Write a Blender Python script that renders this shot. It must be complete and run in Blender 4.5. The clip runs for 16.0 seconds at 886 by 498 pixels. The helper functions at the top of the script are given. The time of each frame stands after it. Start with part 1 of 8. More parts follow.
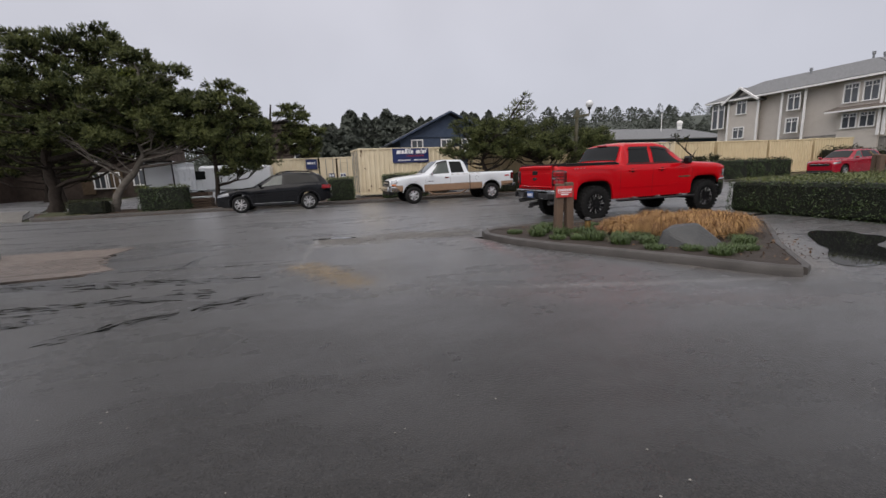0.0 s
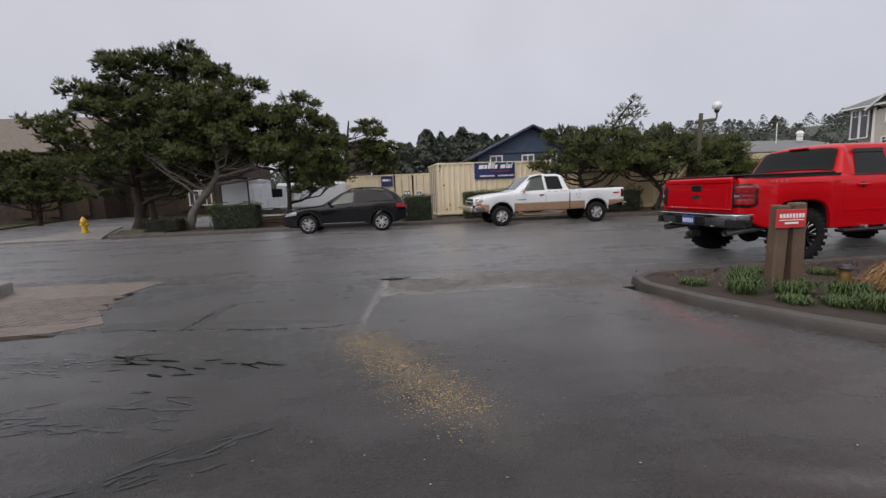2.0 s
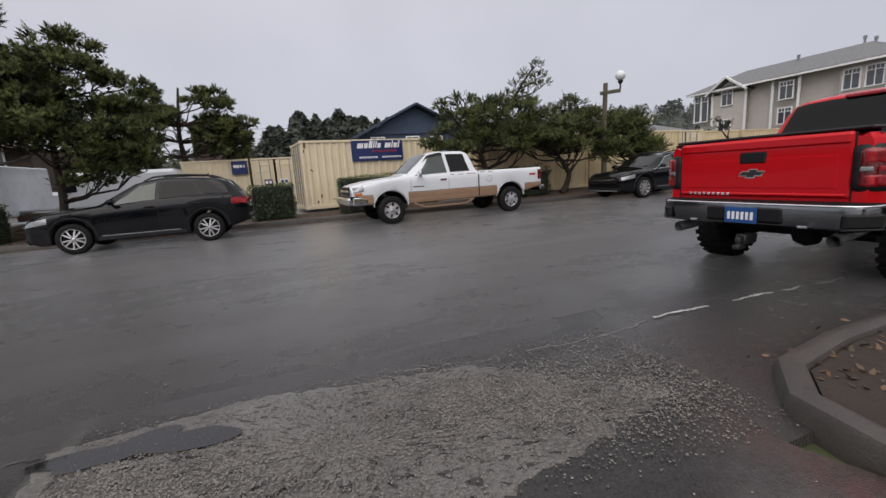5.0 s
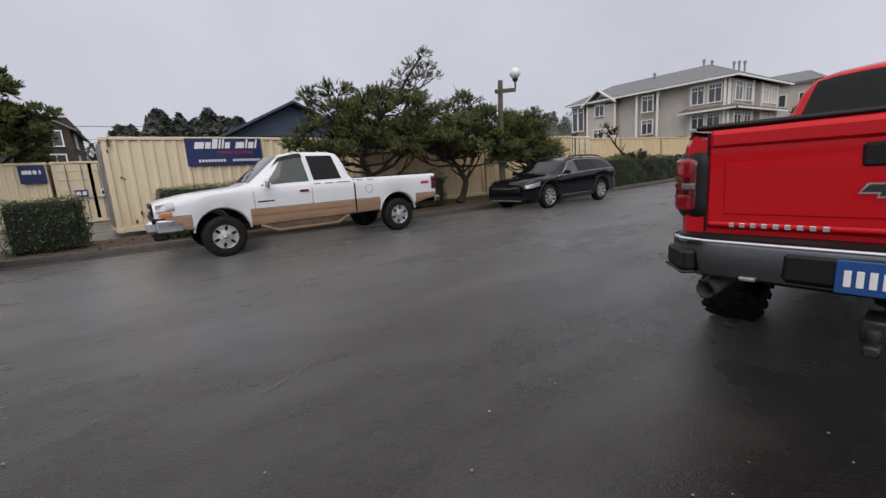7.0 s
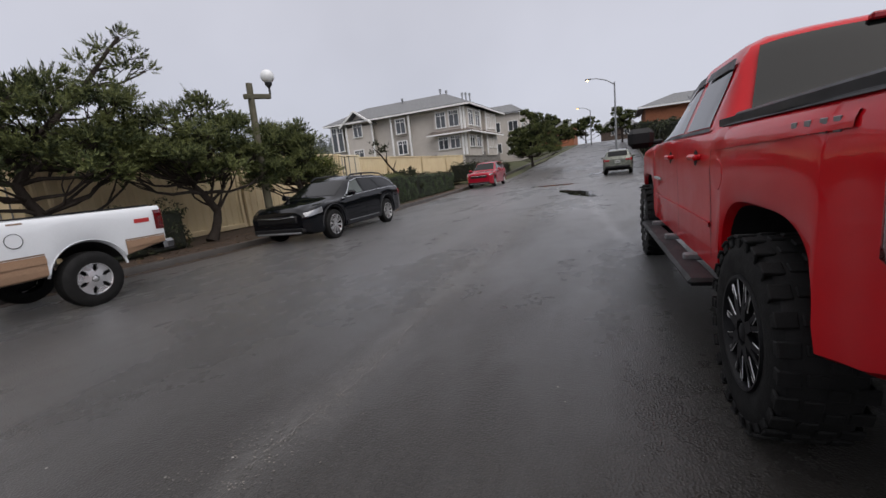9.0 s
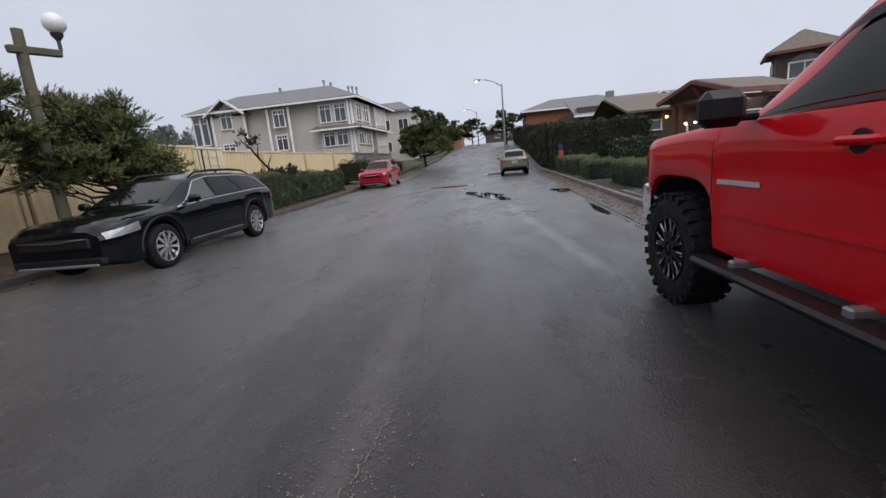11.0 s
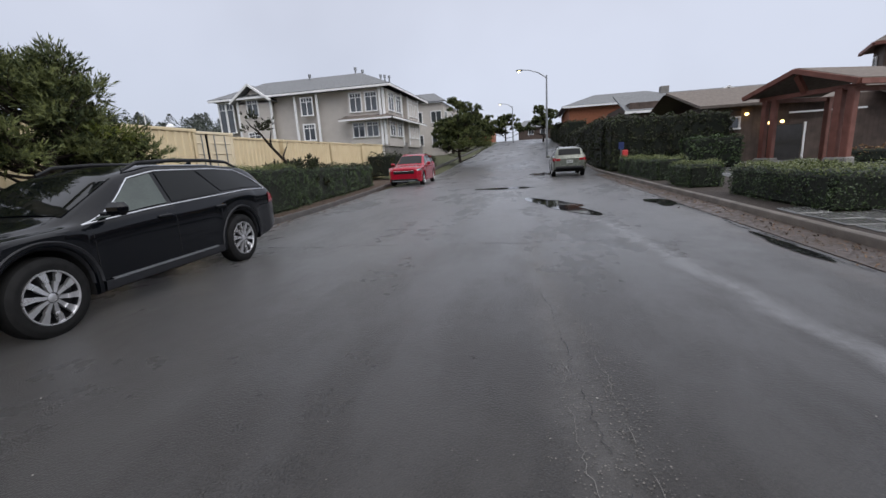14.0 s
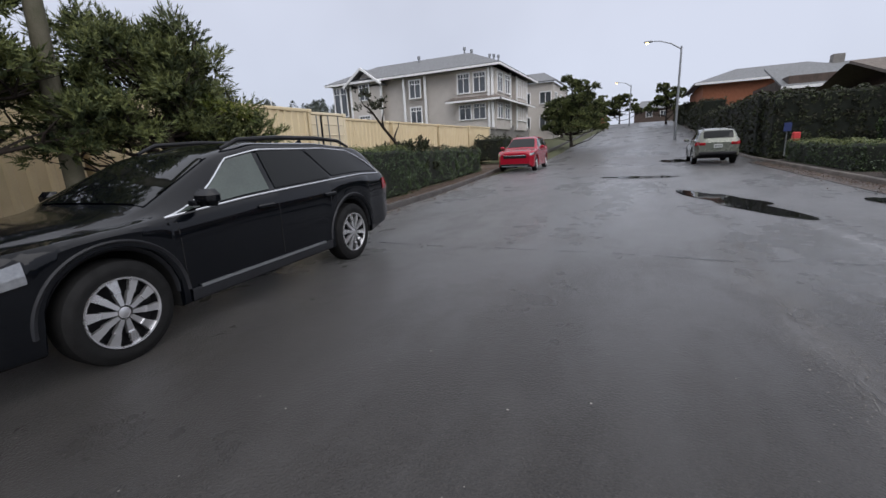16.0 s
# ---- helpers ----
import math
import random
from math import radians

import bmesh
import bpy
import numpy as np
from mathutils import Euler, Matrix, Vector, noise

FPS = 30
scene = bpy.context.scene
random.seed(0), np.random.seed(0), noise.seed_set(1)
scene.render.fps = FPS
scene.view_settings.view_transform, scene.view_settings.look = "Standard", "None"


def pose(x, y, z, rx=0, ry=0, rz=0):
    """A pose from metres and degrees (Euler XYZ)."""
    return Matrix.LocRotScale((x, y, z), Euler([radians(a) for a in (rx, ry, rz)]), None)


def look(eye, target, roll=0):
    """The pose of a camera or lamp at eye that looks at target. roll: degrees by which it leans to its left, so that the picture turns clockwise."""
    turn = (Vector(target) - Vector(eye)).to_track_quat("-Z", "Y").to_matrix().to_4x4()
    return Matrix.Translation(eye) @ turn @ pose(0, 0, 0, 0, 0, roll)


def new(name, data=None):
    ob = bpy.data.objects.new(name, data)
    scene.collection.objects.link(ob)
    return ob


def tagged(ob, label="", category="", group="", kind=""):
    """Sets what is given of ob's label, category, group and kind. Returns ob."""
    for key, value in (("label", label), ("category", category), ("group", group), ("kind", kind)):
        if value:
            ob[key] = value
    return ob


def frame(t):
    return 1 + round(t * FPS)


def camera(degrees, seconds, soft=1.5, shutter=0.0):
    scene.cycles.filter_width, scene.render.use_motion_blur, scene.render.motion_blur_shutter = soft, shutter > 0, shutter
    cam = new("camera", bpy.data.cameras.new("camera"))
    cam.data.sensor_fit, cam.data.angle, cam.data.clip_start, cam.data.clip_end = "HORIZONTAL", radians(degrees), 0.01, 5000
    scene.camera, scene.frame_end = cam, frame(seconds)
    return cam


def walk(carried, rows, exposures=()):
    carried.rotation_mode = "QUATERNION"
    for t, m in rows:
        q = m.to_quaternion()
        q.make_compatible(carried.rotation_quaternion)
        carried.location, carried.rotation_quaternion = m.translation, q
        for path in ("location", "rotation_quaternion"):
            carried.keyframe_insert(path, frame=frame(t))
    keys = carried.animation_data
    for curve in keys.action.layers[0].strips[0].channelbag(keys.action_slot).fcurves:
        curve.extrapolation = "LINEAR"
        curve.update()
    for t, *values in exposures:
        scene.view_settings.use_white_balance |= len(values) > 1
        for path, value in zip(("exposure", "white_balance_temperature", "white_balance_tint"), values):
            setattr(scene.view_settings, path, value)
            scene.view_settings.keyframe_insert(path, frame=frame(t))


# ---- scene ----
cam = camera(93.4, 16.0)
PATH = [
    (0, (-0.321, -0.585, 1.416), (0.187, 1.313, 1.045), -2.3),
    (0.5, (-0.301, 0.208, 1.378), (0.06, 2.149, 1.059), -2.9),
    (1, (-0.346, 0.965, 1.363), (-0.152, 2.934, 1.067), -2.9),
    (1.5, (-0.337, 1.657, 1.375), (-0.175, 3.63, 1.092), -2.5),
    (2, (-0.332, 2.337, 1.379), (-0.148, 4.31, 1.105), -2.3),
    (2.5, (-0.32, 3.053, 1.377), (-0.109, 5.023, 1.108), -2.1),
    (3, (-0.304, 3.738, 1.383), (-0.084, 5.707, 1.11), -2.3),
    (3.5, (-0.246, 4.477, 1.368), (0.058, 6.432, 1.077), -1.9),
    (4, (-0.095, 5.167, 1.345), (0.333, 7.093, 1.021), -2.1),
    (4.5, (0.14, 5.87, 1.323), (0.707, 7.756, 0.976), -2.4),
    (4.7, (0.296, 6.146, 1.313), (0.919, 8.013, 0.96), -3.0),
    (6.8, (2.079, 8.774, 1.28), (3.143, 10.426, 0.906), -3.4),
    (7, (2.182, 8.963, 1.291), (3.307, 10.576, 0.927), -3.7),
    (7.5, (2.525, 9.49, 1.294), (3.82, 10.971, 0.931), -5.1),
    (8, (2.879, 9.998, 1.291), (4.387, 11.257, 0.918), -5.8),
    (8.5, (3.268, 10.424, 1.31), (4.912, 11.503, 0.943), -6.8),
    (9, (3.757, 10.846, 1.296), (5.553, 11.649, 0.939), -6.1),
    (9.5, (4.309, 11.165, 1.286), (6.183, 11.764, 0.926), -6.2),
    (10, (4.916, 11.418, 1.275), (6.816, 11.921, 0.906), -6.2),
    (10.2, (5.15, 11.525, 1.27), (7.062, 11.978, 0.895), -6.0),
    (12.3, (7.458, 12.324, 1.321), (9.393, 12.56, 0.874), -4.6),
    (12.5, (7.647, 12.402, 1.309), (9.583, 12.636, 0.862), -4.5),
    (13, (8.211, 12.629, 1.312), (10.147, 12.867, 0.87), -4.4),
    (13.5, (8.738, 12.872, 1.33), (10.669, 13.163, 0.899), -4.1),
    (14, (9.214, 13.125, 1.349), (11.123, 13.547, 0.928), -3.4),
    (14.5, (9.652, 13.36, 1.326), (11.522, 13.918, 0.888), -2.6),
    (15, (9.997, 13.639, 1.327), (11.841, 14.27, 0.88), -2.2),
    (15.5, (10.255, 13.888, 1.318), (12.07, 14.595, 0.866), -2.7),
    (16, (10.44, 14.12, 1.326), (12.192, 14.964, 0.86), -3.0),
]
walk(cam, [(t, look(eye, target, roll)) for t, eye, target, roll in PATH],
     [(0.0, 0.14, 6720, 13), (9.0, 0.15, 6600, 13), (12.5, 0.32, 6280, 11), (16.0, 0.32, 6260, 12)])

# ---- light ----
world = bpy.data.worlds.new("overcast_sky")
scene.world = world
world.use_nodes = True
wn, wl = world.node_tree.nodes, world.node_tree.links
wn.clear()
w_out = wn.new("ShaderNodeOutputWorld")
w_bg = wn.new("ShaderNodeBackground")
w_sky = wn.new("ShaderNodeTexSky")
w_sky.sky_type = "NISHITA"
w_sky.sun_disc = False
w_sky.sun_elevation = radians(45)
w_sky.sun_rotation = radians(215)
w_sky.air_density, w_sky.dust_density, w_sky.ozone_density = 1.0, 3.0, 2.0
w_geo = wn.new("ShaderNodeTexCoord")
w_sep = wn.new("ShaderNodeSeparateXYZ")
w_ramp = wn.new("ShaderNodeValToRGB")
w_ramp.color_ramp.elements[0].position, w_ramp.color_ramp.elements[0].color = 0.0, (5.2, 5.5, 6.3, 1)
w_ramp.color_ramp.elements[1].position, w_ramp.color_ramp.elements[1].color = 1.0, (11.0, 11.0, 11.3, 1)
w_mid = w_ramp.color_ramp.elements.new(0.42)
w_mid.color = (5.6, 5.75, 6.35, 1)
w_noise = wn.new("ShaderNodeTexNoise")
w_noise.inputs["Scale"].default_value = 1.6
w_noise.inputs["Detail"].default_value = 4
w_cloud = wn.new("ShaderNodeMapRange")
w_cloud.inputs["From Min"].default_value, w_cloud.inputs["From Max"].default_value = 0.3, 0.7
w_cloud.inputs["To Min"].default_value, w_cloud.inputs["To Max"].default_value = 0.90, 1.09
w_mul = wn.new("ShaderNodeVectorMath")
w_mul.operation = "SCALE"
w_mix = wn.new("ShaderNodeMix")
w_mix.data_type = "RGBA"
w_mix.inputs["Factor"].default_value = 0.9
wl.new(w_geo.outputs["Generated"], w_sep.inputs[0])
wl.new(w_sep.outputs["Z"], w_ramp.inputs["Fac"])
wl.new(w_geo.outputs["Generated"], w_noise.inputs["Vector"])
wl.new(w_noise.outputs["Fac"], w_cloud.inputs["Value"])
wl.new(w_ramp.outputs["Color"], w_mul.inputs[0])
wl.new(w_cloud.outputs["Result"], w_mul.inputs["Scale"])
wl.new(w_sky.outputs["Color"], w_mix.inputs["A"])
wl.new(w_mul.outputs["Vector"], w_mix.inputs["B"])
wl.new(w_mix.outputs["Result"], w_bg.inputs["Color"])
w_bg.inputs["Strength"].default_value = 0.1
wl.new(w_bg.outputs["Background"], w_out.inputs["Surface"])

sun_data = bpy.data.lights.new("sun", "SUN")
sun_data.energy = 1.35
sun_data.angle = radians(70)
sun_data.color = (1.0, 0.97, 0.93)
sun = new("sun", sun_data)
sun.matrix_world = look((0, 0, 60), (14, 20, 36))
sun["kind"] = "structure"


# ---- mesh helpers ----
class Mesh:
    """Collects vertices and faces of one mesh."""

    def __init__(self):
        self.v, self.f, self.m = [], [], Matrix.Identity(4)

    def put(self, vs, fs):
        n = len(self.v)
        self.v += [tuple(self.m @ Vector(p)) for p in vs]
        self.f += [tuple(n + i for i in f) for f in fs]
        return self

    def box(self, cx, cy, cz, sx, sy, sz, b=0.0, m=None):
        """A box round its centre with chamfered edges b."""
        hx, hy, hz = sx / 2, sy / 2, sz / 2
        b = min(b, hx * 0.9, hy * 0.9, hz * 0.9)
        if b <= 0:
            vs = [(i * hx, j * hy, k * hz) for i in (-1, 1) for j in (-1, 1) for k in (-1, 1)]
            fs = [(0, 1, 3, 2), (4, 6, 7, 5), (0, 4, 5, 1), (2, 3, 7, 6), (0, 2, 6, 4), (1, 5, 7, 3)]
        else:
            vs, ids = [], {}
            for i in (-1, 1):
                for j in (-1, 1):
                    for k in (-1, 1):
                        for a in range(3):
                            p = [i * (hx - b), j * (hy - b), k * (hz - b)]
                            p[a] = (i * hx, j * hy, k * hz)[a]
                            ids[i, j, k, a] = len(vs)
                            vs.append(tuple(p))
            fs = []
            for a in range(3):
                o, q = (a + 1) % 3, (a + 2) % 3
                for s in (-1, 1):
                    ring = []
                    for so, sq in ((-1, -1), (1, -1), (1, 1), (-1, 1)):
                        t = [0, 0, 0]
                        t[a], t[o], t[q] = s, so, sq
                        ring.append(ids[(*t, a)])
                    fs.append(tuple(ring if s > 0 else ring[::-1]))
                for so in (-1, 1):
                    for sq in (-1, 1):
                        t0, t1 = [0, 0, 0], [0, 0, 0]
                        t0[a], t1[a] = -1, 1
                        t0[o] = t1[o] = so
                        t0[q] = t1[q] = sq
                        e = (ids[(*t0, o)], ids[(*t1, o)], ids[(*t1, q)], ids[(*t0, q)])
                        fs.append(e if so * sq < 0 else e[::-1])
            for i in (-1, 1):
                for j in (-1, 1):
                    for k in (-1, 1):
                        e = (ids[i, j, k, 0], ids[i, j, k, 1], ids[i, j, k, 2])
                        fs.append(e if i * j * k > 0 else e[::-1])
        t = Matrix.Translation((cx, cy, cz)) @ (m or Matrix.Identity(4))
        return self.put([t @ Vector(p) for p in vs], fs)

    def tube(self, pts, radii, n=8, cap=True):
        """A tapered tube along points."""
        pts = [Vector(p) for p in pts]
        if not hasattr(radii, "__len__"):
            radii = [radii] * len(pts)
        vs, fs, side = [], [], None
        for k, p in enumerate(pts):
            d = (pts[min(k + 1, len(pts) - 1)] - pts[max(k - 1, 0)]).normalized()
            if side is None:
                side = d.orthogonal().normalized()
            side = (side - d * side.dot(d)).normalized()
            up = d.cross(side)
            for a in range(n):
                c = 2 * math.pi * a / n
                vs.append(p + (side * math.cos(c) + up * math.sin(c)) * radii[k])
        for k in range(len(pts) - 1):
            for a in range(n):
                q = (a + 1) % n
                fs.append((k * n + a, k * n + q, k * n + n + q, k * n + n + a))
        if cap:
            fs.append(tuple(range(n - 1, -1, -1)))
            fs.append(tuple((len(pts) - 1) * n + a for a in range(n)))
        return self.put(vs, fs)

    def lathe(self, profile, n=32, axis="z", c=(0, 0, 0)):
        """Turns (radius, height) pairs round an axis."""
        vs, fs = [], []
        for r, h in profile:
            for a in range(n):
                t = 2 * math.pi * a / n
                u, w = r * math.cos(t), r * math.sin(t)
                p = {"z": (u, w, h), "y": (u, h, -w), "x": (h, u, w)}[axis]
                vs.append((p[0] + c[0], p[1] + c[1], p[2] + c[2]))
        for k in range(len(profile) - 1):
            for a in range(n):
                q = (a + 1) % n
                fs.append((k * n + a, k * n + q, k * n + n + q, k * n + n + a))
        return self.put(vs, fs)

    def grid(self, rows, flip=False):
        """Rows of points joined into quads."""
        n = len(rows[0])
        vs = [p for r in rows for p in r]
        fs = []
        for k in range(len(rows) - 1):
            for a in range(n - 1):
                e = (k * n + a, k * n + a + 1, k * n + n + a + 1, k * n + n + a)
                fs.append(e[::-1] if flip else e)
        return self.put(vs, fs)

    def prism(self, outline, z0, z1):
        """A vertical prism over a plan outline."""
        n = len(outline)
        vs = [(x, y, z0) for x, y in outline] + [(x, y, z1) for x, y in outline]
        fs = [tuple(range(n - 1, -1, -1)), tuple(range(n, 2 * n))]
        fs += [(a, (a + 1) % n, n + (a + 1) % n, n + a) for a in range(n)]
        return self.put(vs, fs)

    def data(self, name, smooth=0.0):
        me = bpy.data.meshes.new(name)
        me.from_pydata(self.v, [], self.f)
        me.update()
        if smooth:
            me.polygons.foreach_set("use_smooth", [True] * len(me.polygons))
            me.set_sharp_from_angle(angle=radians(smooth))
        return me


def part(name, mb, material, parent=None, label="", smooth=0.0, kind=""):
    """One mesh object, under a thing where one is given."""
    me = mb.data(name, smooth) if isinstance(mb, Mesh) else mb
    if material and not me.materials:
        me.materials.append(material)
    ob = new(name, me)
    if parent is not None:
        ob.parent = parent
    return tagged(ob, label, kind=kind)


def thing(name, label, category, m=None, group="", kind=""):
    """An Empty at the base of a thing."""
    ob = new(name)
    ob.empty_display_size = 0.2
    if m is not None:
        ob.matrix_world = m
    return tagged(ob, label, category, group, kind)


def triangles(name, verts, tris, material, parent=None, label="", smooth=False, kind=""):
    """A mesh from numpy arrays of vertices and triangles."""
    me = bpy.data.meshes.new(name)
    me.vertices.add(len(verts))
    me.vertices.foreach_set("co", np.asarray(verts, np.float32).ravel())
    me.loops.add(len(tris) * 3)
    me.loops.foreach_set("vertex_index", np.asarray(tris, np.int32).ravel())
    me.polygons.add(len(tris))
    me.polygons.foreach_set("loop_start", np.arange(0, len(tris) * 3, 3, dtype=np.int32))
    me.update(calc_edges=True)
    me.materials.append(material)
    ob = new(name, me)
    if parent is not None:
        ob.parent = parent
    return tagged(ob, label, kind=kind)


# ---- materials ----
def box_part(name, parent, c, size, material, b=0.02, label="", m=None):
    mb = Mesh()
    mb.box(*c, *size, b, m)
    return part(name, mb, material, parent, label, smooth=30)


def mat(name, color, rough=0.6, metal=0.0, vary=0.15, scale=4.0, bump=0.0, bump_scale=60.0, color2=None, coat=0.0, spec=0.5, rough_vary=0.1, island=0.0, trans=0.0):
    """A surface with broad and fine variation of colour, gloss and relief."""
    ma = bpy.data.materials.new(name)
    ma.use_nodes = True
    nt = ma.node_tree
    nd, lk = nt.nodes, nt.links
    b = nd["Principled BSDF"]
    b.inputs["Metallic"].default_value = metal
    b.inputs["Coat Weight"].default_value = coat
    b.inputs["Coat Roughness"].default_value = 0.04
    b.inputs["Specular IOR Level"].default_value = spec
    b.inputs["Transmission Weight"].default_value = trans
    tc = nd.new("ShaderNodeTexCoord")
    n1 = nd.new("ShaderNodeTexNoise")
    n1.inputs["Scale"].default_value, n1.inputs["Detail"].default_value = scale, 5
    n2 = nd.new("ShaderNodeTexNoise")
    n2.inputs["Scale"].default_value, n2.inputs["Detail"].default_value = bump_scale, 3
    lk.new(tc.outputs["Object"], n1.inputs["Vector"])
    lk.new(tc.outputs["Object"], n2.inputs["Vector"])
    mx = nd.new("ShaderNodeMix")
    mx.data_type = "RGBA"
    c2 = color2 or tuple(c * (1 - vary) for c in color)
    c1 = color if color2 else tuple(min(1, c * (1 + vary)) for c in color)
    mx.inputs["A"].default_value, mx.inputs["B"].default_value = (*c1, 1), (*c2, 1)
    rg = nd.new("ShaderNodeMapRange")
    rg.inputs["From Min"].default_value, rg.inputs["From Max"].default_value = 0.3, 0.7
    ad = nd.new("ShaderNodeMath")
    ad.operation = "MULTIPLY_ADD"
    ad.inputs[1].default_value = 0.35
    lk.new(n2.outputs["Fac"], ad.inputs[0])
    sc = nd.new("ShaderNodeMath")
    sc.operation = "MULTIPLY"
    sc.inputs[1].default_value = 0.65
    lk.new(n1.outputs["Fac"], sc.inputs[0])
    lk.new(sc.outputs[0], ad.inputs[2])
    fac = ad.outputs[0]
    if island:
        ge = nd.new("ShaderNodeNewGeometry")
        oi = nd.new("ShaderNodeObjectInfo")
        s1 = nd.new("ShaderNodeMath")
        s1.operation = "ADD"
        lk.new(ge.outputs["Random Per Island"], s1.inputs[0])
        lk.new(oi.outputs["Random"], s1.inputs[1])
        s2 = nd.new("ShaderNodeMath")
        s2.operation = "FRACT"
        lk.new(s1.outputs[0], s2.inputs[0])
        s3 = nd.new("ShaderNodeMath")
        s3.operation = "MULTIPLY_ADD"
        s3.inputs[1].default_value = 0.4 * island
        lk.new(s2.outputs[0], s3.inputs[0])
        s4 = nd.new("ShaderNodeMath")
        s4.operation = "SUBTRACT"
        s4.inputs[1].default_value = 0.2 * island
        lk.new(fac, s4.inputs[0])
        lk.new(s4.outputs[0], s3.inputs[2])
        fac = s3.outputs[0]
    lk.new(fac, rg.inputs["Value"])
    lk.new(rg.outputs["Result"], mx.inputs["Factor"])
    lk.new(mx.outputs["Result"], b.inputs["Base Color"])
    rr = nd.new("ShaderNodeMapRange")
    rr.inputs["From Min"].default_value, rr.inputs["From Max"].default_value = 0.3, 0.7
    rr.inputs["To Min"].default_value, rr.inputs["To Max"].default_value = max(0.02, rough - rough_vary), min(1, rough + rough_vary)
    lk.new(n1.outputs["Fac"], rr.inputs["Value"])
    lk.new(rr.outputs["Result"], b.inputs["Roughness"])
    if bump:
        bp = nd.new("ShaderNodeBump")
        bp.inputs["Strength"].default_value = min(1, bump)
        bp.inputs["Distance"].default_value = 0.01
        lk.new(n2.outputs["Fac"], bp.inputs["Height"])
        lk.new(bp.outputs["Normal"], b.inputs["Normal"])
    return ma


def banded(ma, axis, period, depth=0.5, dark=0.25):
    """Adds board or rib lines across an axis to a material's relief and colour."""
    nd, lk = ma.node_tree.nodes, ma.node_tree.links
    b = nd["Principled BSDF"]
    tc = nd.new("ShaderNodeTexCoord")
    sp = nd.new("ShaderNodeSeparateXYZ")
    lk.new(tc.outputs["Object"], sp.inputs[0])
    dv = nd.new("ShaderNodeMath")
    dv.operation = "DIVIDE"
    dv.inputs[1].default_value = period
    src = sp.outputs[axis]
    if axis == "XY":
        src = None
    lk.new(src, dv.inputs[0])
    fr = nd.new("ShaderNodeMath")
    fr.operation = "FRACT"
    lk.new(dv.outputs[0], fr.inputs[0])
    lt = nd.new("ShaderNodeMapRange")
    lt.inputs["From Min"].default_value, lt.inputs["From Max"].default_value = 0.0, 0.12
    lk.new(fr.outputs[0], lt.inputs["Value"])
    bp = nd.new("ShaderNodeBump")
    bp.inputs["Strength"].default_value = depth
    bp.inputs["Distance"].default_value = 0.02
    lk.new(fr.outputs[0], bp.inputs["Height"])
    if b.inputs["Normal"].is_linked:
        lk.new(b.inputs["Normal"].links[0].from_socket, bp.inputs["Normal"])
    lk.new(bp.outputs["Normal"], b.inputs["Normal"])
    old = b.inputs["Base Color"].links[0].from_socket
    mx = nd.new("ShaderNodeMix")
    mx.data_type, mx.blend_type = "RGBA", "MULTIPLY"
    mp = nd.new("ShaderNodeMapRange")
    mp.inputs["To Min"].default_value = 1 - dark
    lk.new(lt.outputs["Result"], mp.inputs["Value"])
    mx.inputs["Factor"].default_value = 1
    lk.new(old, mx.inputs["A"])
    lk.new(mp.outputs["Result"], mx.inputs["B"])
    lk.new(mx.outputs["Result"], b.inputs["Base Color"])
    return ma


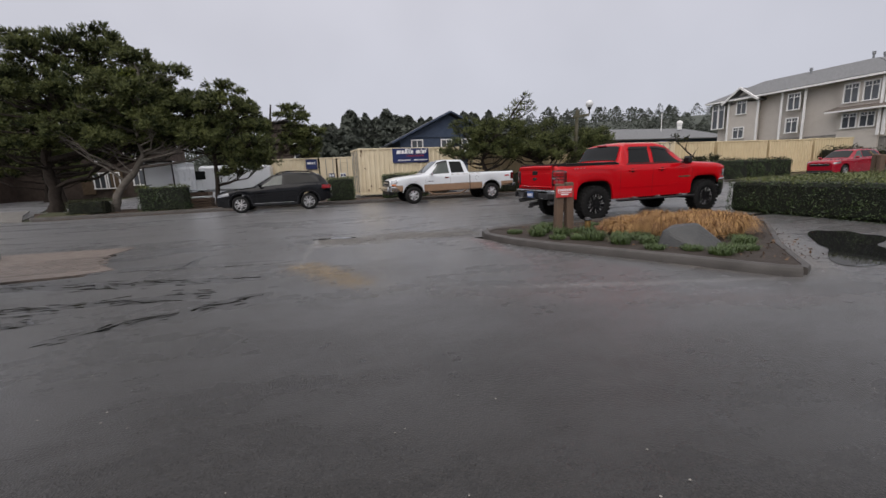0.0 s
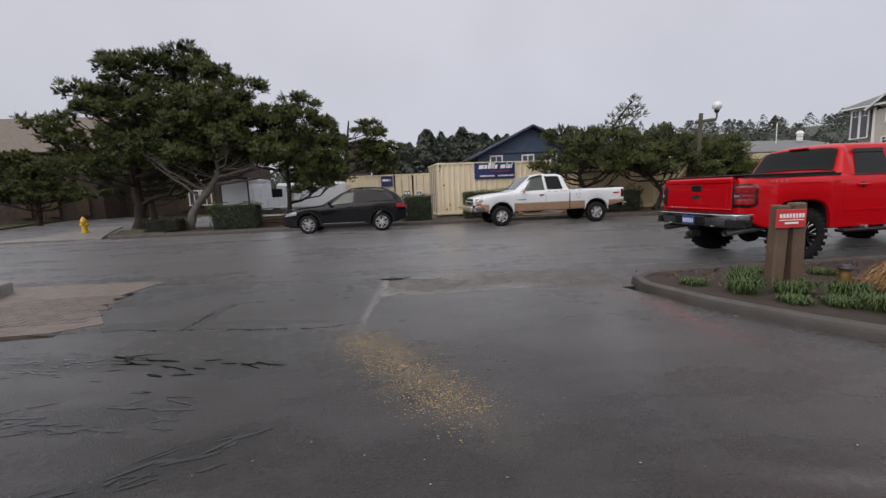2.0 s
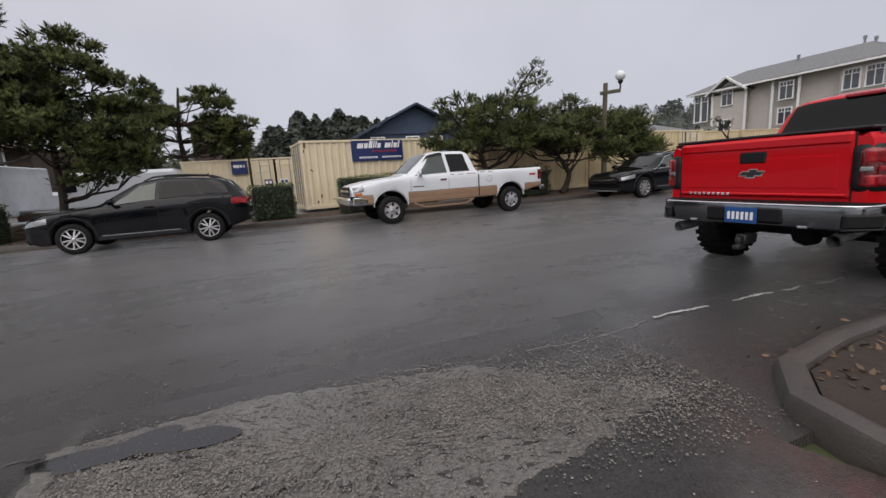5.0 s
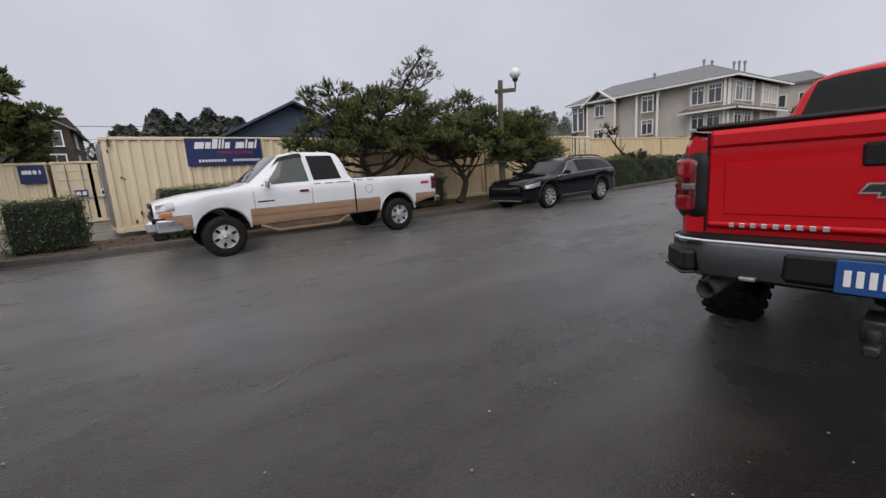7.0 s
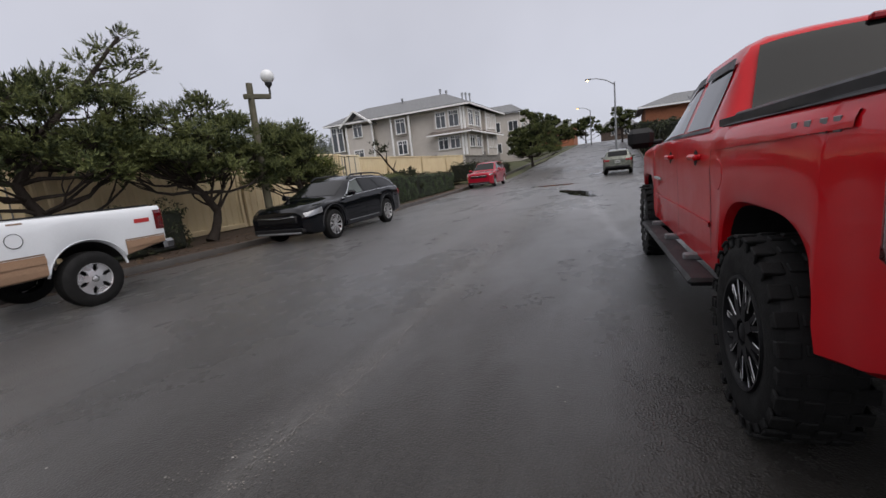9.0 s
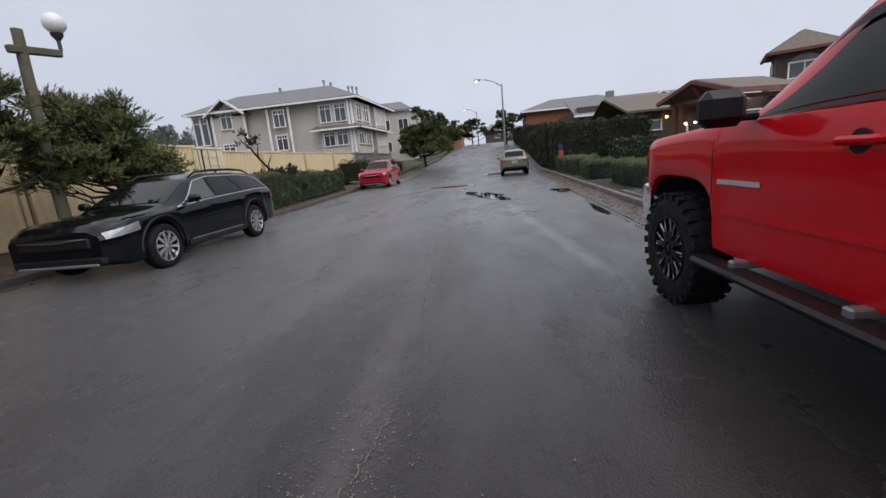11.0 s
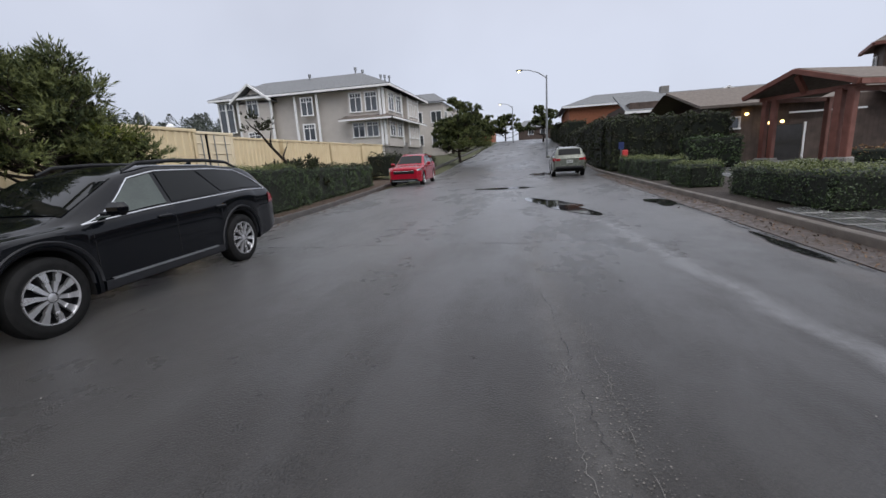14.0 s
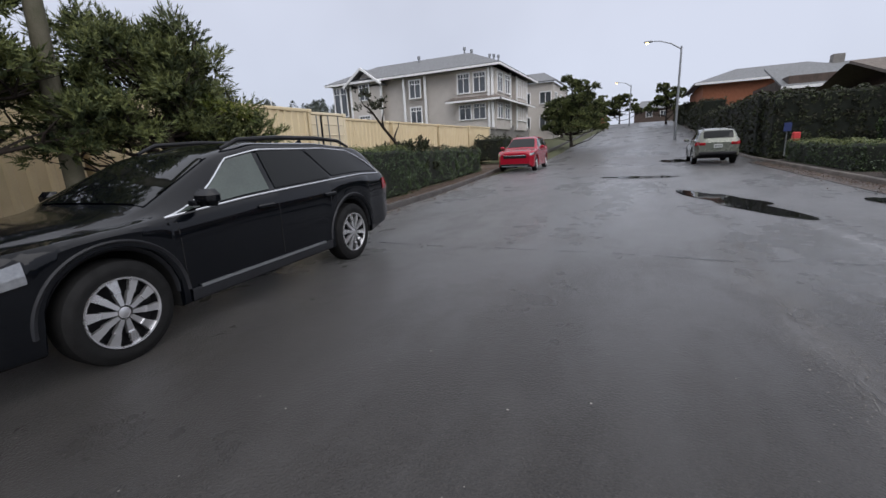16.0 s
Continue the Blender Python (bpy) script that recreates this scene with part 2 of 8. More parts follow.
def wet_asphalt(name, dark, light, sheen_lo, sheen_hi, stretch, spec=0.6, film=1.0):
    """Wet asphalt: stony grain, damp and drier swathes along the traffic."""
    ma = bpy.data.materials.new(name)
    ma.use_nodes = True
    nd, lk = ma.node_tree.nodes, ma.node_tree.links
    b = nd["Principled BSDF"]
    tc = nd.new("ShaderNodeTexCoord")
    mp = nd.new("ShaderNodeMapping")
    mp.inputs["Scale"].default_value = stretch
    lk.new(tc.outputs["Object"], mp.inputs["Vector"])

    def noise_at(scale, detail, src, rough=0.55):
        n = nd.new("ShaderNodeTexNoise")
        n.inputs["Scale"].default_value, n.inputs["Detail"].default_value = scale, detail
        n.inputs["Roughness"].default_value = rough
        lk.new(src, n.inputs["Vector"])
        return n.outputs["Fac"]

    broad = noise_at(0.45, 6, mp.outputs["Vector"], 0.6)
    mid = noise_at(3.2, 6, tc.outputs["Object"], 0.65)
    fine = noise_at(95, 2, tc.outputs["Object"])
    vor = nd.new("ShaderNodeTexVoronoi")
    vor.inputs["Scale"].default_value = 80
    lk.new(tc.outputs["Object"], vor.inputs["Vector"])

    def remap(src, lo, hi, a, c):
        r = nd.new("ShaderNodeMapRange")
        r.inputs["From Min"].default_value, r.inputs["From Max"].default_value = lo, hi
        r.inputs["To Min"].default_value, r.inputs["To Max"].default_value = a, c
        lk.new(src, r.inputs["Value"])
        return r.outputs["Result"]

    def mixed(f, a, c, blend="MIX"):
        m = nd.new("ShaderNodeMix")
        m.data_type, m.blend_type = "RGBA", blend
        if hasattr(f, "is_linked"):
            lk.new(f, m.inputs["Factor"])
        else:
            m.inputs["Factor"].default_value = f
        for sock, val in (("A", a), ("B", c)):
            if isinstance(val, tuple):
                m.inputs[sock].default_value = (*val, 1)
            else:
                lk.new(val, m.inputs[sock])
        return m.outputs["Result"]

    base = mixed(remap(broad, 0.40, 0.60, 0, 1), dark, light)
    base = mixed(remap(mid, 0.35, 0.7, 0.0, 0.45), base, tuple(c * 1.6 for c in light))
    grain = mixed(remap(fine, 0.35, 0.75, 0, 0.7), base, tuple(c * 2.6 for c in light))
    stone = remap(vor.outputs["Distance"], 0.0, 0.5, 0.75, 1.15)
    grain = mixed(1.0, grain, stone, "MULTIPLY")
    lk.new(grain, b.inputs["Base Color"])
    wet = nd.new("ShaderNodeMath")
    wet.operation = "MULTIPLY_ADD"
    lk.new(remap(broad, 0.40, 0.60, sheen_lo, sheen_hi), wet.inputs[0])
    wet.inputs[1].default_value = 1.0
    lk.new(remap(mid, 0.3, 0.7, -0.07, 0.07), wet.inputs[2])
    lk.new(wet.outputs[0], b.inputs["Roughness"])
    b.inputs["Specular IOR Level"].default_value = spec
    b.inputs["Sheen Weight"].default_value, b.inputs["Sheen Roughness"].default_value = 0.34, 0.32
    b.inputs["Coat Roughness"].default_value, b.inputs["Coat IOR"].default_value = 0.34, 1.33
    streak = noise_at(0.9, 7, mp.outputs["Vector"], 0.7)
    lk.new(remap(streak, 0.44, 0.56, film * 0.35, film), b.inputs["Coat Weight"])
    bp = nd.new("ShaderNodeBump")
    bp.inputs["Strength"].default_value = 0.42
    bp.inputs["Distance"].default_value = 0.008
    hh = nd.new("ShaderNodeMath")
    hh.operation = "ADD"
    lk.new(fine, hh.inputs[0])
    lk.new(vor.outputs["Distance"], hh.inputs[1])
    lk.new(hh.outputs[0], bp.inputs["Height"])
    lk.new(bp.outputs["Normal"], b.inputs["Normal"])
    return ma


def glow(name, color, strength):
    ma = bpy.data.materials.new(name)
    ma.use_nodes = True
    b = ma.node_tree.nodes["Principled BSDF"]
    b.inputs["Base Color"].default_value = (*color, 1)
    b.inputs["Emission Color"].default_value = (*color, 1)
    b.inputs["Emission Strength"].default_value = strength
    return ma


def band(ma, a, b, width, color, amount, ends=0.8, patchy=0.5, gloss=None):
    """A worn, silted, wet or painted-shade streak along a line on the ground, with a ragged soft edge."""
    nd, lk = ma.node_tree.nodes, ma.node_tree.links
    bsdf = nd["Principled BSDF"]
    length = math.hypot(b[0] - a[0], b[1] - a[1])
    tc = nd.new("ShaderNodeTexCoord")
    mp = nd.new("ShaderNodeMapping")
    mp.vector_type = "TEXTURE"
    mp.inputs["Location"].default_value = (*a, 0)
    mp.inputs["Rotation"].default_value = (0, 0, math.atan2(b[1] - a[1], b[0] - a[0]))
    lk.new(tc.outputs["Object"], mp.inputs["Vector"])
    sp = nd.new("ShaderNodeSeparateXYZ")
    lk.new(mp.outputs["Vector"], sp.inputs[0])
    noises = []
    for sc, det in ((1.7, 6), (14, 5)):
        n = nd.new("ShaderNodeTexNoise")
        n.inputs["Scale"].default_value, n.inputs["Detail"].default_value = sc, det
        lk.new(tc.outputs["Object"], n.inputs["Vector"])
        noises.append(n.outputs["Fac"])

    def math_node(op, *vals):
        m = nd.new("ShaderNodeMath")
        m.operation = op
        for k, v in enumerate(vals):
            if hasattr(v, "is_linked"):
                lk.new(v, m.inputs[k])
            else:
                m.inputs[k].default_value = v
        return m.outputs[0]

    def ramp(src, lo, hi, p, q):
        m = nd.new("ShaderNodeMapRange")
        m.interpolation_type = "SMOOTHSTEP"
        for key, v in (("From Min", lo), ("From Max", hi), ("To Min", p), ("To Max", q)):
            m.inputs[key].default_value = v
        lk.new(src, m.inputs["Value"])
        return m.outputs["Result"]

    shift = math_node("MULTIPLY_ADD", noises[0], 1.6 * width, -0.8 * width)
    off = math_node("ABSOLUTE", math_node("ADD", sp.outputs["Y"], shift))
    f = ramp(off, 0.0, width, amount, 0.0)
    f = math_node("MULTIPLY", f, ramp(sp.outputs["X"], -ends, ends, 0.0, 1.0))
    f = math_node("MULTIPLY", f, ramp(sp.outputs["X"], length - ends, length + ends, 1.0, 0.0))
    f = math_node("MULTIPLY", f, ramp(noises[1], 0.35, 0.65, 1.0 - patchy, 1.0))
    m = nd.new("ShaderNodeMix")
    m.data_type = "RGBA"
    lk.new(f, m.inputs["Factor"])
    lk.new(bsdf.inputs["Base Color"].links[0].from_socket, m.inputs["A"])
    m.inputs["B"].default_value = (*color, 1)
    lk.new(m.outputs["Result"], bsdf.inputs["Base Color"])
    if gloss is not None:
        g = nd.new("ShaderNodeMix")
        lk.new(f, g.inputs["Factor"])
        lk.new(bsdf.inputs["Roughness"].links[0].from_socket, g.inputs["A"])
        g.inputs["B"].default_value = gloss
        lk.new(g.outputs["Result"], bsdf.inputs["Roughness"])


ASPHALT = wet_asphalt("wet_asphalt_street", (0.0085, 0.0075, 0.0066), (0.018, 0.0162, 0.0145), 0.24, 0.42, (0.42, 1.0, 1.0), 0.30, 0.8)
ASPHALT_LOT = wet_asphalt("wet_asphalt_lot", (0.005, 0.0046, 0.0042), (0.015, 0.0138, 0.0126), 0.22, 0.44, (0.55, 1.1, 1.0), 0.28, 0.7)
ASPHALT_PATCH = wet_asphalt("wet_coarse_asphalt", (0.05, 0.046, 0.042), (0.09, 0.084, 0.076), 0.34, 0.55, (1, 1, 1))
OVERLAY = wet_asphalt("wet_coarse_overlay", (0.036, 0.0335, 0.030), (0.066, 0.062, 0.056), 0.30, 0.50, (1, 1, 1), 0.5, 1.0)
for p_, q_, w_, c_, k_ in (((10.2, 10.85), (17.9, 11.9), 0.20, (0.17, 0.17, 0.175), 0.75), ((4.5, 12.45), (15.5, 13.15), 0.24, (0.085, 0.08, 0.074), 0.55),
                           ((12.6, 10.0), (30, 10.1), 0.30, (0.065, 0.05, 0.04), 0.6), ((7, 18.4), (26, 19.6), 0.7, (0.05, 0.04, 0.032), 0.6),
                           ((2.6, 15.2), (22, 15.6), 0.5, (0.034, 0.031, 0.028), 0.6), ((-8, 13.0), (20, 14.2), 0.35, (0.036, 0.033, 0.030), 0.5)):
    band(ASPHALT, p_, q_, w_, c_, k_)
for p_, q_, w_, c_, k_ in (((2.4, 7.7), (1.3, 5.2), 0.35, (0.10, 0.095, 0.09), 0.45), ((2.5, 7.4), (2.55, 5.9), 0.26, (0.11, 0.028, 0.022), 0.8), ((2.72, 7.5), (4.8, 3.2), 0.30, (0.10, 0.075, 0.055), 0.75), ((5.3, 2.9), (9.4, 6.9), 0.35, (0.11, 0.092, 0.075), 0.75), ((-0.66, 9.0), (-0.83, 6.6), 0.07, (0.16, 0.15, 0.135), 0.8), ((1.2, 3.8), (4.6, 2.2), 0.5, (0.06, 0.03, 0.026), 0.4), ((-1.2, 6.9), (0.3, 4.4), 0.35, (0.07, 0.06, 0.048), 0.5),
                           ((1.6, 3.9), (5.0, 2.9), 0.12, (0.16, 0.155, 0.15), 0.55), ((-5, 9.5), (-3, 9.3), 0.3, (0.05, 0.048, 0.045), 0.4), ((-3.4, 7.3), (-0.9, 6.75), 0.16, (0.075, 0.07, 0.065), 0.5)):
    band(ASPHALT_LOT, p_, q_, w_, c_, k_)
# dark films of water on the worn car park
for p_, q_, w_ in (((-2.9, 3.9), (-1.3, 4.7), 0.16), ((-4.9, 6.55), (-1.6, 5.7), 0.30), ((-3.6, 7.3), (-1.1, 6.9), 0.16), ((-4.6, 5.2), (-2.0, 5.1), 0.25), ((-2.75, 6.9), (-2.6, 8.1), 0.16), ((-6.5, 5.2), (-3.5, 4.6), 0.35), ((2.2, 8.9), (3.4, 9.7), 0.25)):
    band(ASPHALT_LOT, p_, q_, w_, (0.004, 0.0038, 0.0036), 0.95, 0.6, 0.15, 0.12)
# Red pickup's reflection and shade on the wet asphalt, painted in near-black.
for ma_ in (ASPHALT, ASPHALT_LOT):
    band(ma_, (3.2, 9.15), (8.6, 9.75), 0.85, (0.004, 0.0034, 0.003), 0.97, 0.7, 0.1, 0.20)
SILT = mat("wet_brown_silt", (0.085, 0.060, 0.045), 0.42, vary=0.4, scale=3, rough_vary=0.2, bump=0.5, bump_scale=45, color2=(0.045, 0.034, 0.028))
TAR = mat("tar", (0.014, 0.014, 0.015), 0.25, vary=0.3, scale=9)
WATER = mat("puddle_water", (0.012, 0.012, 0.013), 0.03, vary=0.1, rough_vary=0.02)
GRASS_GROUND = mat("damp_lawn", (0.05, 0.07, 0.022), 0.9, vary=0.35, scale=1.5, bump=0.8, bump_scale=40, color2=(0.075, 0.065, 0.035))
SOIL = mat("wet_bark_soil", (0.034, 0.024, 0.016), 0.85, vary=0.4, scale=6, bump=1.0, bump_scale=55, color2=(0.028, 0.020, 0.016))
MULCH = mat("wet_leaf_mulch", (0.085, 0.052, 0.034), 0.85, vary=0.4, scale=5, bump=1.0, bump_scale=45, color2=(0.04, 0.028, 0.02))
CONCRETE = mat("damp_concrete", (0.20, 0.19, 0.175), 0.55, vary=0.25, scale=2.5, bump=0.4, bump_scale=80)
KERB_BROWN = mat("damp_brown_kerb", (0.12, 0.10, 0.082), 0.5, vary=0.35, scale=3, bump=0.5, bump_scale=70)
KERB_DARK = mat("dark_wet_kerb", (0.055, 0.049, 0.044), 0.5, vary=0.35, scale=3, bump=0.5, bump_scale=70)
PAVER = mat("wet_brick_paver", (0.13, 0.105, 0.09), 0.45, vary=0.3, scale=5, bump=0.5, bump_scale=70, island=1.0)
RED = mat("red_car_paint", (0.50, 0.0025, 0.008), 0.4, vary=0.03, coat=0.5, rough_vary=0.04, spec=0.08)
RED2 = mat("crimson_car_paint", (0.30, 0.008, 0.022), 0.25, vary=0.04, coat=0.7, rough_vary=0.04, spec=0.15)
WHITE = mat("white_car_paint", (0.66, 0.69, 0.72), 0.3, vary=0.05, scale=2, coat=0.6, spec=0.15)
TAN = mat("tan_car_paint", (0.31, 0.20, 0.13), 0.32, vary=0.18, scale=3, coat=0.8, spec=0.15)
TAN_DARK = mat("dark_tan_trim", (0.17, 0.11, 0.07), 0.45, vary=0.15)
BLACKPAINT = mat("black_car_paint", (0.0025, 0.0032, 0.0048), 0.16, vary=0.1, coat=0.5, rough_vary=0.03, spec=0.08)
SILVERPAINT = mat("silver_car_paint", (0.36, 0.37, 0.38), 0.28, metal=0.5, vary=0.05, coat=0.8, spec=0.15)
GREENGREY = mat("grey_green_car_paint", (0.16, 0.17, 0.14), 0.28, metal=0.4, vary=0.06, coat=0.8, spec=0.15)
BLACKPLASTIC = mat("black_plastic", (0.008, 0.008, 0.009), 0.45, vary=0.2, spec=0.3, bump=0.08, bump_scale=420)
CLADDING = mat("matt_grey_cladding", (0.019, 0.020, 0.023), 0.5, vary=0.15, spec=0.35, bump=0.25, bump_scale=240)
LAMP_DEEP = mat("deep_red_lamp_lens", (0.10, 0.0015, 0.004), 0.08, vary=0.3, scale=18, coat=1.0, spec=0.3)
RUBBER = mat("tyre_rubber", (0.008, 0.008, 0.008), 0.7, vary=0.25, spec=0.25, scale=12, bump=0.3, bump_scale=120)
UNDER = mat("car_underside", (0.006, 0.006, 0.006), 0.9, vary=0.1)
CHROME = mat("chrome", (0.72, 0.73, 0.75), 0.12, metal=1.0, vary=0.04, rough_vary=0.06)
CHROME_DARK = mat("dull_chrome", (0.24, 0.245, 0.255), 0.14, metal=1.0, vary=0.1)
MILLED = mat("bright_milled_alloy", (0.85, 0.85, 0.86), 0.45, metal=0.6, vary=0.05)
ALLOY = mat("alloy_rim", (0.66, 0.66, 0.67), 0.3, metal=0.85, vary=0.08)
ALLOY_DARK = mat("black_rim", (0.006, 0.006, 0.007), 0.45, vary=0.1, spec=0.25)
GLASS_DARK = mat("tinted_car_glass", (0.004, 0.005, 0.005), 0.03, vary=0.05, rough_vary=0.01, spec=0.25)
GLASS_PALE = mat("clear_car_glass", (0.045, 0.058, 0.05), 0.03, vary=0.3, scale=2.5, rough_vary=0.01, spec=0.7)
LAMP_RED = mat("red_lamp_lens", (0.48, 0.006, 0.014), 0.10, vary=0.3, scale=14, coat=0.8, spec=0.2, color2=(0.08, 0.002, 0.004))
LAMP_CLEAR = mat("clear_lamp_lens", (0.26, 0.27, 0.285), 0.08, metal=0.4, vary=0.3, scale=20, coat=1.0)
LAMP_AMBER = mat("amber_lamp_lens", (0.62, 0.16, 0.02), 0.12, vary=0.2, coat=1.0)
PLATE_BLUE = mat("blue_plate", (0.012, 0.07, 0.24), 0.4, vary=0.1)
PLATE_WHITE = mat("pale_plate", (0.45, 0.46, 0.44), 0.4, vary=0.1)
CREAM = mat("cream_container_paint", (0.74, 0.65, 0.47), 0.5, vary=0.10, scale=1.2, bump=0.1, color2=(0.64, 0.54, 0.37))
CREAM_OLD = mat("aged_cream_container", (0.68, 0.57, 0.36), 0.55, vary=0.12, scale=1.1, color2=(0.58, 0.46, 0.28))
RUST = mat("rust", (0.12, 0.045, 0.02), 0.8, vary=0.4, scale=12)
SIGN_BLUE = mat("blue_vinyl", (0.012, 0.025, 0.11), 0.4, vary=0.08)
SIGN_RED = mat("red_sign_paint", (0.50, 0.035, 0.035), 0.45, vary=0.1)
INK_WHITE = mat("white_lettering", (0.78, 0.78, 0.78), 0.5, vary=0.04)
INK_RED = mat("red_lettering", (0.42, 0.03, 0.03), 0.5, vary=0.04)
INK_DARK = mat("dark_lettering", (0.02, 0.02, 0.025), 0.5, vary=0.04)
TIMBER = mat("weathered_timber", (0.135, 0.085, 0.055), 0.75, vary=0.3, scale=3, bump=0.6, bump_scale=45, color2=(0.08, 0.055, 0.04))
TIMBER_GREY = mat("mossy_grey_timber", (0.12, 0.105, 0.075), 0.85, vary=0.3, scale=4, bump=0.6, bump_scale=45, color2=(0.075, 0.075, 0.045))
BARK = mat("pine_bark", (0.050, 0.040, 0.033), 0.9, vary=0.4, scale=7, bump=1.0, bump_scale=28, color2=(0.026, 0.021, 0.018), spec=0.2)
BARK_PALE = mat("lichen_bark", (0.17, 0.155, 0.135), 0.9, vary=0.4, scale=6, bump=1.0, bump_scale=28, color2=(0.075, 0.062, 0.05))
NEEDLE = mat("pine_needles", (0.15, 0.165, 0.055), 0.6, vary=0.3, scale=1.6, island=1.0, color2=(0.045, 0.062, 0.026), spec=0.2)
NEEDLE_SHADE = mat("shaded_pine_needles", (0.048, 0.060, 0.026), 0.7, vary=0.3, scale=1.6, island=1.0, color2=(0.016, 0.022, 0.011), spec=0.1)
NEEDLE_LIGHT = mat("bright_pine_needles", (0.16, 0.175, 0.03), 0.6, vary=0.3, scale=0.9, island=1.0, color2=(0.05, 0.075, 0.018), spec=0.2)
# Greyed needle colour carries the distance haze of grove and ridge.
NEEDLE_HAZE = mat("hazed_conifer_needles", (0.095, 0.108, 0.088), 0.9, vary=0.3, scale=0.3, island=1.0, color2=(0.05, 0.06, 0.05))
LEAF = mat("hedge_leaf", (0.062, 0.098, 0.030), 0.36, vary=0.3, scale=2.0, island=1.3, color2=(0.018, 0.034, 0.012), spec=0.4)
# Top leaves: a paler, yellower green than the sides.
LEAF_TOP = mat("pale_hedge_top", (0.15, 0.17, 0.05), 0.6, vary=0.3, scale=2.0, island=1.2, color2=(0.06, 0.08, 0.025))
LEAF_DARK = mat("dark_hedge_leaf", (0.045, 0.058, 0.024), 0.5, vary=0.3, scale=1.2, island=1.2, color2=(0.020, 0.016, 0.010), spec=0.2)
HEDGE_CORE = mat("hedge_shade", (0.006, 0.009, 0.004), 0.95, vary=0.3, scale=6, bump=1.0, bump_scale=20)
STRAW = mat("dry_ornamental_grass", (0.50, 0.30, 0.12), 0.75, vary=0.3, scale=5, island=1.4, color2=(0.15, 0.07, 0.03))
BLADE = mat("green_grass_blade", (0.065, 0.098, 0.026), 0.5, vary=0.3, scale=5, island=1.0, color2=(0.05, 0.085, 0.025))
ROCK = mat("dark_basalt", (0.030, 0.033, 0.035), 0.45, vary=0.35, scale=5, bump=0.9, bump_scale=30, color2=(0.055, 0.056, 0.055))
SIDING = mat("grey_lap_siding", (0.56, 0.52, 0.475), 0.7, vary=0.06, scale=1.5)
banded(SIDING, "Z", 0.16, 0.6, 0.22)
TRIM_WHITE = mat("white_trim_paint", (0.80, 0.80, 0.79), 0.5, vary=0.06)
SHINGLE = mat("grey_shingles", (0.17, 0.175, 0.18), 0.85, vary=0.25, scale=5, bump=0.8, bump_scale=25)
SHINGLE_BROWN = mat("brown_shingles", (0.15, 0.125, 0.105), 0.85, vary=0.25, scale=5, bump=0.8, bump_scale=25)
BLUE_SIDING = mat("slate_blue_siding", (0.045, 0.068, 0.115), 0.7, vary=0.1, scale=2)
banded(BLUE_SIDING, "Z", 0.2, 0.5, 0.2)
BROWN_SIDING = mat("dark_cedar_boards", (0.105, 0.072, 0.055), 0.75, vary=0.35, scale=2.2, bump=0.5, bump_scale=40, color2=(0.055, 0.040, 0.033))
banded(BROWN_SIDING, "Y", 0.25, 0.6, 0.35)
REDWOOD = mat("red_stained_timber", (0.16, 0.058, 0.04), 0.6, vary=0.25, scale=3, bump=0.4, bump_scale=40)
BRICK_WALL = mat("orange_brick", (0.30, 0.11, 0.055), 0.8, vary=0.15, scale=4)
WINDOW = mat("house_window_glass", (0.055, 0.062, 0.070), 0.05, vary=0.4, scale=0.7, rough_vary=0.02, spec=0.8)
GLOBE = mat("opal_globe", (0.74, 0.76, 0.77), 0.2, vary=0.04, coat=0.5)
STEEL = mat("galvanised_steel", (0.26, 0.27, 0.28), 0.45, metal=0.7, vary=0.12)
IRON = mat("black_iron", (0.02, 0.02, 0.021), 0.5, vary=0.2)
YELLOW = mat("yellow_hydrant_paint", (0.62, 0.37, 0.02), 0.4, vary=0.12)
SODIUM = glow("warm_lamp", (1.0, 0.62, 0.22), 6.0)

# ---- ground ----
def rise(x):
    """Height of the street along its length: level, then uphill to a crest."""
    if x < 34:
        return 0.0
    if x < 46:
        return 0.065 * (x - 34) ** 2 / 24
    if x < 108:
        return 0.39 + 0.065 * (x - 46)
    return 4.42 + 1.2 * (1 - math.exp(-(x - 108) / 30))


def crown(x, y):
    """Height of the cambered street surface."""
    return rise(x) + max(0.0, 0.035 * (1 - ((y - 14.5) / 5.4) ** 2))


def sheet(name, xs, ys, z, material, label, category="ground"):
    """A level sheet that follows the street's rise."""
    mb = Mesh()
    mb.grid([[(x, y, (crown(x, y) if name == "road" else rise(x)) + z) for y in ys] for x in xs], flip=True)
    ob = part(name, mb, material, None, label, smooth=30, kind="structure")
    return tagged(ob, category=category)


XS = [-400, -200, -100, -60, -30, -10, 10, 25, 34, 37, 40, 43, 46, 55, 70, 85, 100, 108, 115, 122, 135, 160, 200, 300, 500, 1500]
sheet("ground", [-3000, -1000, *XS, 3000], [-3000, -400, -60, -20, 9, 20, 40, 100, 400, 3000], -0.06, GRASS_GROUND, "damp winter lawn and rough grass ground reaching the horizon")
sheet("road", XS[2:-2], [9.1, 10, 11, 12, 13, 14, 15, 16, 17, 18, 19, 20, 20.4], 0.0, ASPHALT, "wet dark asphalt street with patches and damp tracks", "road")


def slab(name, outline, z0, z1, material, label, category):
    mb = Mesh()
    mb.prism(outline, z0, z1)
    return tagged(part(name, mb, material, None, label, kind="structure"), category=category)


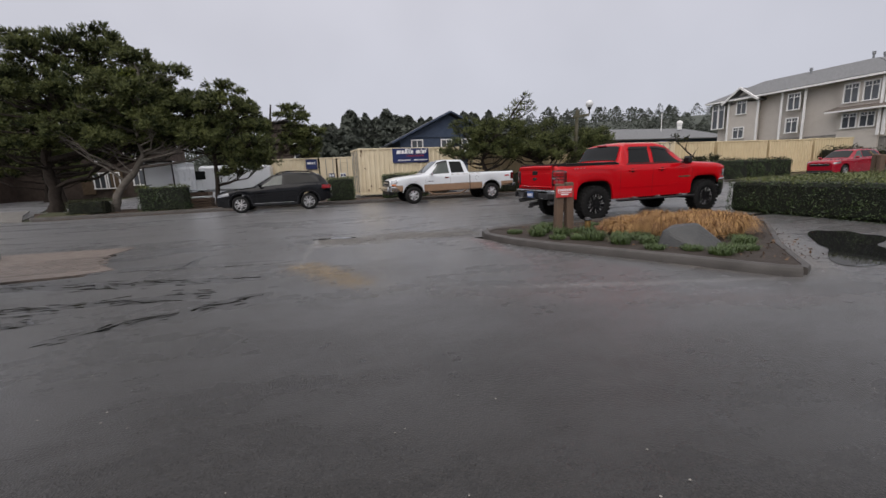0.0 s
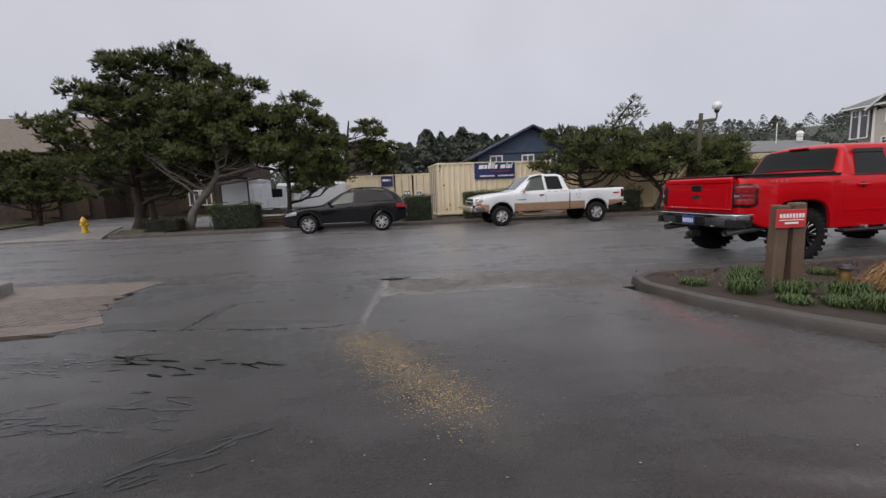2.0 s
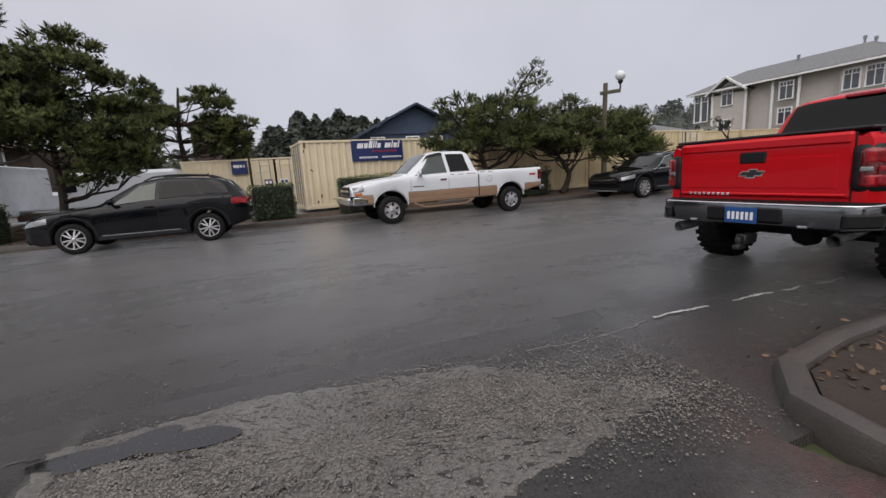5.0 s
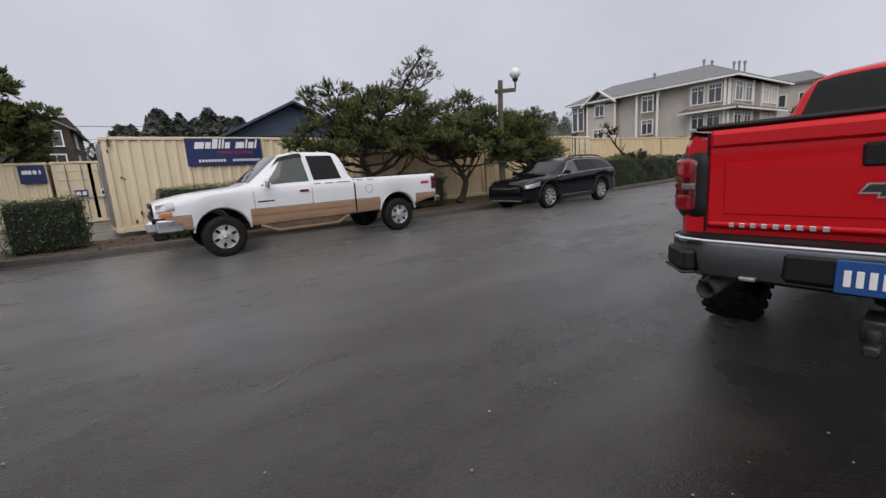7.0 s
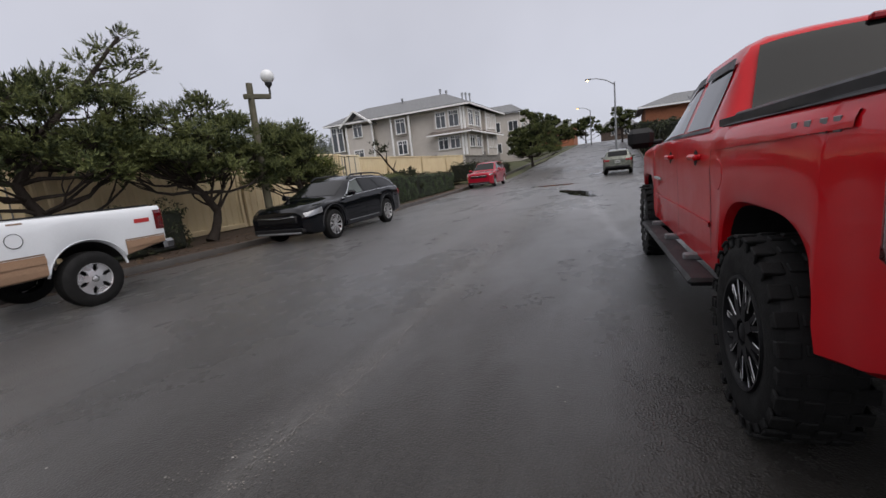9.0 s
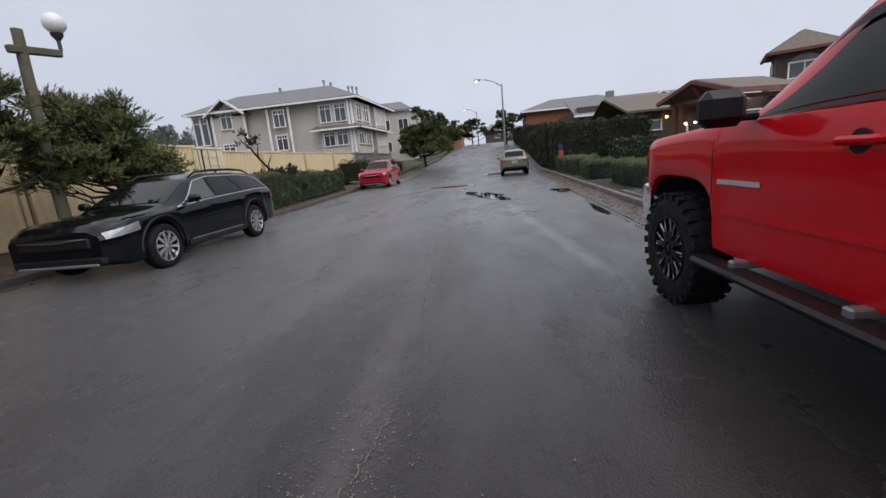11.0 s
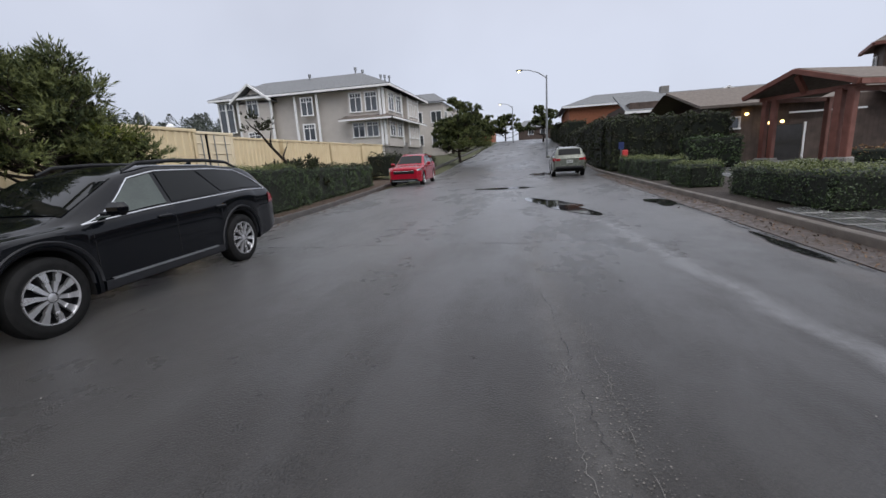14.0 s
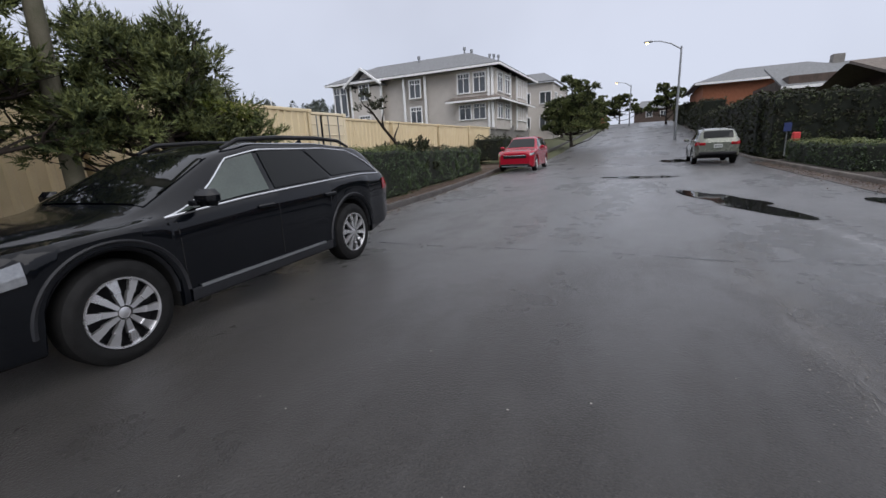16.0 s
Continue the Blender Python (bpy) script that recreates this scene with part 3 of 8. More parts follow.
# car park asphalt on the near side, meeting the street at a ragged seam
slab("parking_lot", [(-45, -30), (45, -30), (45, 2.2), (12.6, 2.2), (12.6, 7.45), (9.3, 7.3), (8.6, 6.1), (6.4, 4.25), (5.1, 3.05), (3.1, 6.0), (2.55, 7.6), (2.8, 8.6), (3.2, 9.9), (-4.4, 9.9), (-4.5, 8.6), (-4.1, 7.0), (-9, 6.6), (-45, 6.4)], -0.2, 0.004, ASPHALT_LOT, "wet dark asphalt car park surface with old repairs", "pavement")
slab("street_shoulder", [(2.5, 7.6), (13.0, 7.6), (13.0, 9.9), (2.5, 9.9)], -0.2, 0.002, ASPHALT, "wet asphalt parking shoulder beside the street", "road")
slab("side_road", [(-12.6, 20.2), (-14.5, 25), (-30.5, 60), (-38.5, 60), (-25.5, 30), (-22.5, 20.2)], -0.2, 0.0, ASPHALT, "wet asphalt side street leading away", "road")
slab("west_pavement", [(-22, 20.4), (-26.2, 31.0), (-38.8, 59), (-60, 59), (-60, 20.4)], -0.2, 0.09, GRASS_GROUND, "raised grass verge beside the side street", "lawn")
slab("corner_pavement", [(-12.4, 20.25), (-14.6, 24.2), (-17.0, 29.0), (-18.4, 28.4), (-16.6, 23.4), (-17.2, 20.4)], -0.2, 0.05, CONCRETE, "damp concrete corner pavement with a kerb ramp", "pavement")


def strip(name, pts, width, z0, z1, material, label, rounded=0.04, category="kerb"):
    """A kerb of constant section along a plan line."""
    mb = Mesh()
    n = len(pts)
    rows = []
    for k in range(n):
        a, c = Vector(pts[max(k - 1, 0)]), Vector(pts[min(k + 1, n - 1)])
        d = (c - a).normalized()
        s = Vector((-d.y, d.x))
        p = Vector(pts[k])
        h = rise(p.x)
        prof = [(0, z0), (0, z1 - rounded), (rounded * 0.35, z1 - rounded * 0.3), (rounded, z1), (width - rounded, z1), (width - rounded * 0.3, z1 - rounded * 0.3), (width, z1 - rounded), (width, z0)]
        rows.append([(p.x + s.x * o, p.y + s.y * o, h + z) for o, z in prof])
    mb.grid(rows, flip=True)
    mb.f.append(tuple(range(8)))
    mb.f.append(tuple(range((n - 1) * 8 + 7, (n - 1) * 8 - 1, -1)))
    return tagged(part(name, mb, material, None, label, smooth=35, kind="structure"), category=category)


def along(x0, x1, y, step=2.0, wob=0.015):
    n = max(2, int(abs(x1 - x0) / step) + 1)
    return [(x0 + (x1 - x0) * k / (n - 1), y + wob * math.sin(k * 1.7)) for k in range(n)]


NORTH = [(-12.2, 20.35), (-8, 20.35), (-4, 20.3), (0, 20.2), (4, 20.0), (7, 19.7), (10, 19.35), (14, 19.3), (18, 19.3), (21, 19.5), (24, 19.85), (28, 20.4), (32, 21.1), (40, 21.6), (60, 21.8), (100, 21.8)]
strip("kerb_north", NORTH, 0.16, -0.1, 0.15, KERB_DARK, "dark wet concrete kerb along the far side of the street")
strip("kerb_south", [(12.4, 8.98)] + along(14, 120, 8.98), 0.16, -0.1, 0.14, KERB_BROWN, "damp brown concrete kerb along the near side of the street")
strip("kerb_west", [(-22.2, 20.1), (-60, 20.1), (-90, 20.1)], -0.16, -0.1, 0.12, CONCRETE, "concrete kerb along the grass verge")
slab("gutter_north", [(-12, 20.05), (0, 19.9), (4, 19.7), (7, 19.4), (10, 19.05), (18, 19.0), (18, 19.32), (10, 19.37), (7, 19.72), (4, 20.02), (0, 20.22), (-12, 20.37)], -0.1, 0.012, SILT, "silted brown gutter strip", "gutter")
slab("gutter_south", [(12.4, 9.14), (34, 9.14), (34, 9.75), (12.4, 9.75)], -0.1, 0.020, SILT, "wet silted concrete gutter with leaf litter", "gutter")

# planting strip between the far kerb and the yard
slab("verge_north", [(-12.1, 20.5), (0, 20.36), (4, 20.16), (7, 19.86), (10, 19.5), (18, 19.46), (21, 19.66), (24, 20.0), (28, 20.56), (32, 21.26), (40, 21.76), (40, 25.5), (20, 24.6), (10, 22.9), (1.2, 22.9), (-6, 24.0), (-14.2, 24.3)], -0.1, 0.10, MULCH, "raised verge of wet leaf mulch and bare soil", "verge")
slab("yard", [(-14.2, 24.3), (-6, 24.0), (1.2, 22.9), (10, 22.9), (20, 24.6), (40, 25.5), (48, 60), (-20, 60)], -0.1, 0.08, ASPHALT, "wet asphalt storage yard behind the hedges", "yard")
slab("corner_lawn", [(-12.3, 20.9), (-10.4, 20.9), (-10.6, 22.2), (-13.6, 24.2)], -0.1, 0.14, GRASS_GROUND, "small patch of lawn at the corner", "lawn")
slab("south_verge", [(12.6, 6.2), (12.5, 9.0), (34, 9.0), (34, 6.0)], -0.1, 0.11, SOIL, "planting strip of wet soil along the kerb", "verge")
slab("forecourt", [(12.6, -12), (12.6, 6.3), (45, 6.1), (45, -12)], -0.1, 0.05, ASPHALT_LOT, "wet paved forecourt in front of the restaurant", "pavement")

# planted island at the mouth of the car park
ISLAND = [(9.3, 8.0), (6.0, 7.98), (3.8, 7.95), (3.2, 7.86), (2.93, 7.66), (2.84, 7.3), (3.05, 6.5), (3.45, 5.7), (3.95, 4.9), (4.45, 4.1), (4.8, 3.45), (5.0, 3.12), (5.1, 3.05)]
EDGE = [(5.1, 3.05), (5.28, 3.14), (6.36, 4.26), (7.4, 5.15), (8.45, 6.05), (9.2, 7.2), (9.3, 8.0)]
strip("island_kerb", ISLAND[::-1], 0.17, -0.1, 0.13, KERB_DARK, "rounded dark extruded kerb curving round the planted island", 0.07)
strip("island_edging", EDGE[::-1], 0.10, -0.1, 0.10, KERB_DARK, "low kerb edging of the planted island", 0.03)
slab("island_bed", ISLAND[:0:-1][::-1] + EDGE[1:], -0.1, 0.085, SOIL, "bed of wet dark bark soil in the island", "planting bed")

# wet concrete apron with pavers on the west side of the car park mouth
slab("apron", [(-4.25, 7.15), (-3.85, 7.4), (-4.7, 8.5), (-4.5, 9.95), (-8.5, 10.3), (-6.9, 9.6), (-6.1, 7.8), (-6.4, 7.0)], -0.1, 0.012, PAVER, "damp worn brown concrete apron", "pavement")
strip("planter_kerb", [(-6.1, 6.6), (-6.15, 7.9), (-6.75, 9.7), (-7.3, 10.0), (-14, 10.0)], 0.18, -0.1, 0.2, CONCRETE, "pale concrete planter kerb")
slab("planter_bed", [(-6.3, 6.6), (-6.33, 7.9), (-6.9, 9.7), (-7.4, 9.85), (-14, 9.85), (-14, 6.6)], -0.1, 0.14, SOIL, "planter bed of brown soil", "planting bed")


def blot(name, cx, cy, rx, ry, turn, z, material, label, seed, ragged=0.25, parent=None, category="puddle"):
    """A thin irregular patch that lies on the ground."""
    rnd = random.Random(seed)
    ph = [rnd.uniform(0, 6.28) for _ in range(6)]
    mb, pts, n = Mesh(), [], 72
    for k in range(n):
        a = 2 * math.pi * k / n
        r = 1 + ragged * sum(math.sin(a * (j + 2) + ph[j]) / (j + 1.5) for j in range(6)) * 0.8
        u, w = rx * r * math.cos(a), ry * r * math.sin(a)
        c, s = math.cos(turn), math.sin(turn)
        pts.append((cx + u * c - w * s, cy + u * s + w * c))
    mb.put([(x, y, crown(x, y) + z) for x, y in pts] + [(cx, cy, crown(cx, cy) + z)], [(k, (k + 1) % n, n) for k in range(n)])
    return tagged(part(name, mb, material, parent, label, kind="structure"), category=category)


blot("puddle", 26.4, 14.2, 0.42, 1.35, 0.0, 0.008, WATER, "dark shallow puddle across the street", 3, 0.35)
blot("puddle", 20.3, 12.5, 1.55, 0.50, 0.32, 0.008, WATER, "dark long puddle in the street", 8, 0.45)
blot("puddle", 36.5, 12.6, 1.3, 0.6, 0.2, 0.02, WATER, "small puddle further up the street", 5, 0.4)
blot("puddle", 20.3, 10.05, 0.9, 0.22, 0.0, 0.012, WATER, "narrow puddle along the gutter", 6, 0.4)
blot("puddle", -0.26, 8.95, 0.36, 0.13, 0.10, 0.015, WATER, "small pale puddle at the broken seam", 12, 0.7)
blot("puddle", 7.6, 4.0, 1.5, 0.5, 0.55, 0.012, WATER, "broad puddle beside the island", 14, 0.4)
blot("puddle", 15.2, 9.95, 0.7, 0.10, 0.02, 0.012, WATER, "thin dark puddle at the gutter's edge", 16, 0.4)



for k, (p_, q_, w_) in enumerate((((-2.9, 3.9), (-1.3, 4.7), 0.10), ((-4.9, 6.55), (-1.6, 5.7), 0.20), ((-4.6, 5.2), (-2.0, 5.1), 0.16), ((-6.5, 5.2), (-3.5, 4.6), 0.25))):
    rnd = random.Random(70 + k)
    film_m = Mesh()
    run = math.hypot(q_[0] - p_[0], q_[1] - p_[1])
    turn = math.atan2(q_[1] - p_[1], q_[0] - p_[0])
    for j in range(int(22 * run)):
        u, v = rnd.uniform(-0.05, 1.05), rnd.gauss(0, w_ * 0.8)
        cx = p_[0] + (q_[0] - p_[0]) * u - math.sin(turn) * v
        cy = p_[1] + (q_[1] - p_[1]) * u + math.cos(turn) * v
        rx, ry, a0_ = rnd.uniform(0.03, 0.15), rnd.uniform(0.005, 0.020), turn + rnd.gauss(0, 0.22)
        ring = []
        for i in range(12):
            a = 2 * math.pi * i / 12
            r = rnd.uniform(0.65, 1.3)
            x, y = rx * r * math.cos(a), ry * r * math.sin(a)
            ring.append((cx + x * math.cos(a0_) - y * math.sin(a0_), cy + x * math.sin(a0_) + y * math.cos(a0_), 0.0062 + 0.00004 * j))
        film_m.put(ring, [tuple(range(12))])
    tagged(part("wet_patch", film_m, WATER, None, "broken dark films of water on the worn asphalt", kind="stuff"), category="wet patch")


def crack(name, pts, width, seed, material=TAR, label="thin dark crack in the asphalt", z=0.0065):
    """A ragged broken line on the ground, wandering at two scales."""
    rnd = random.Random(seed)
    line, wx, wy = [], 0.0, 0.0
    for (x0, y0), (x1, y1) in zip(pts, pts[1:]):
        n = max(2, int(math.hypot(x1 - x0, y1 - y0) / 0.035))
        for k in range(n):
            t = k / n
            wx, wy = wx * 0.93 + rnd.gauss(0, 0.007), wy * 0.93 + rnd.gauss(0, 0.007)
            line.append((x0 + (x1 - x0) * t + wx + rnd.gauss(0, 0.006), y0 + (y1 - y0) * t + wy + rnd.gauss(0, 0.006)))
    mb, rows, w, left = Mesh(), [], width / 2, 20
    for k, (x, y) in enumerate(line):
        a, c = line[max(k - 2, 0)], line[min(k + 2, len(line) - 1)]
        d = Vector((c[0] - a[0], c[1] - a[1])).normalized()
        w = w * 0.6 + 0.4 * width * rnd.uniform(0.02, 1.0) ** 1.5 / 2
        left -= 1
        h = crown(x, y) + z
        if left > 0:
            rows.append([(x - d.y * w, y + d.x * w, h), (x + d.y * w, y - d.x * w, h)])
        elif left < -rnd.randint(1, 7):
            left = rnd.randint(6, 40)
        if left == 0 and len(rows) > 2:
            mb.grid(rows, flip=True)
            rows = []
    if len(rows) > 2:
        mb.grid(rows, flip=True)
    return tagged(part(name, mb, material, None, label, kind="structure"), category="crack")


def worn_patch(corners, z, seed):
    """A coarse crumbling overlay with a ragged edge and a stony top, a finger thick."""
    rnd = random.Random(seed)
    rim = []
    for (x0, y0), (x1, y1) in zip(corners, corners[1:] + corners[:1]):
        n = max(2, int(math.hypot(x1 - x0, y1 - y0) / 0.04))
        rim += [(x0 + (x1 - x0) * k / n + rnd.gauss(0, 0.014), y0 + (y1 - y0) * k / n + rnd.gauss(0, 0.014)) for k in range(n)]
    cx, cy = sum(p[0] for p in rim) / len(rim), sum(p[1] for p in rim) / len(rim)
    rows = []
    for u, dz in ((1.02, -0.012), (1.0, 0.0)) + tuple((1 - k / 24, 0.0) for k in range(1, 25)):
        row = []
        for x, y in rim + rim[:1]:
            px, py = cx + (x - cx) * u, cy + (y - cy) * u
            row.append((px, py, crown(px, py) + z + dz + (rnd.uniform(-0.004, 0.004) if 0.1 < u < 1 else 0.0)))
        row[-1] = row[0]
        rows.append(row)
    mb = Mesh()
    mb.grid(rows, flip=True)
    tagged(part("worn_patch", mb, OVERLAY, None, "pale crumbling overlay of coarse wet asphalt", kind="structure", smooth=40), category="road patch")


worn_patch([(-0.68, 7.88), (0.92, 7.84), (1.7, 7.95), (2.5, 8.15), (1.62, 8.97), (0.18, 9.2), (-0.70, 9.12)], 0.006, 31)
crack("crack", [(-0.68, 9.0), (-0.66, 8.3), (-0.80, 6.9), (-0.86, 6.4)], 0.05, 1, ASPHALT_PATCH, "pale crumbling crack across the car park")
crack("crack", [(-4.7, 9.78), (-2.0, 9.3), (-0.7, 9.1)], 0.02, 2, ASPHALT_PATCH, "pale seam between car park and street")
crack("crack", [(-4.7, 9.72), (-2.0, 9.25), (-0.7, 9.06)], 0.02, 12)
crack("crack", [(1.2, 9.1), (2.6, 8.95), (3.3, 9.0)], 0.025, 3, ASPHALT_PATCH, "pale seam between car park and street")
crack("painted_line", [(3.3, 9.0), (4.6, 8.95), (6.4, 8.9)], 0.06, 8, mat("worn_white_paint", (0.42, 0.42, 0.41), 0.5, vary=0.3, scale=8), "worn white painted line beside the island", 0.012)
crack("crack", [(-4.6, 7.15), (-3.28, 7.02), (-1.17, 6.68), (-0.8, 6.84)], 0.05, 4)
crack("crack", [(-3.28, 6.98), (-1.17, 6.63), (-0.8, 6.78)], 0.025, 14, ASPHALT_PATCH, "pale crumbled edge of a crack", 0.0055)
crack("crack", [(-2.78, 6.96), (-2.72, 7.6), (-2.5, 8.02), (-1.78, 7.98)], 0.03, 15)
crack("crack", [(2.6, 11.6), (4.0, 12.2), (5.0, 12.5), (6.0, 12.46), (7.5, 12.57)], 0.009, 5, ASPHALT_PATCH, "pale crack along the street")
crack("crack", [(7.5, 12.57), (8.6, 12.45), (9.8, 12.51), (10.8, 12.67), (12.4, 12.75), (13.0, 13.0), (14.2, 13.1)], 0.007, 6, ASPHALT_PATCH, "pale crumbling crack along the street's middle")
crack("crack", [(9.0, 12.72), (10.8, 12.91), (12.5, 13.0), (14.27, 13.18), (18.0, 12.9)], 0.006, 16, ASPHALT_PATCH, "pale crumbling crack along the street's middle")
crack("crack", [(9.2, 12.62), (11.0, 12.8), (13.2, 13.05), (15.2, 13.2)], 0.007, 17)
crack("crack", [(15.5, 17.6), (15.45, 16.3), (15.55, 14.6), (15.5, 13.3), (15.7, 11.9)], 0.035, 7, TAR, "dark tar seam across the street")
crack("crack", [(12.5, 9.82), (15.0, 9.86), (18.5, 9.8), (23, 9.9)], 0.06, 18, TAR, "dark ragged edge of the asphalt along the gutter")


# ---- containers ----
def container(name, m, length, label, width=2.44, height=2.59, material=CREAM, doors=False, tilt=0.0):
    """A steel container along x: posts, rails, corrugated sides, roof, doors on the +y... x ends."""
    root = thing(name, label, "shipping container", m)
    w, h, L = width, height, length
    frame_m = Mesh()
    for x in (0.06, L - 0.06):
        for y in (-w / 2 + 0.06, w / 2 - 0.06):
            frame_m.box(x, y, h / 2, 0.12, 0.12, h, 0.015)
            for z in (0.06, h - 0.06):
                frame_m.box(x, y, z, 0.17, 0.17, 0.12, 0.02)
    for y in (-w / 2 + 0.05, w / 2 - 0.05):
        frame_m.box(L / 2, y, 0.09, L - 0.2, 0.1, 0.16, 0.012)
        frame_m.box(L / 2, y, h - 0.05, L - 0.2, 0.1, 0.09, 0.012)
    for x in (0.05, L - 0.05):
        frame_m.box(x, 0, 0.09, 0.1, w - 0.2, 0.16, 0.012)
        frame_m.box(x, 0, h - 0.05, 0.1, w - 0.2, 0.09, 0.012)
    part("corner_frame", frame_m, material, root)
    for s, nm in ((-1, "side_panel"), (1, "side_panel")):
        mb, rows, x = Mesh(), [], 0.12
        prof = []
        while x < L - 0.12:
            prof += [(x, 0.0), (x + 0.10, 0.0), (x + 0.135, 0.035), (x + 0.20, 0.035), (x + 0.235, 0.0)]
            x += 0.278
        prof = [(min(px, L - 0.12), d) for px, d in prof]
        base = s * (w / 2 - 0.055)
        for z in (0.16, h - 0.09):
            rows.append([(px, base + s * d * 1.0, z) for px, d in prof])
        mb.grid(rows, flip=(s > 0))
        part(nm, mb, material, root)
    mb, rows, y, prof = Mesh(), [], -w / 2 + 0.12, []
    while y < w / 2 - 0.12:
        prof += [(y, 0.0), (y + 0.10, 0.0), (y + 0.135, 0.035), (y + 0.20, 0.035), (y + 0.235, 0.0)]
        y += 0.278
    prof = [(min(py, w / 2 - 0.12), d) for py, d in prof]
    mb.grid([[(L - 0.06 + d, py, z) for py, d in prof] for z in (0.16, h - 0.09)])
    part("end_panel", mb, material, root)
    roof = Mesh()
    roof.box(L / 2, 0, h - 0.03, L - 0.1, w - 0.1, 0.03)
    part("roof", roof, material, root)
    floor_m = Mesh()
    floor_m.box(L / 2, 0, 0.13, L - 0.1, w - 0.12, 0.06)
    part("floor", floor_m, RUST, root)
    for s in (-1, 1):
        d = Mesh()
        d.box(0.05, s * (w / 4 - 0.02), h / 2 + 0.03, 0.05, w / 2 - 0.16, h - 0.28, 0.01)
        for z in (0.5, 0.95, 1.4, 1.85, 2.2):
            d.box(0.018, s * (w / 4 - 0.02), z, 0.03, w / 2 - 0.3, 0.05, 0.01)
        door = part("door", d, material, root)
        for o in (0.28, 0.78):
            bar = Mesh()
            bar.tube([(-0.02, s * o, 0.15), (-0.02, s * o, h - 0.12)], 0.017, 8)
            bar.box(-0.03, s * (o - 0.1), 1.05, 0.03, 0.22, 0.05, 0.008)
            part("lock_bar", bar, STEEL, door)
    return root


def word(text, size, m, material, parent, name="lettering", shear=0.0, bold=0.0, align="LEFT"):
    """Raised lettering in the built-in font, as a mesh."""
    cu = bpy.data.curves.new(name, "FONT")
    cu.body, cu.size, cu.shear, cu.extrude, cu.offset = text, size, shear, 0.004, bold
    cu.align_x = align
    cu.resolution_u = 3
    tmp = bpy.data.objects.new(name, cu)
    me = bpy.data.meshes.new_from_object(tmp)
    bpy.data.objects.remove(tmp)
    me.materials.clear()
    me.materials.append(material)
    ob = new(name, me)
    ob.parent = parent
    ob.matrix_local = m
    return ob


def upright(x, y, z, turn=0.0):
    """A pose for lettering that faces -y, turned about z."""
    return pose(x, y, z, 90, 0, turn)


C1 = pose(1.48, 23.35, 0.18, 0, 0, 6.0) @ pose(0, 1.22, 0)
box1 = container("shipping_container", C1, 6.06, "cream corrugated steel container with a blue banner beside the street")
sign = thing("banner", "blue banner with bold white lettering on the container", "banner", C1 @ pose(-0.05, -1.22 - 0.03, 0.02))
mb = Mesh()
mb.box(3.05, 0.0, 2.12, 2.16, 0.02, 0.80, 0.006)
part("board", mb, SIGN_BLUE, sign)
# the maker's name as slanted plain shapes: stem heights and widths of its letters
x = 2.19
for w_, h_ in ((0.25, 0.19), (0.15, 0.19), (0.15, 0.28), (0.055, 0.27), (0.055, 0.28), (0.14, 0.19), (0.10, 0), (0.25, 0.19), (0.055, 0.27), (0.16, 0.19), (0.055, 0.27)):
    if h_:
        lb = Mesh()
        k_ = h_ * 0.25
        lb.put([(x, -0.016, 2.22), (x + w_, -0.016, 2.22), (x + w_ + k_, -0.016, 2.22 + h_), (x + k_, -0.016, 2.22 + h_)], [(0, 1, 2, 3)])
        part("logo_bar", lb, INK_WHITE, sign)
    x += w_ + 0.035
word("STORAGE SOLUTIONS", 0.105, upright(2.80, -0.014, 2.06), INK_RED, sign, bold=0.002)
bars = Mesh()
for k in range(9):
    bars.box(2.30 + k * 0.085, -0.014, 1.86, 0.06, 0.01, 0.075)
part("number_bar", bars, INK_WHITE, sign)
bars = Mesh()
for k in range(12):
    bars.box(3.25 + k * 0.07, -0.014, 1.86, 0.05, 0.01, 0.07)
part("address_bar", bars, INK_WHITE, sign)
for x, z, sx, sz in ((0.16, 2.42, 0.05, 0.2), (0.11, 2.2, 0.04, 0.1), (0.3, 1.5, 0.05, 0.06), (5.9, 2.45, 0.08, 0.05), (2.4, 0.2, 0.3, 0.03), (4.4, 0.21, 0.22, 0.03), (0.36, 1.46, 0.04, 0.05), (1.1, 0.35, 0.2, 0.025), (0.6, 0.5, 0.05, 0.12), (0.45, 0.28, 0.06, 0.1)):
    box_part("rust_stain", box1, (x, -1.225, z), (sx, 0.006, sz), RUST, 0.002)

box2 = container("shipping_container", pose(-4.1, 33.65, 0.1), 3.25, "small cream container with a blue sign in the yard")
sb = thing("banner", "small blue sign with white lettering on the container", "banner", pose(-1.72, 32.37, 0.1))
mb = Mesh()
mb.box(0.42, 0, 2.12, 0.80, 0.02, 0.72, 0.005)
part("board", mb, SIGN_BLUE, sb)
bars = Mesh()
for k, w_ in enumerate((0.17, 0.11, 0.11, 0.06)):
    bars.box(0.2 + k * 0.15, -0.014, 2.2, w_, 0.01, 0.15)
part("logo_bar", bars, INK_WHITE, sb)
box3 = container("shipping_container", pose(0.5, 32.4, 0.1, 0, 0, 90), 6.06, "cream container seen by its barred doors")
for s in (-1, 1):
    pn = box_part("sign_panel", box3, (-0.05, s * 0.42, 1.25), (0.01, 0.42, 0.3), SIGN_BLUE if s > 0 else INK_WHITE, 0.002)
    for dy in (-0.1, 0.1):
        box_part("sign_bar", pn, (-0.057, s * 0.42 + dy, 1.25), (0.006, 0.14, 0.16), INK_WHITE if s > 0 else SIGN_BLUE, 0.001)
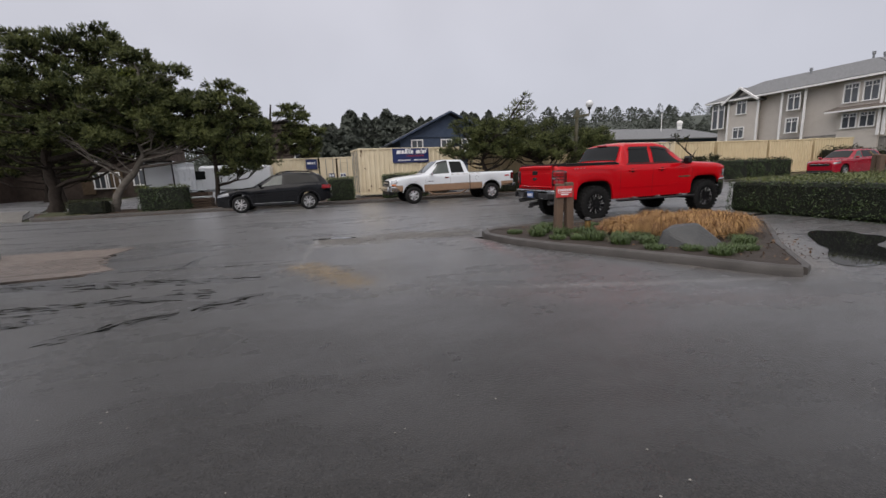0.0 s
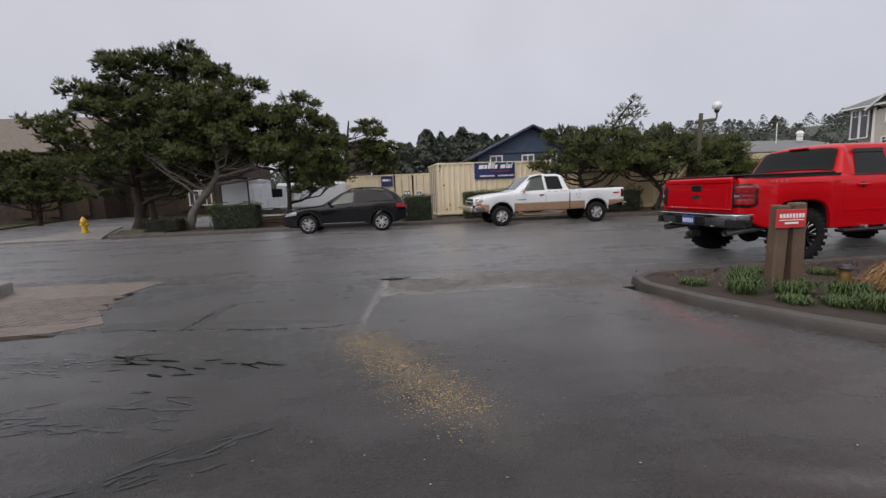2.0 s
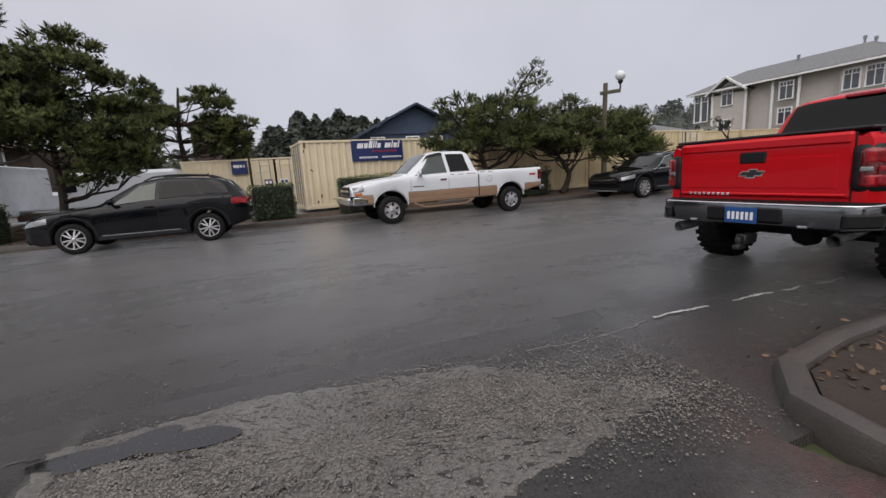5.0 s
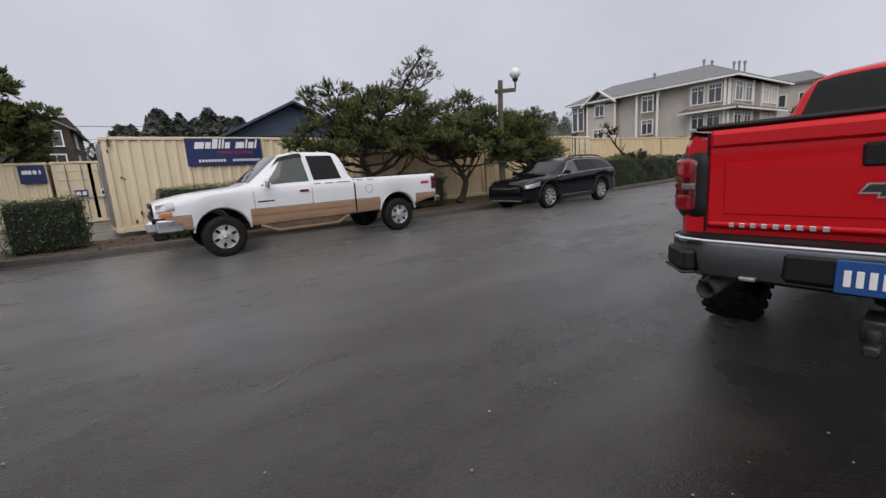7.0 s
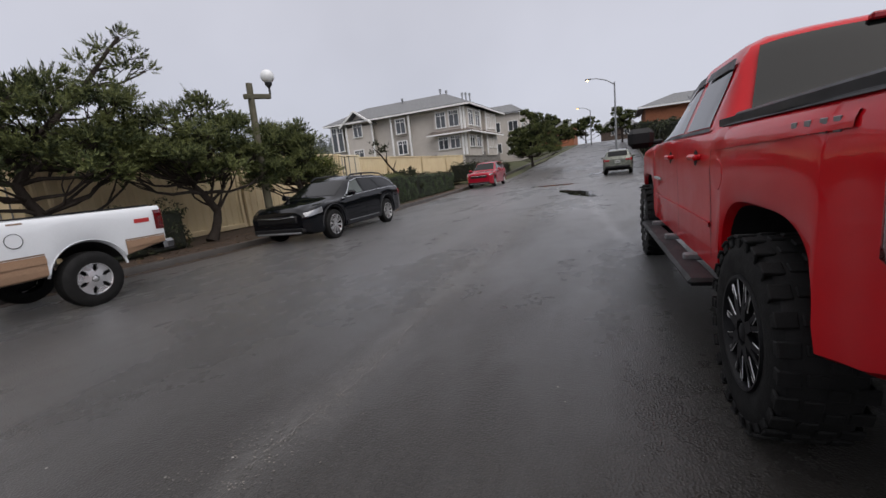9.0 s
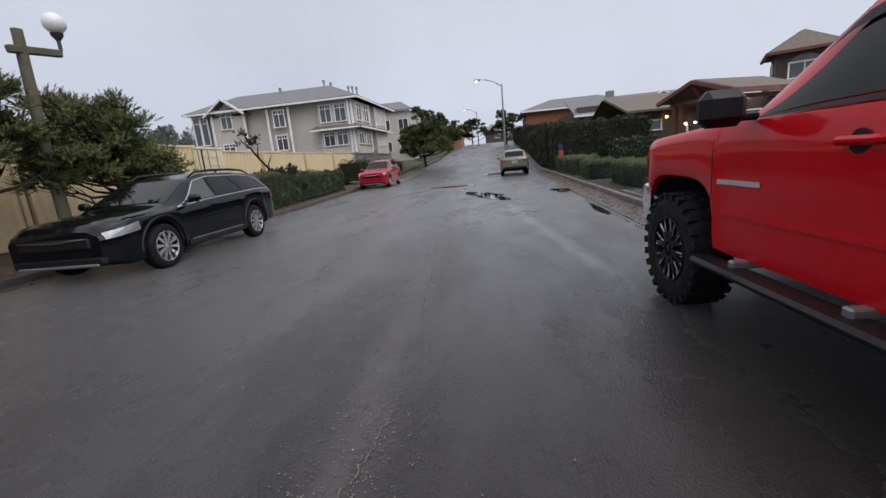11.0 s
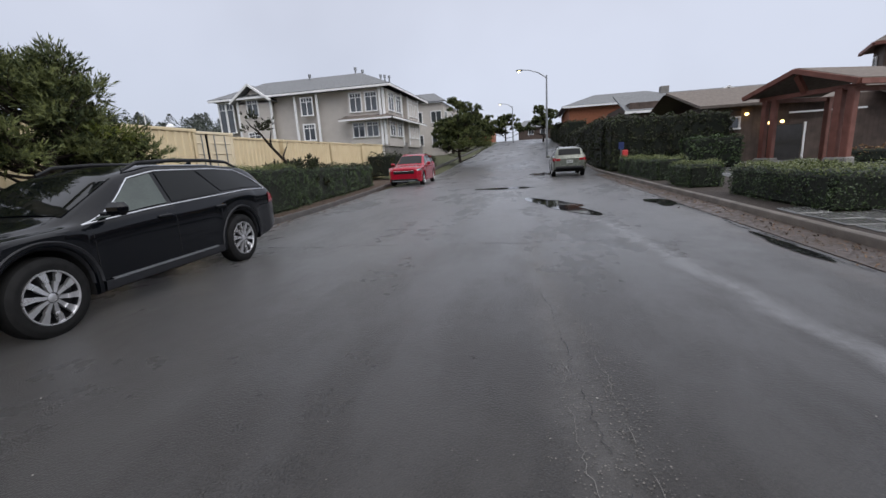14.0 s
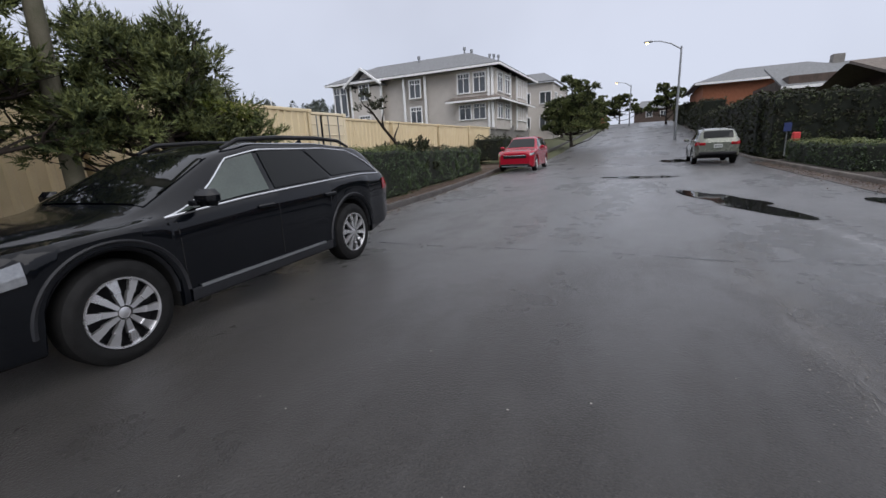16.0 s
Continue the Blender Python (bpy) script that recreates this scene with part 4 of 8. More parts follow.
# containers standing as a screen along the far side
container("shipping_container", pose(8.6, 24.3, 0.12, 0, 0, 2), 6.06, "cream container half hidden behind the pines", material=CREAM_OLD)
container("shipping_container", pose(14.8, 24.5, 0.12, 0, 0, 1), 6.06, "cream container behind the lamp post", material=CREAM_OLD)
container("shipping_container", pose(20.9, 26.2, 0.14, 0, 0, 88) @ pose(-2.2, -1.2, 0), 6.06, "pale cream container end-on to the street", material=CREAM)
for x, L in ((23.6, 4.3), (28.2, 4.9), (33.3, 4.6), (38.1, 4.4)):
    container("shipping_container", pose(x, 26.2, 0.14 + rise(x), 0, 0, 0.6), L, "aged yellow-cream container in the screening row", material=CREAM_OLD)
tarp = Mesh()
tarp.box(23.25, 25.15, 1.45, 0.5, 0.25, 2.5, 0.05)
tagged(part("blue_door", tarp, mat("blue_steel_paint", (0.01, 0.035, 0.2), 0.5, vary=0.2), None, "deep blue steel door leaf standing between containers"), category="door")


# ---- houses ----
def framed_window(parent, m, w, h, cols=2, top=False, material=TRIM_WHITE):
    """A window facing -y at m's origin (its lower left corner): frame, sill, panes and bars."""
    fr = Mesh()
    b = 0.11
    fr.box(w / 2, -0.03, h + b / 2, w + 2 * b, 0.1, b, 0.012)
    fr.box(-b / 2, -0.03, h / 2, b, 0.1, h, 0.012)
    fr.box(w + b / 2, -0.03, h / 2, b, 0.1, h, 0.012)
    for k in range(1, cols):
        fr.box(w * k / cols, -0.025, h / 2, 0.07, 0.07, h, 0.01)
    if top:
        fr.box(w / 2, -0.025, h * 0.78, w, 0.06, 0.06, 0.01)
        for k in range(1, cols * 2):
            fr.box(w * k / (cols * 2), -0.02, h * 0.89, 0.03, 0.04, h * 0.22, 0.006)
    win = part("window", fr, material, parent)
    win.matrix_local = m
    si = Mesh()
    si.box(w / 2, -0.06, -b / 2, w + 2 * b + 0.06, 0.16, b, 0.015)
    part("sill", si, material, win)
    for k in range(cols):
        pa = Mesh()
        pa.box(w * (k + 0.5) / cols, 0.012, h / 2, w / cols - 0.02, 0.02, h - 0.02)
        part("pane", pa, WINDOW, win)
    return win


def roof_slab(mb, a, b, c, d, t=0.16):
    """A thick roof plane through four corners."""
    q = [Vector(p) for p in (a, b, c, d)]
    n = (q[1] - q[0]).cross(q[3] - q[0]).normalized() * t
    mb.put(q + [p + n for p in q], [(3, 2, 1, 0), (4, 5, 6, 7), (0, 1, 5, 4), (1, 2, 6, 5), (2, 3, 7, 6), (3, 0, 4, 7)])


# grey condominium: west front on x = 49.5, street front on y = 27.6
house = thing("condominium", "three-storey grey lap-sided house with white trim and shingle roof", "house", pose(0, -0.45, 0))
wall = Mesh()
wall.box(56.5, 36.4, 4.2, 13.0, 17.6, 8.6)
wall.box(49.9, 29.5, 4.2, 0.9, 3.4, 8.4)
part("wall", wall, SIDING, house, "grey lap siding")
bay = Mesh()
bay.box(51.9, 28.1, 5.6, 4.6, 1.8, 5.4)
bay.box(58.6, 28.0, 5.6, 4.6, 1.7, 5.4)
part("bay", bay, SIDING, house)
base = Mesh()
base.box(56.3, 36.3, 1.7, 13.3, 17.9, 3.4)
part("plinth", base, mat("rubble_stone", (0.20, 0.19, 0.175), 0.8, vary=0.4, scale=3, bump=0.8, bump_scale=12), house, "stone-clad ground storey")
roof = Mesh()
e, zr = 8.45, 10.75
x0, x1, y0, y1 = 48.7, 63.8, 26.5, 46.2
roof_slab(roof, (x0, y1, e), (x0, y0, e), (54.5, 31.5, zr), (54.5, 43.0, zr))
roof_slab(roof, (x0, y0, e), (x1, y0, e), (58.5, 31.5, zr), (54.5, 31.5, zr))
roof_slab(roof, (x1, y0, e), (x1, y1, e), (58.5, 43.0, zr), (58.5, 31.5, zr))
roof_slab(roof, (x1, y1, e), (x0, y1, e), (54.5, 43.0, zr), (58.5, 43.0, zr))
roof_slab(roof, (54.4, 43.1, zr), (54.4, 31.4, zr), (58.6, 31.4, zr), (58.6, 43.1, zr), 0.1)
part("roof", roof, SHINGLE, house, "grey shingle hip roof")
fas = Mesh()
fas.box(x0, (y0 + y1) / 2, e, 0.12, y1 - y0, 0.2, 0.02)
fas.box((x0 + x1) / 2, y0, e, x1 - x0, 0.12, 0.2, 0.02)
part("fascia", fas, TRIM_WHITE, house, "white fascia board")
# small cross gable on the west front
gab = Mesh()
gab.put([(49.3, 43.2, 8.0), (49.3, 39.4, 8.0), (49.3, 41.3, 9.45), (52.5, 43.2, 8.0), (52.5, 39.4, 8.0), (52.5, 41.3, 9.45)], [(0, 1, 2), (5, 4, 3), (0, 2, 5, 3), (1, 4, 5, 2)])
gab.box(49.45, 41.3, 4.2, 0.3, 3.7, 8.0)
part("gable", gab, SIDING, house)
gr = Mesh()
roof_slab(gr, (48.6, 43.6, 8.1), (53.5, 43.6, 8.1), (53.5, 41.3, 9.75), (48.6, 41.3, 9.75), 0.14)
roof_slab(gr, (53.5, 39.0, 8.1), (48.6, 39.0, 8.1), (48.6, 41.3, 9.75), (53.5, 41.3, 9.75), 0.14)
part("gable_roof", gr, SHINGLE, house)
bb = Mesh()
for ya, yb in ((43.65, 41.3), (38.95, 41.3)):
    bb.tube([(48.58, ya, 8.05), (48.58, yb, 9.72)], 0.14, 4)
part("bargeboard", bb, TRIM_WHITE, house)
tr = Mesh()
for y in (43.2, 39.4, 36.7, 34.3, 27.75):
    box_part("corner_board", house, (49.22, y, 5.7), (0.12, 0.22, 5.3), TRIM_WHITE, 0.01)
box_part("corner_board", house, (49.4, 27.45, 5.7), (0.25, 0.2, 5.3), TRIM_WHITE, 0.01)
for x in (54.1, 56.4, 60.8):
    box_part("corner_board", house, (x, 27.1, 5.7), (0.2, 0.14, 5.3), TRIM_WHITE, 0.01)
W = lambda y, z: Matrix.Translation((49.24, y, z)) @ pose(0, 0, 0, 0, 0, -90)
framed_window(house, W(42.05, 6.75), 1.15, 1.55, 2, True)
framed_window(house, W(36.0, 6.4), 1.15, 1.6, 2, True)
framed_window(house, W(36.0, 4.0), 1.15, 1.45, 2, True)
W2 = lambda y, z: Matrix.Translation((49.40, y, z)) @ pose(0, 0, 0, 0, 0, -90)
for y, z, h in ((30.85, 6.35, 1.65), (29.25, 6.35, 1.65), (30.75, 3.95, 1.3), (29.3, 3.95, 1.3)):
    framed_window(house, W2(y, z), 1.1, h, 2, True)
framed_window(house, W(45.4, 5.3), 0.7, 2.9, 1, True)
framed_window(house, W(44.5, 5.3), 0.7, 2.9, 1, True)
framed_window(house, W(42.3, 3.9), 1.3, 1.2, 2, True)
S = lambda x, z: pose(x, 27.17, z)
for x in (50.0, 52.4, 56.9, 59.3):
    framed_window(house, S(x, 6.35), 1.5, 1.65, 2, True)
    framed_window(house, S(x, 3.95), 1.5, 1.3, 2, True)
aw = Mesh()
roof_slab(aw, (48.5, 31.9, 5.55), (48.5, 26.4, 5.55), (49.7, 27.4, 5.95), (49.7, 31.6, 5.95), 0.1)
roof_slab(aw, (48.5, 26.4, 5.55), (62.0, 26.4, 5.55), (61.5, 27.4, 5.95), (49.7, 27.4, 5.95), 0.1)
part("awning_roof", aw, SHINGLE_BROWN, house, "narrow shingled roof between the storeys")
af = Mesh()
af.box(48.5, 29.1, 5.52, 0.1, 5.5, 0.16)
af.box(55.2, 26.4, 5.52, 13.5, 0.1, 0.16)
part("awning_fascia", af, TRIM_WHITE, house)
for x, y, h in ((55.5, 32.5, 1.0), (56.3, 32.0, 0.85), (60.0, 31.2, 0.9), (60.9, 31.0, 1.0), (61.4, 30.6, 0.95), (53.5, 37.0, 0.35)):
    v = Mesh()
    v.tube([(x, y, zr - 0.9), (x, y, zr + h - 0.3)], 0.10, 8)
    v.tube([(x, y, zr + h - 0.3), (x, y, zr + h)], 0.16, 8)
    part("vent_pipe", v, STEEL, house)

# second grey house behind the street tree
house2 = thing("row_house", "grey and white house beyond the condominium", "house", pose(0, -1.1, 0))
mb = Mesh()
mb.box(76, 33, 5.5, 12, 13, 7.5)
part("wall", mb, SIDING, house2)
mb = Mesh()
roof_slab(mb, (69.4, 40, 9.2), (69.4, 26, 9.2), (76, 29, 11.2), (76, 37, 11.2))
roof_slab(mb, (69.4, 26, 9.2), (82.5, 26, 9.2), (76, 29, 11.2), (76, 29, 11.2))
part("roof", mb, SHINGLE, house2)
for y in (28.2, 31.0, 34.0):
    for z in (3.4, 6.6):
        framed_window(house2, Matrix.Translation((69.95, y, z)) @ pose(0, 0, 0, 0, 0, -90), 1.4, 1.4, 2)
for x in (71, 75):
    for z in (3.4, 6.6):
        framed_window(house2, pose(x, 26.45, z), 1.5, 1.4, 2)

# blue gabled house behind the containers
blue = thing("blue_house", "slate-blue gabled house with white windows", "house")
mb = Mesh()
mb.put([(7.6, 45, 0), (18.6, 45, 0), (18.6, 45, 4.7), (13.1, 45, 7.35), (7.6, 45, 4.7), (7.6, 57, 0), (18.6, 57, 0), (18.6, 57, 4.7), (13.1, 57, 7.35), (7.6, 57, 4.7)], [(0, 1, 2, 3, 4), (9, 8, 7, 6, 5), (1, 6, 7, 2), (5, 0, 4, 9), (4, 3, 8, 9), (3, 2, 7, 8)])
part("wall", mb, BLUE_SIDING, blue)
mb = Mesh()
roof_slab(mb, (6.6, 58, 4.35), (6.6, 44.2, 4.35), (13.1, 44.2, 7.5), (13.1, 58, 7.5))
roof_slab(mb, (19.6, 44.2, 4.35), (19.6, 58, 4.35), (13.1, 58, 7.5), (13.1, 44.2, 7.5))
part("roof", mb, mat("blue_grey_roof", (0.07, 0.08, 0.10), 0.8, vary=0.2), blue)
mb = Mesh()
mb.tube([(6.6, 44.15, 4.4), (13.1, 44.15, 7.55)], 0.1, 4)
mb.tube([(19.6, 44.15, 4.4), (13.1, 44.15, 7.55)], 0.1, 4)
mb.box(13.1, 44.9, 5.05, 9.4, 0.12, 0.16)
part("bargeboard", mb, BLUE_SIDING, blue)
for x in (8.9, 12.2, 14.6):
    framed_window(blue, pose(x, 44.95, 3.5), 1.1, 1.15, 2)

# low grey roof further along
low = thing("low_house", "low house with a long grey shingle roof", "house")
mb = Mesh()
mb.box(56, 66, 2.6, 24, 12, 5.2)
part("wall", mb, BLUE_SIDING, low)
mb = Mesh()
roof_slab(mb, (42.5, 58.5, 5.0), (69.5, 58.5, 5.0), (65, 66, 7.2), (47, 66, 7.2))
roof_slab(mb, (69.5, 73.5, 5.0), (42.5, 73.5, 5.0), (47, 66, 7.2), (65, 66, 7.2))
part("roof", mb, SHINGLE, low)
mb = Mesh()
mb.tube([(58.5, 64, 6.5), (58.5, 64, 9.9)], 0.07, 6)
part("flue", mb, TRIM_WHITE, low)
mb = Mesh()
mb.lathe([(0.0, 8.6), (0.35, 8.5), (0.6, 8.1), (0.45, 8.05), (0.4, 7.0), (0.0, 7.0)], 12, c=(62.5, 64, 0))
part("cupola", mb, TRIM_WHITE, low)

# dark building whose white-trimmed end shows over the yard
dark = thing("dark_building", "dark brown building with white window trim seen end-on", "building")
mb = Mesh()
mb.box(-4.8, 64, 4.0, 5.2, 11, 8.0)
part("wall", mb, BROWN_SIDING, dark)
mb = Mesh()
roof_slab(mb, (-7.8, 70, 7.7), (-7.8, 58.2, 7.7), (-4.6, 58.2, 8.5), (-4.6, 70, 8.5))
roof_slab(mb, (-1.7, 58.2, 6.8), (-1.7, 70, 6.8), (-4.6, 70, 8.5), (-4.6, 58.2, 8.5))
part("roof", mb, SHINGLE, dark)
for z in (3.6, 5.6):
    framed_window(dark, Matrix.Translation((-2.15, 61.0, z)) @ pose(0, 0, 0, 0, 0, 90), 1.2, 1.2, 2)
    framed_window(dark, pose(-4.0, 58.45, z), 1.2, 1.2, 2)

# brown houses behind the left-hand pines
brown = thing("brown_shop_row", "dark brown timber shops with white doors and brown roof", "building")
mb = Mesh()
mb.box(-42, 51, 3.4, 26, 10, 6.8)
mb.box(-24, 54, 2.6, 14, 10, 5.2)
part("wall", mb, BROWN_SIDING, brown)
mb = Mesh()
roof_slab(mb, (-57, 45, 6.3), (-27.5, 45, 6.3), (-29, 51, 10.4), (-57, 51, 10.4))
roof_slab(mb, (-32, 47.5, 5.0), (-15.5, 47.5, 5.0), (-17, 54, 7.4), (-31, 54, 7.4))
part("roof", mb, SHINGLE_BROWN, brown)
OCHRE = mat("ochre_boards", (0.08, 0.052, 0.028), 0.7, vary=0.2)
for x in (-36, -33.5, -30.8, -23, -20.5):
    box_part("shop_front", brown, (x, 45.9 if x < -29 else 48.9, 1.6), (1.1, 0.2, 2.4), OCHRE, 0.02)
for x, z in ((-22.4, 1.0), (-21.2, 1.0), (-19.0, 1.2), (-22.0, 3.6), (-19.5, 3.8)):
    framed_window(brown, pose(x, 48.85, z), 0.9, 1.4, 2)

# ---- restaurant on the near side ----
inn = thing("restaurant", "dark cedar-board restaurant with a timber porch and square tower", "restaurant", pose(0, -1.35, 0))
mb = Mesh()
mb.box(46.5, -8.5, 1.9, 12.5, 22.5, 3.8)
part("wall", mb, BROWN_SIDING, inn)
mb = Mesh()
roof_slab(mb, (39.2, 4.2, 3.45), (39.2, -4.0, 3.45), (46.5, -4.0, 5.2), (46.5, 4.2, 5.2))
roof_slab(mb, (38.6, -5.6, 3.35), (38.6, -20.5, 3.35), (42.5, -20.5, 4.6), (42.5, -5.6, 4.6))
roof_slab(mb, (53.5, 4.2, 3.45), (53.5, 4.2, 3.44), (46.5, -4.0, 5.2), (46.5, 4.2, 5.2))
part("roof", mb, SHINGLE_BROWN, inn, "brown shingle roof")
mb = Mesh()
mb.put([(41.3, -9.5, 3.8), (41.3, -24, 3.8), (41.3, -24, 8.6), (41.3, -17, 8.4), (46, -9.5, 3.8), (46, -24, 3.8), (46, -24, 8.6), (46, -17, 8.4)], [(0, 3, 2, 1), (4, 5, 6, 7), (0, 4, 7, 3)])
part("gable", mb, BROWN_SIDING, inn)
mb = Mesh()
roof_slab(mb, (40.6, -8.6, 3.9), (40.6, -17.2, 8.7), (48, -17.2, 8.7), (48, -8.6, 3.9), 0.2)
part("gable_roof", mb, SHINGLE_BROWN, inn)
TURN = Matrix.Translation((43.2, -9.3, 0)) @ pose(0, 0, 0, 0, 0, -24)
mb = Mesh()
mb.m = TURN
mb.box(0, 0, 5.0, 3.3, 3.3, 4.0)
part("tower", mb, BROWN_SIDING, inn)
mb = Mesh()
mb.m = TURN
for a, b_ in (((-2.2, 2.2), (-2.2, -2.2)), ((-2.2, -2.2), (2.2, -2.2)), ((2.2, -2.2), (2.2, 2.2)), ((2.2, 2.2), (-2.2, 2.2))):
    roof_slab(mb, (*a, 6.75), (*b_, 6.75), (0, 0, 8.3), (0, 0, 8.3), 0.16)
part("tower_roof", mb, SHINGLE_BROWN, inn)
for a, b_ in (((-2.25, 2.25), (-2.25, -2.25)), ((2.25, 2.25), (-2.25, 2.25)), ((-2.25, -2.25), (2.25, -2.25))):
    mb = Mesh()
    mb.m = TURN
    mb.tube([(*a, 6.78), (*b_, 6.78)], 0.14, 4)
    part("tower_fascia", mb, REDWOOD, inn)
framed_window(inn, TURN @ Matrix.Translation((-1.68, 0.85, 4.95)) @ pose(0, 0, 0, 0, 0, -90), 1.7, 1.0, 2)
framed_window(inn, TURN @ pose(0.9, 1.68, 5.0, 0, 0, 180), 0.8, 1.2, 1)
arch = Mesh()
arch.m = TURN
arch.put([(-1.67, 0.85 * math.cos(math.pi * k / 16), 6.02 + 0.5 * math.sin(math.pi * k / 16)) for k in range(17)], [tuple(range(17))])
part("arched_pane", arch, WINDOW, inn)
framed_window(inn, Matrix.Translation((40.2, 2.4, 2.2)) @ pose(0, 0, 0, 0, 0, -90), 0.8, 0.6, 1)
# porch: its gable looks towards the street
PORCH = Matrix(((-0.92, 0.39, 0, 35.3), (-0.39, -0.92, 0, 2.4), (0, 0, 1, 0), (0, 0, 0, 1)))
mb = Mesh()
mb.m = PORCH
roof_slab(mb, (-0.6, -0.7, 3.5), (2.0, -0.7, 4.4), (2.0, 4.3, 4.4), (-0.6, 4.3, 3.5), 0.16)
roof_slab(mb, (2.0, -0.7, 4.4), (4.7, -0.7, 3.5), (4.7, 4.3, 3.5), (2.0, 4.3, 4.4), 0.16)
part("porch_roof", mb, SHINGLE_BROWN, inn, "brown shingle porch roof")
for a, b_ in (((-0.65, -0.75, 3.52), (2.0, -0.75, 4.42)), ((2.0, -0.75, 4.42), (4.75, -0.75, 3.52)), ((4.7, -0.7, 3.5), (4.7, 4.3, 3.5)), ((-0.3, 0.0, 3.4), (4.4, 0.0, 3.4)), ((4.0, 0.0, 3.3), (4.0, 4.2, 3.3)), ((0.1, 0.0, 3.3), (0.1, 4.2, 3.3)), ((2.0, 0.0, 3.4), (2.0, -0.6, 4.2))):
    mb = Mesh()
    mb.m = PORCH
    mb.tube([a, b_], 0.15, 4)
    part("porch_beam", mb, REDWOOD, inn)
for x, y, w_ in ((0.0, 0, 0.26), (0.5, 0, 0.26), (3.55, 0, 0.32), (4.05, 0, 0.32), (4.0, 3.8, 0.3), (0.2, 3.8, 0.26)):
    mb = Mesh()
    mb.m = PORCH
    mb.box(x, y, 1.7, w_, w_, 3.4, 0.03)
    part("porch_post", mb, REDWOOD, inn, "dark red timber post")
for x in (0.25, 3.8):
    mb = Mesh()
    mb.m = PORCH
    mb.box(x, 0, 0.2, 1.0, 0.55, 0.4, 0.06)
    part("post_footing", mb, CONCRETE, inn)
mb = Mesh()
mb.box(39.9, -1.0, 1.1, 0.2, 1.6, 2.2, 0.02)
part("entrance_door", mb, mat("dark_door_glass", (0.02, 0.018, 0.016), 0.1, vary=0.3), inn)
mb = Mesh()
for y in (-0.1, -1.9):
    mb.box(39.8, y, 1.15, 0.1, 0.12, 2.3, 0.01)
mb.box(39.8, -3.0, 2.9, 0.1, 4.0, 0.1, 0.01)
part("door_frame", mb, TRIM_WHITE, inn)
for x, y, z in ((39.7, 0.05, 2.35), (39.7, -0.6, 2.4), (40.1, -12.0, 3.1), (40.1, 1.2, 3.0)):
    mb = Mesh()
    mb.lathe([(0.0, z - 0.09), (0.08, z - 0.06), (0.11, z), (0.08, z + 0.07), (0.0, z + 0.09)], 10, c=(x, y, 0))
    part("wall_lamp", mb, SODIUM, inn, "small glowing wall lamp")
for k in range(7):
    y = -4.6 - k * 0.42
    mb = Mesh()
    mb.tube([(33.5 + 0.18 * k, y, 0.0), (33.5 + 0.18 * k, y, 0.95)], 0.03, 6)
    part("baluster", mb, STEEL, inn)
mb = Mesh()
mb.tube([(33.4, -4.4, 1.0), (34.7, -7.3, 0.85)], 0.04, 6)
part("handrail", mb, STEEL, inn, "pale ramp handrail")

# houses beyond the restaurant
back = thing("annex_house", "dark brown house with white fascia and small gable", "house", pose(0, -1.1, 0))
mb = Mesh()
mb.box(66, -4, 3.0, 14, 16, 6.0)
part("wall", mb, BROWN_SIDING, back)
mb = Mesh()
roof_slab(mb, (58.5, 4.5, 5.0), (58.5, -12, 5.0), (66, -12, 7.4), (66, 4.5, 7.4))
part("roof", mb, SHINGLE, back)
mb = Mesh()
mb.box(58.5, -3.7, 5.0, 0.14, 16.5, 0.25)
mb.tube([(58.9, -3.0, 5.6), (59.2, -5.4, 6.9)], 0.12, 4)
mb.tube([(58.9, -7.9, 5.6), (59.2, -5.4, 6.9)], 0.12, 4)
part("bargeboard", mb, TRIM_WHITE, back)
mb = Mesh()
mb.put([(59.2, -3.2, 5.5), (59.2, -7.7, 5.5), (59.2, -5.4, 6.8), (63, -5.4, 6.8), (63, -3.2, 5.5), (63, -7.7, 5.5)], [(0, 1, 2), (0, 2, 3, 4), (1, 5, 3, 2)])
part("dormer", mb, BROWN_SIDING, back)
mb = Mesh()
mb.box(66, -1.2, 7.6, 0.9, 0.9, 1.3, 0.03)
part("chimney", mb, CONCRETE, back)
for y in (-1.4, -2.6, -5.0):
    framed_window(back, Matrix.Translation((58.95, y, 3.9)) @ pose(0, 0, 0, 0, 0, -90), 0.8, 0.5, 2)
red_house = thing("brick_house", "orange brick house with a grey hip roof on the hill", "house", pose(0, -1.1, 0))
mb = Mesh()
mb.box(85, 1.5, 5.0, 18, 14.5, 5.6)
part("wall", mb, BRICK_WALL, red_house)
mb = Mesh()
roof_slab(mb, (75, 9.8, 7.6), (75, -7.0, 7.6), (82, -3.0, 9.6), (82, 4.5, 9.6))
roof_slab(mb, (95, 9.8, 7.6), (75, 9.8, 7.6), (82, 4.5, 9.6), (88, 4.5, 9.6))
part("roof", mb, SHINGLE, red_house)
framed_window(red_house, Matrix.Translation((75.9, 1.2, 6.0)) @ pose(0, 0, 0, 0, 0, -90), 0.8, 1.4, 1)
mb = Mesh()
mb.box(75, 1.4, 7.6, 0.14, 16.8, 0.25)
part("fascia", mb, TRIM_WHITE, red_house)
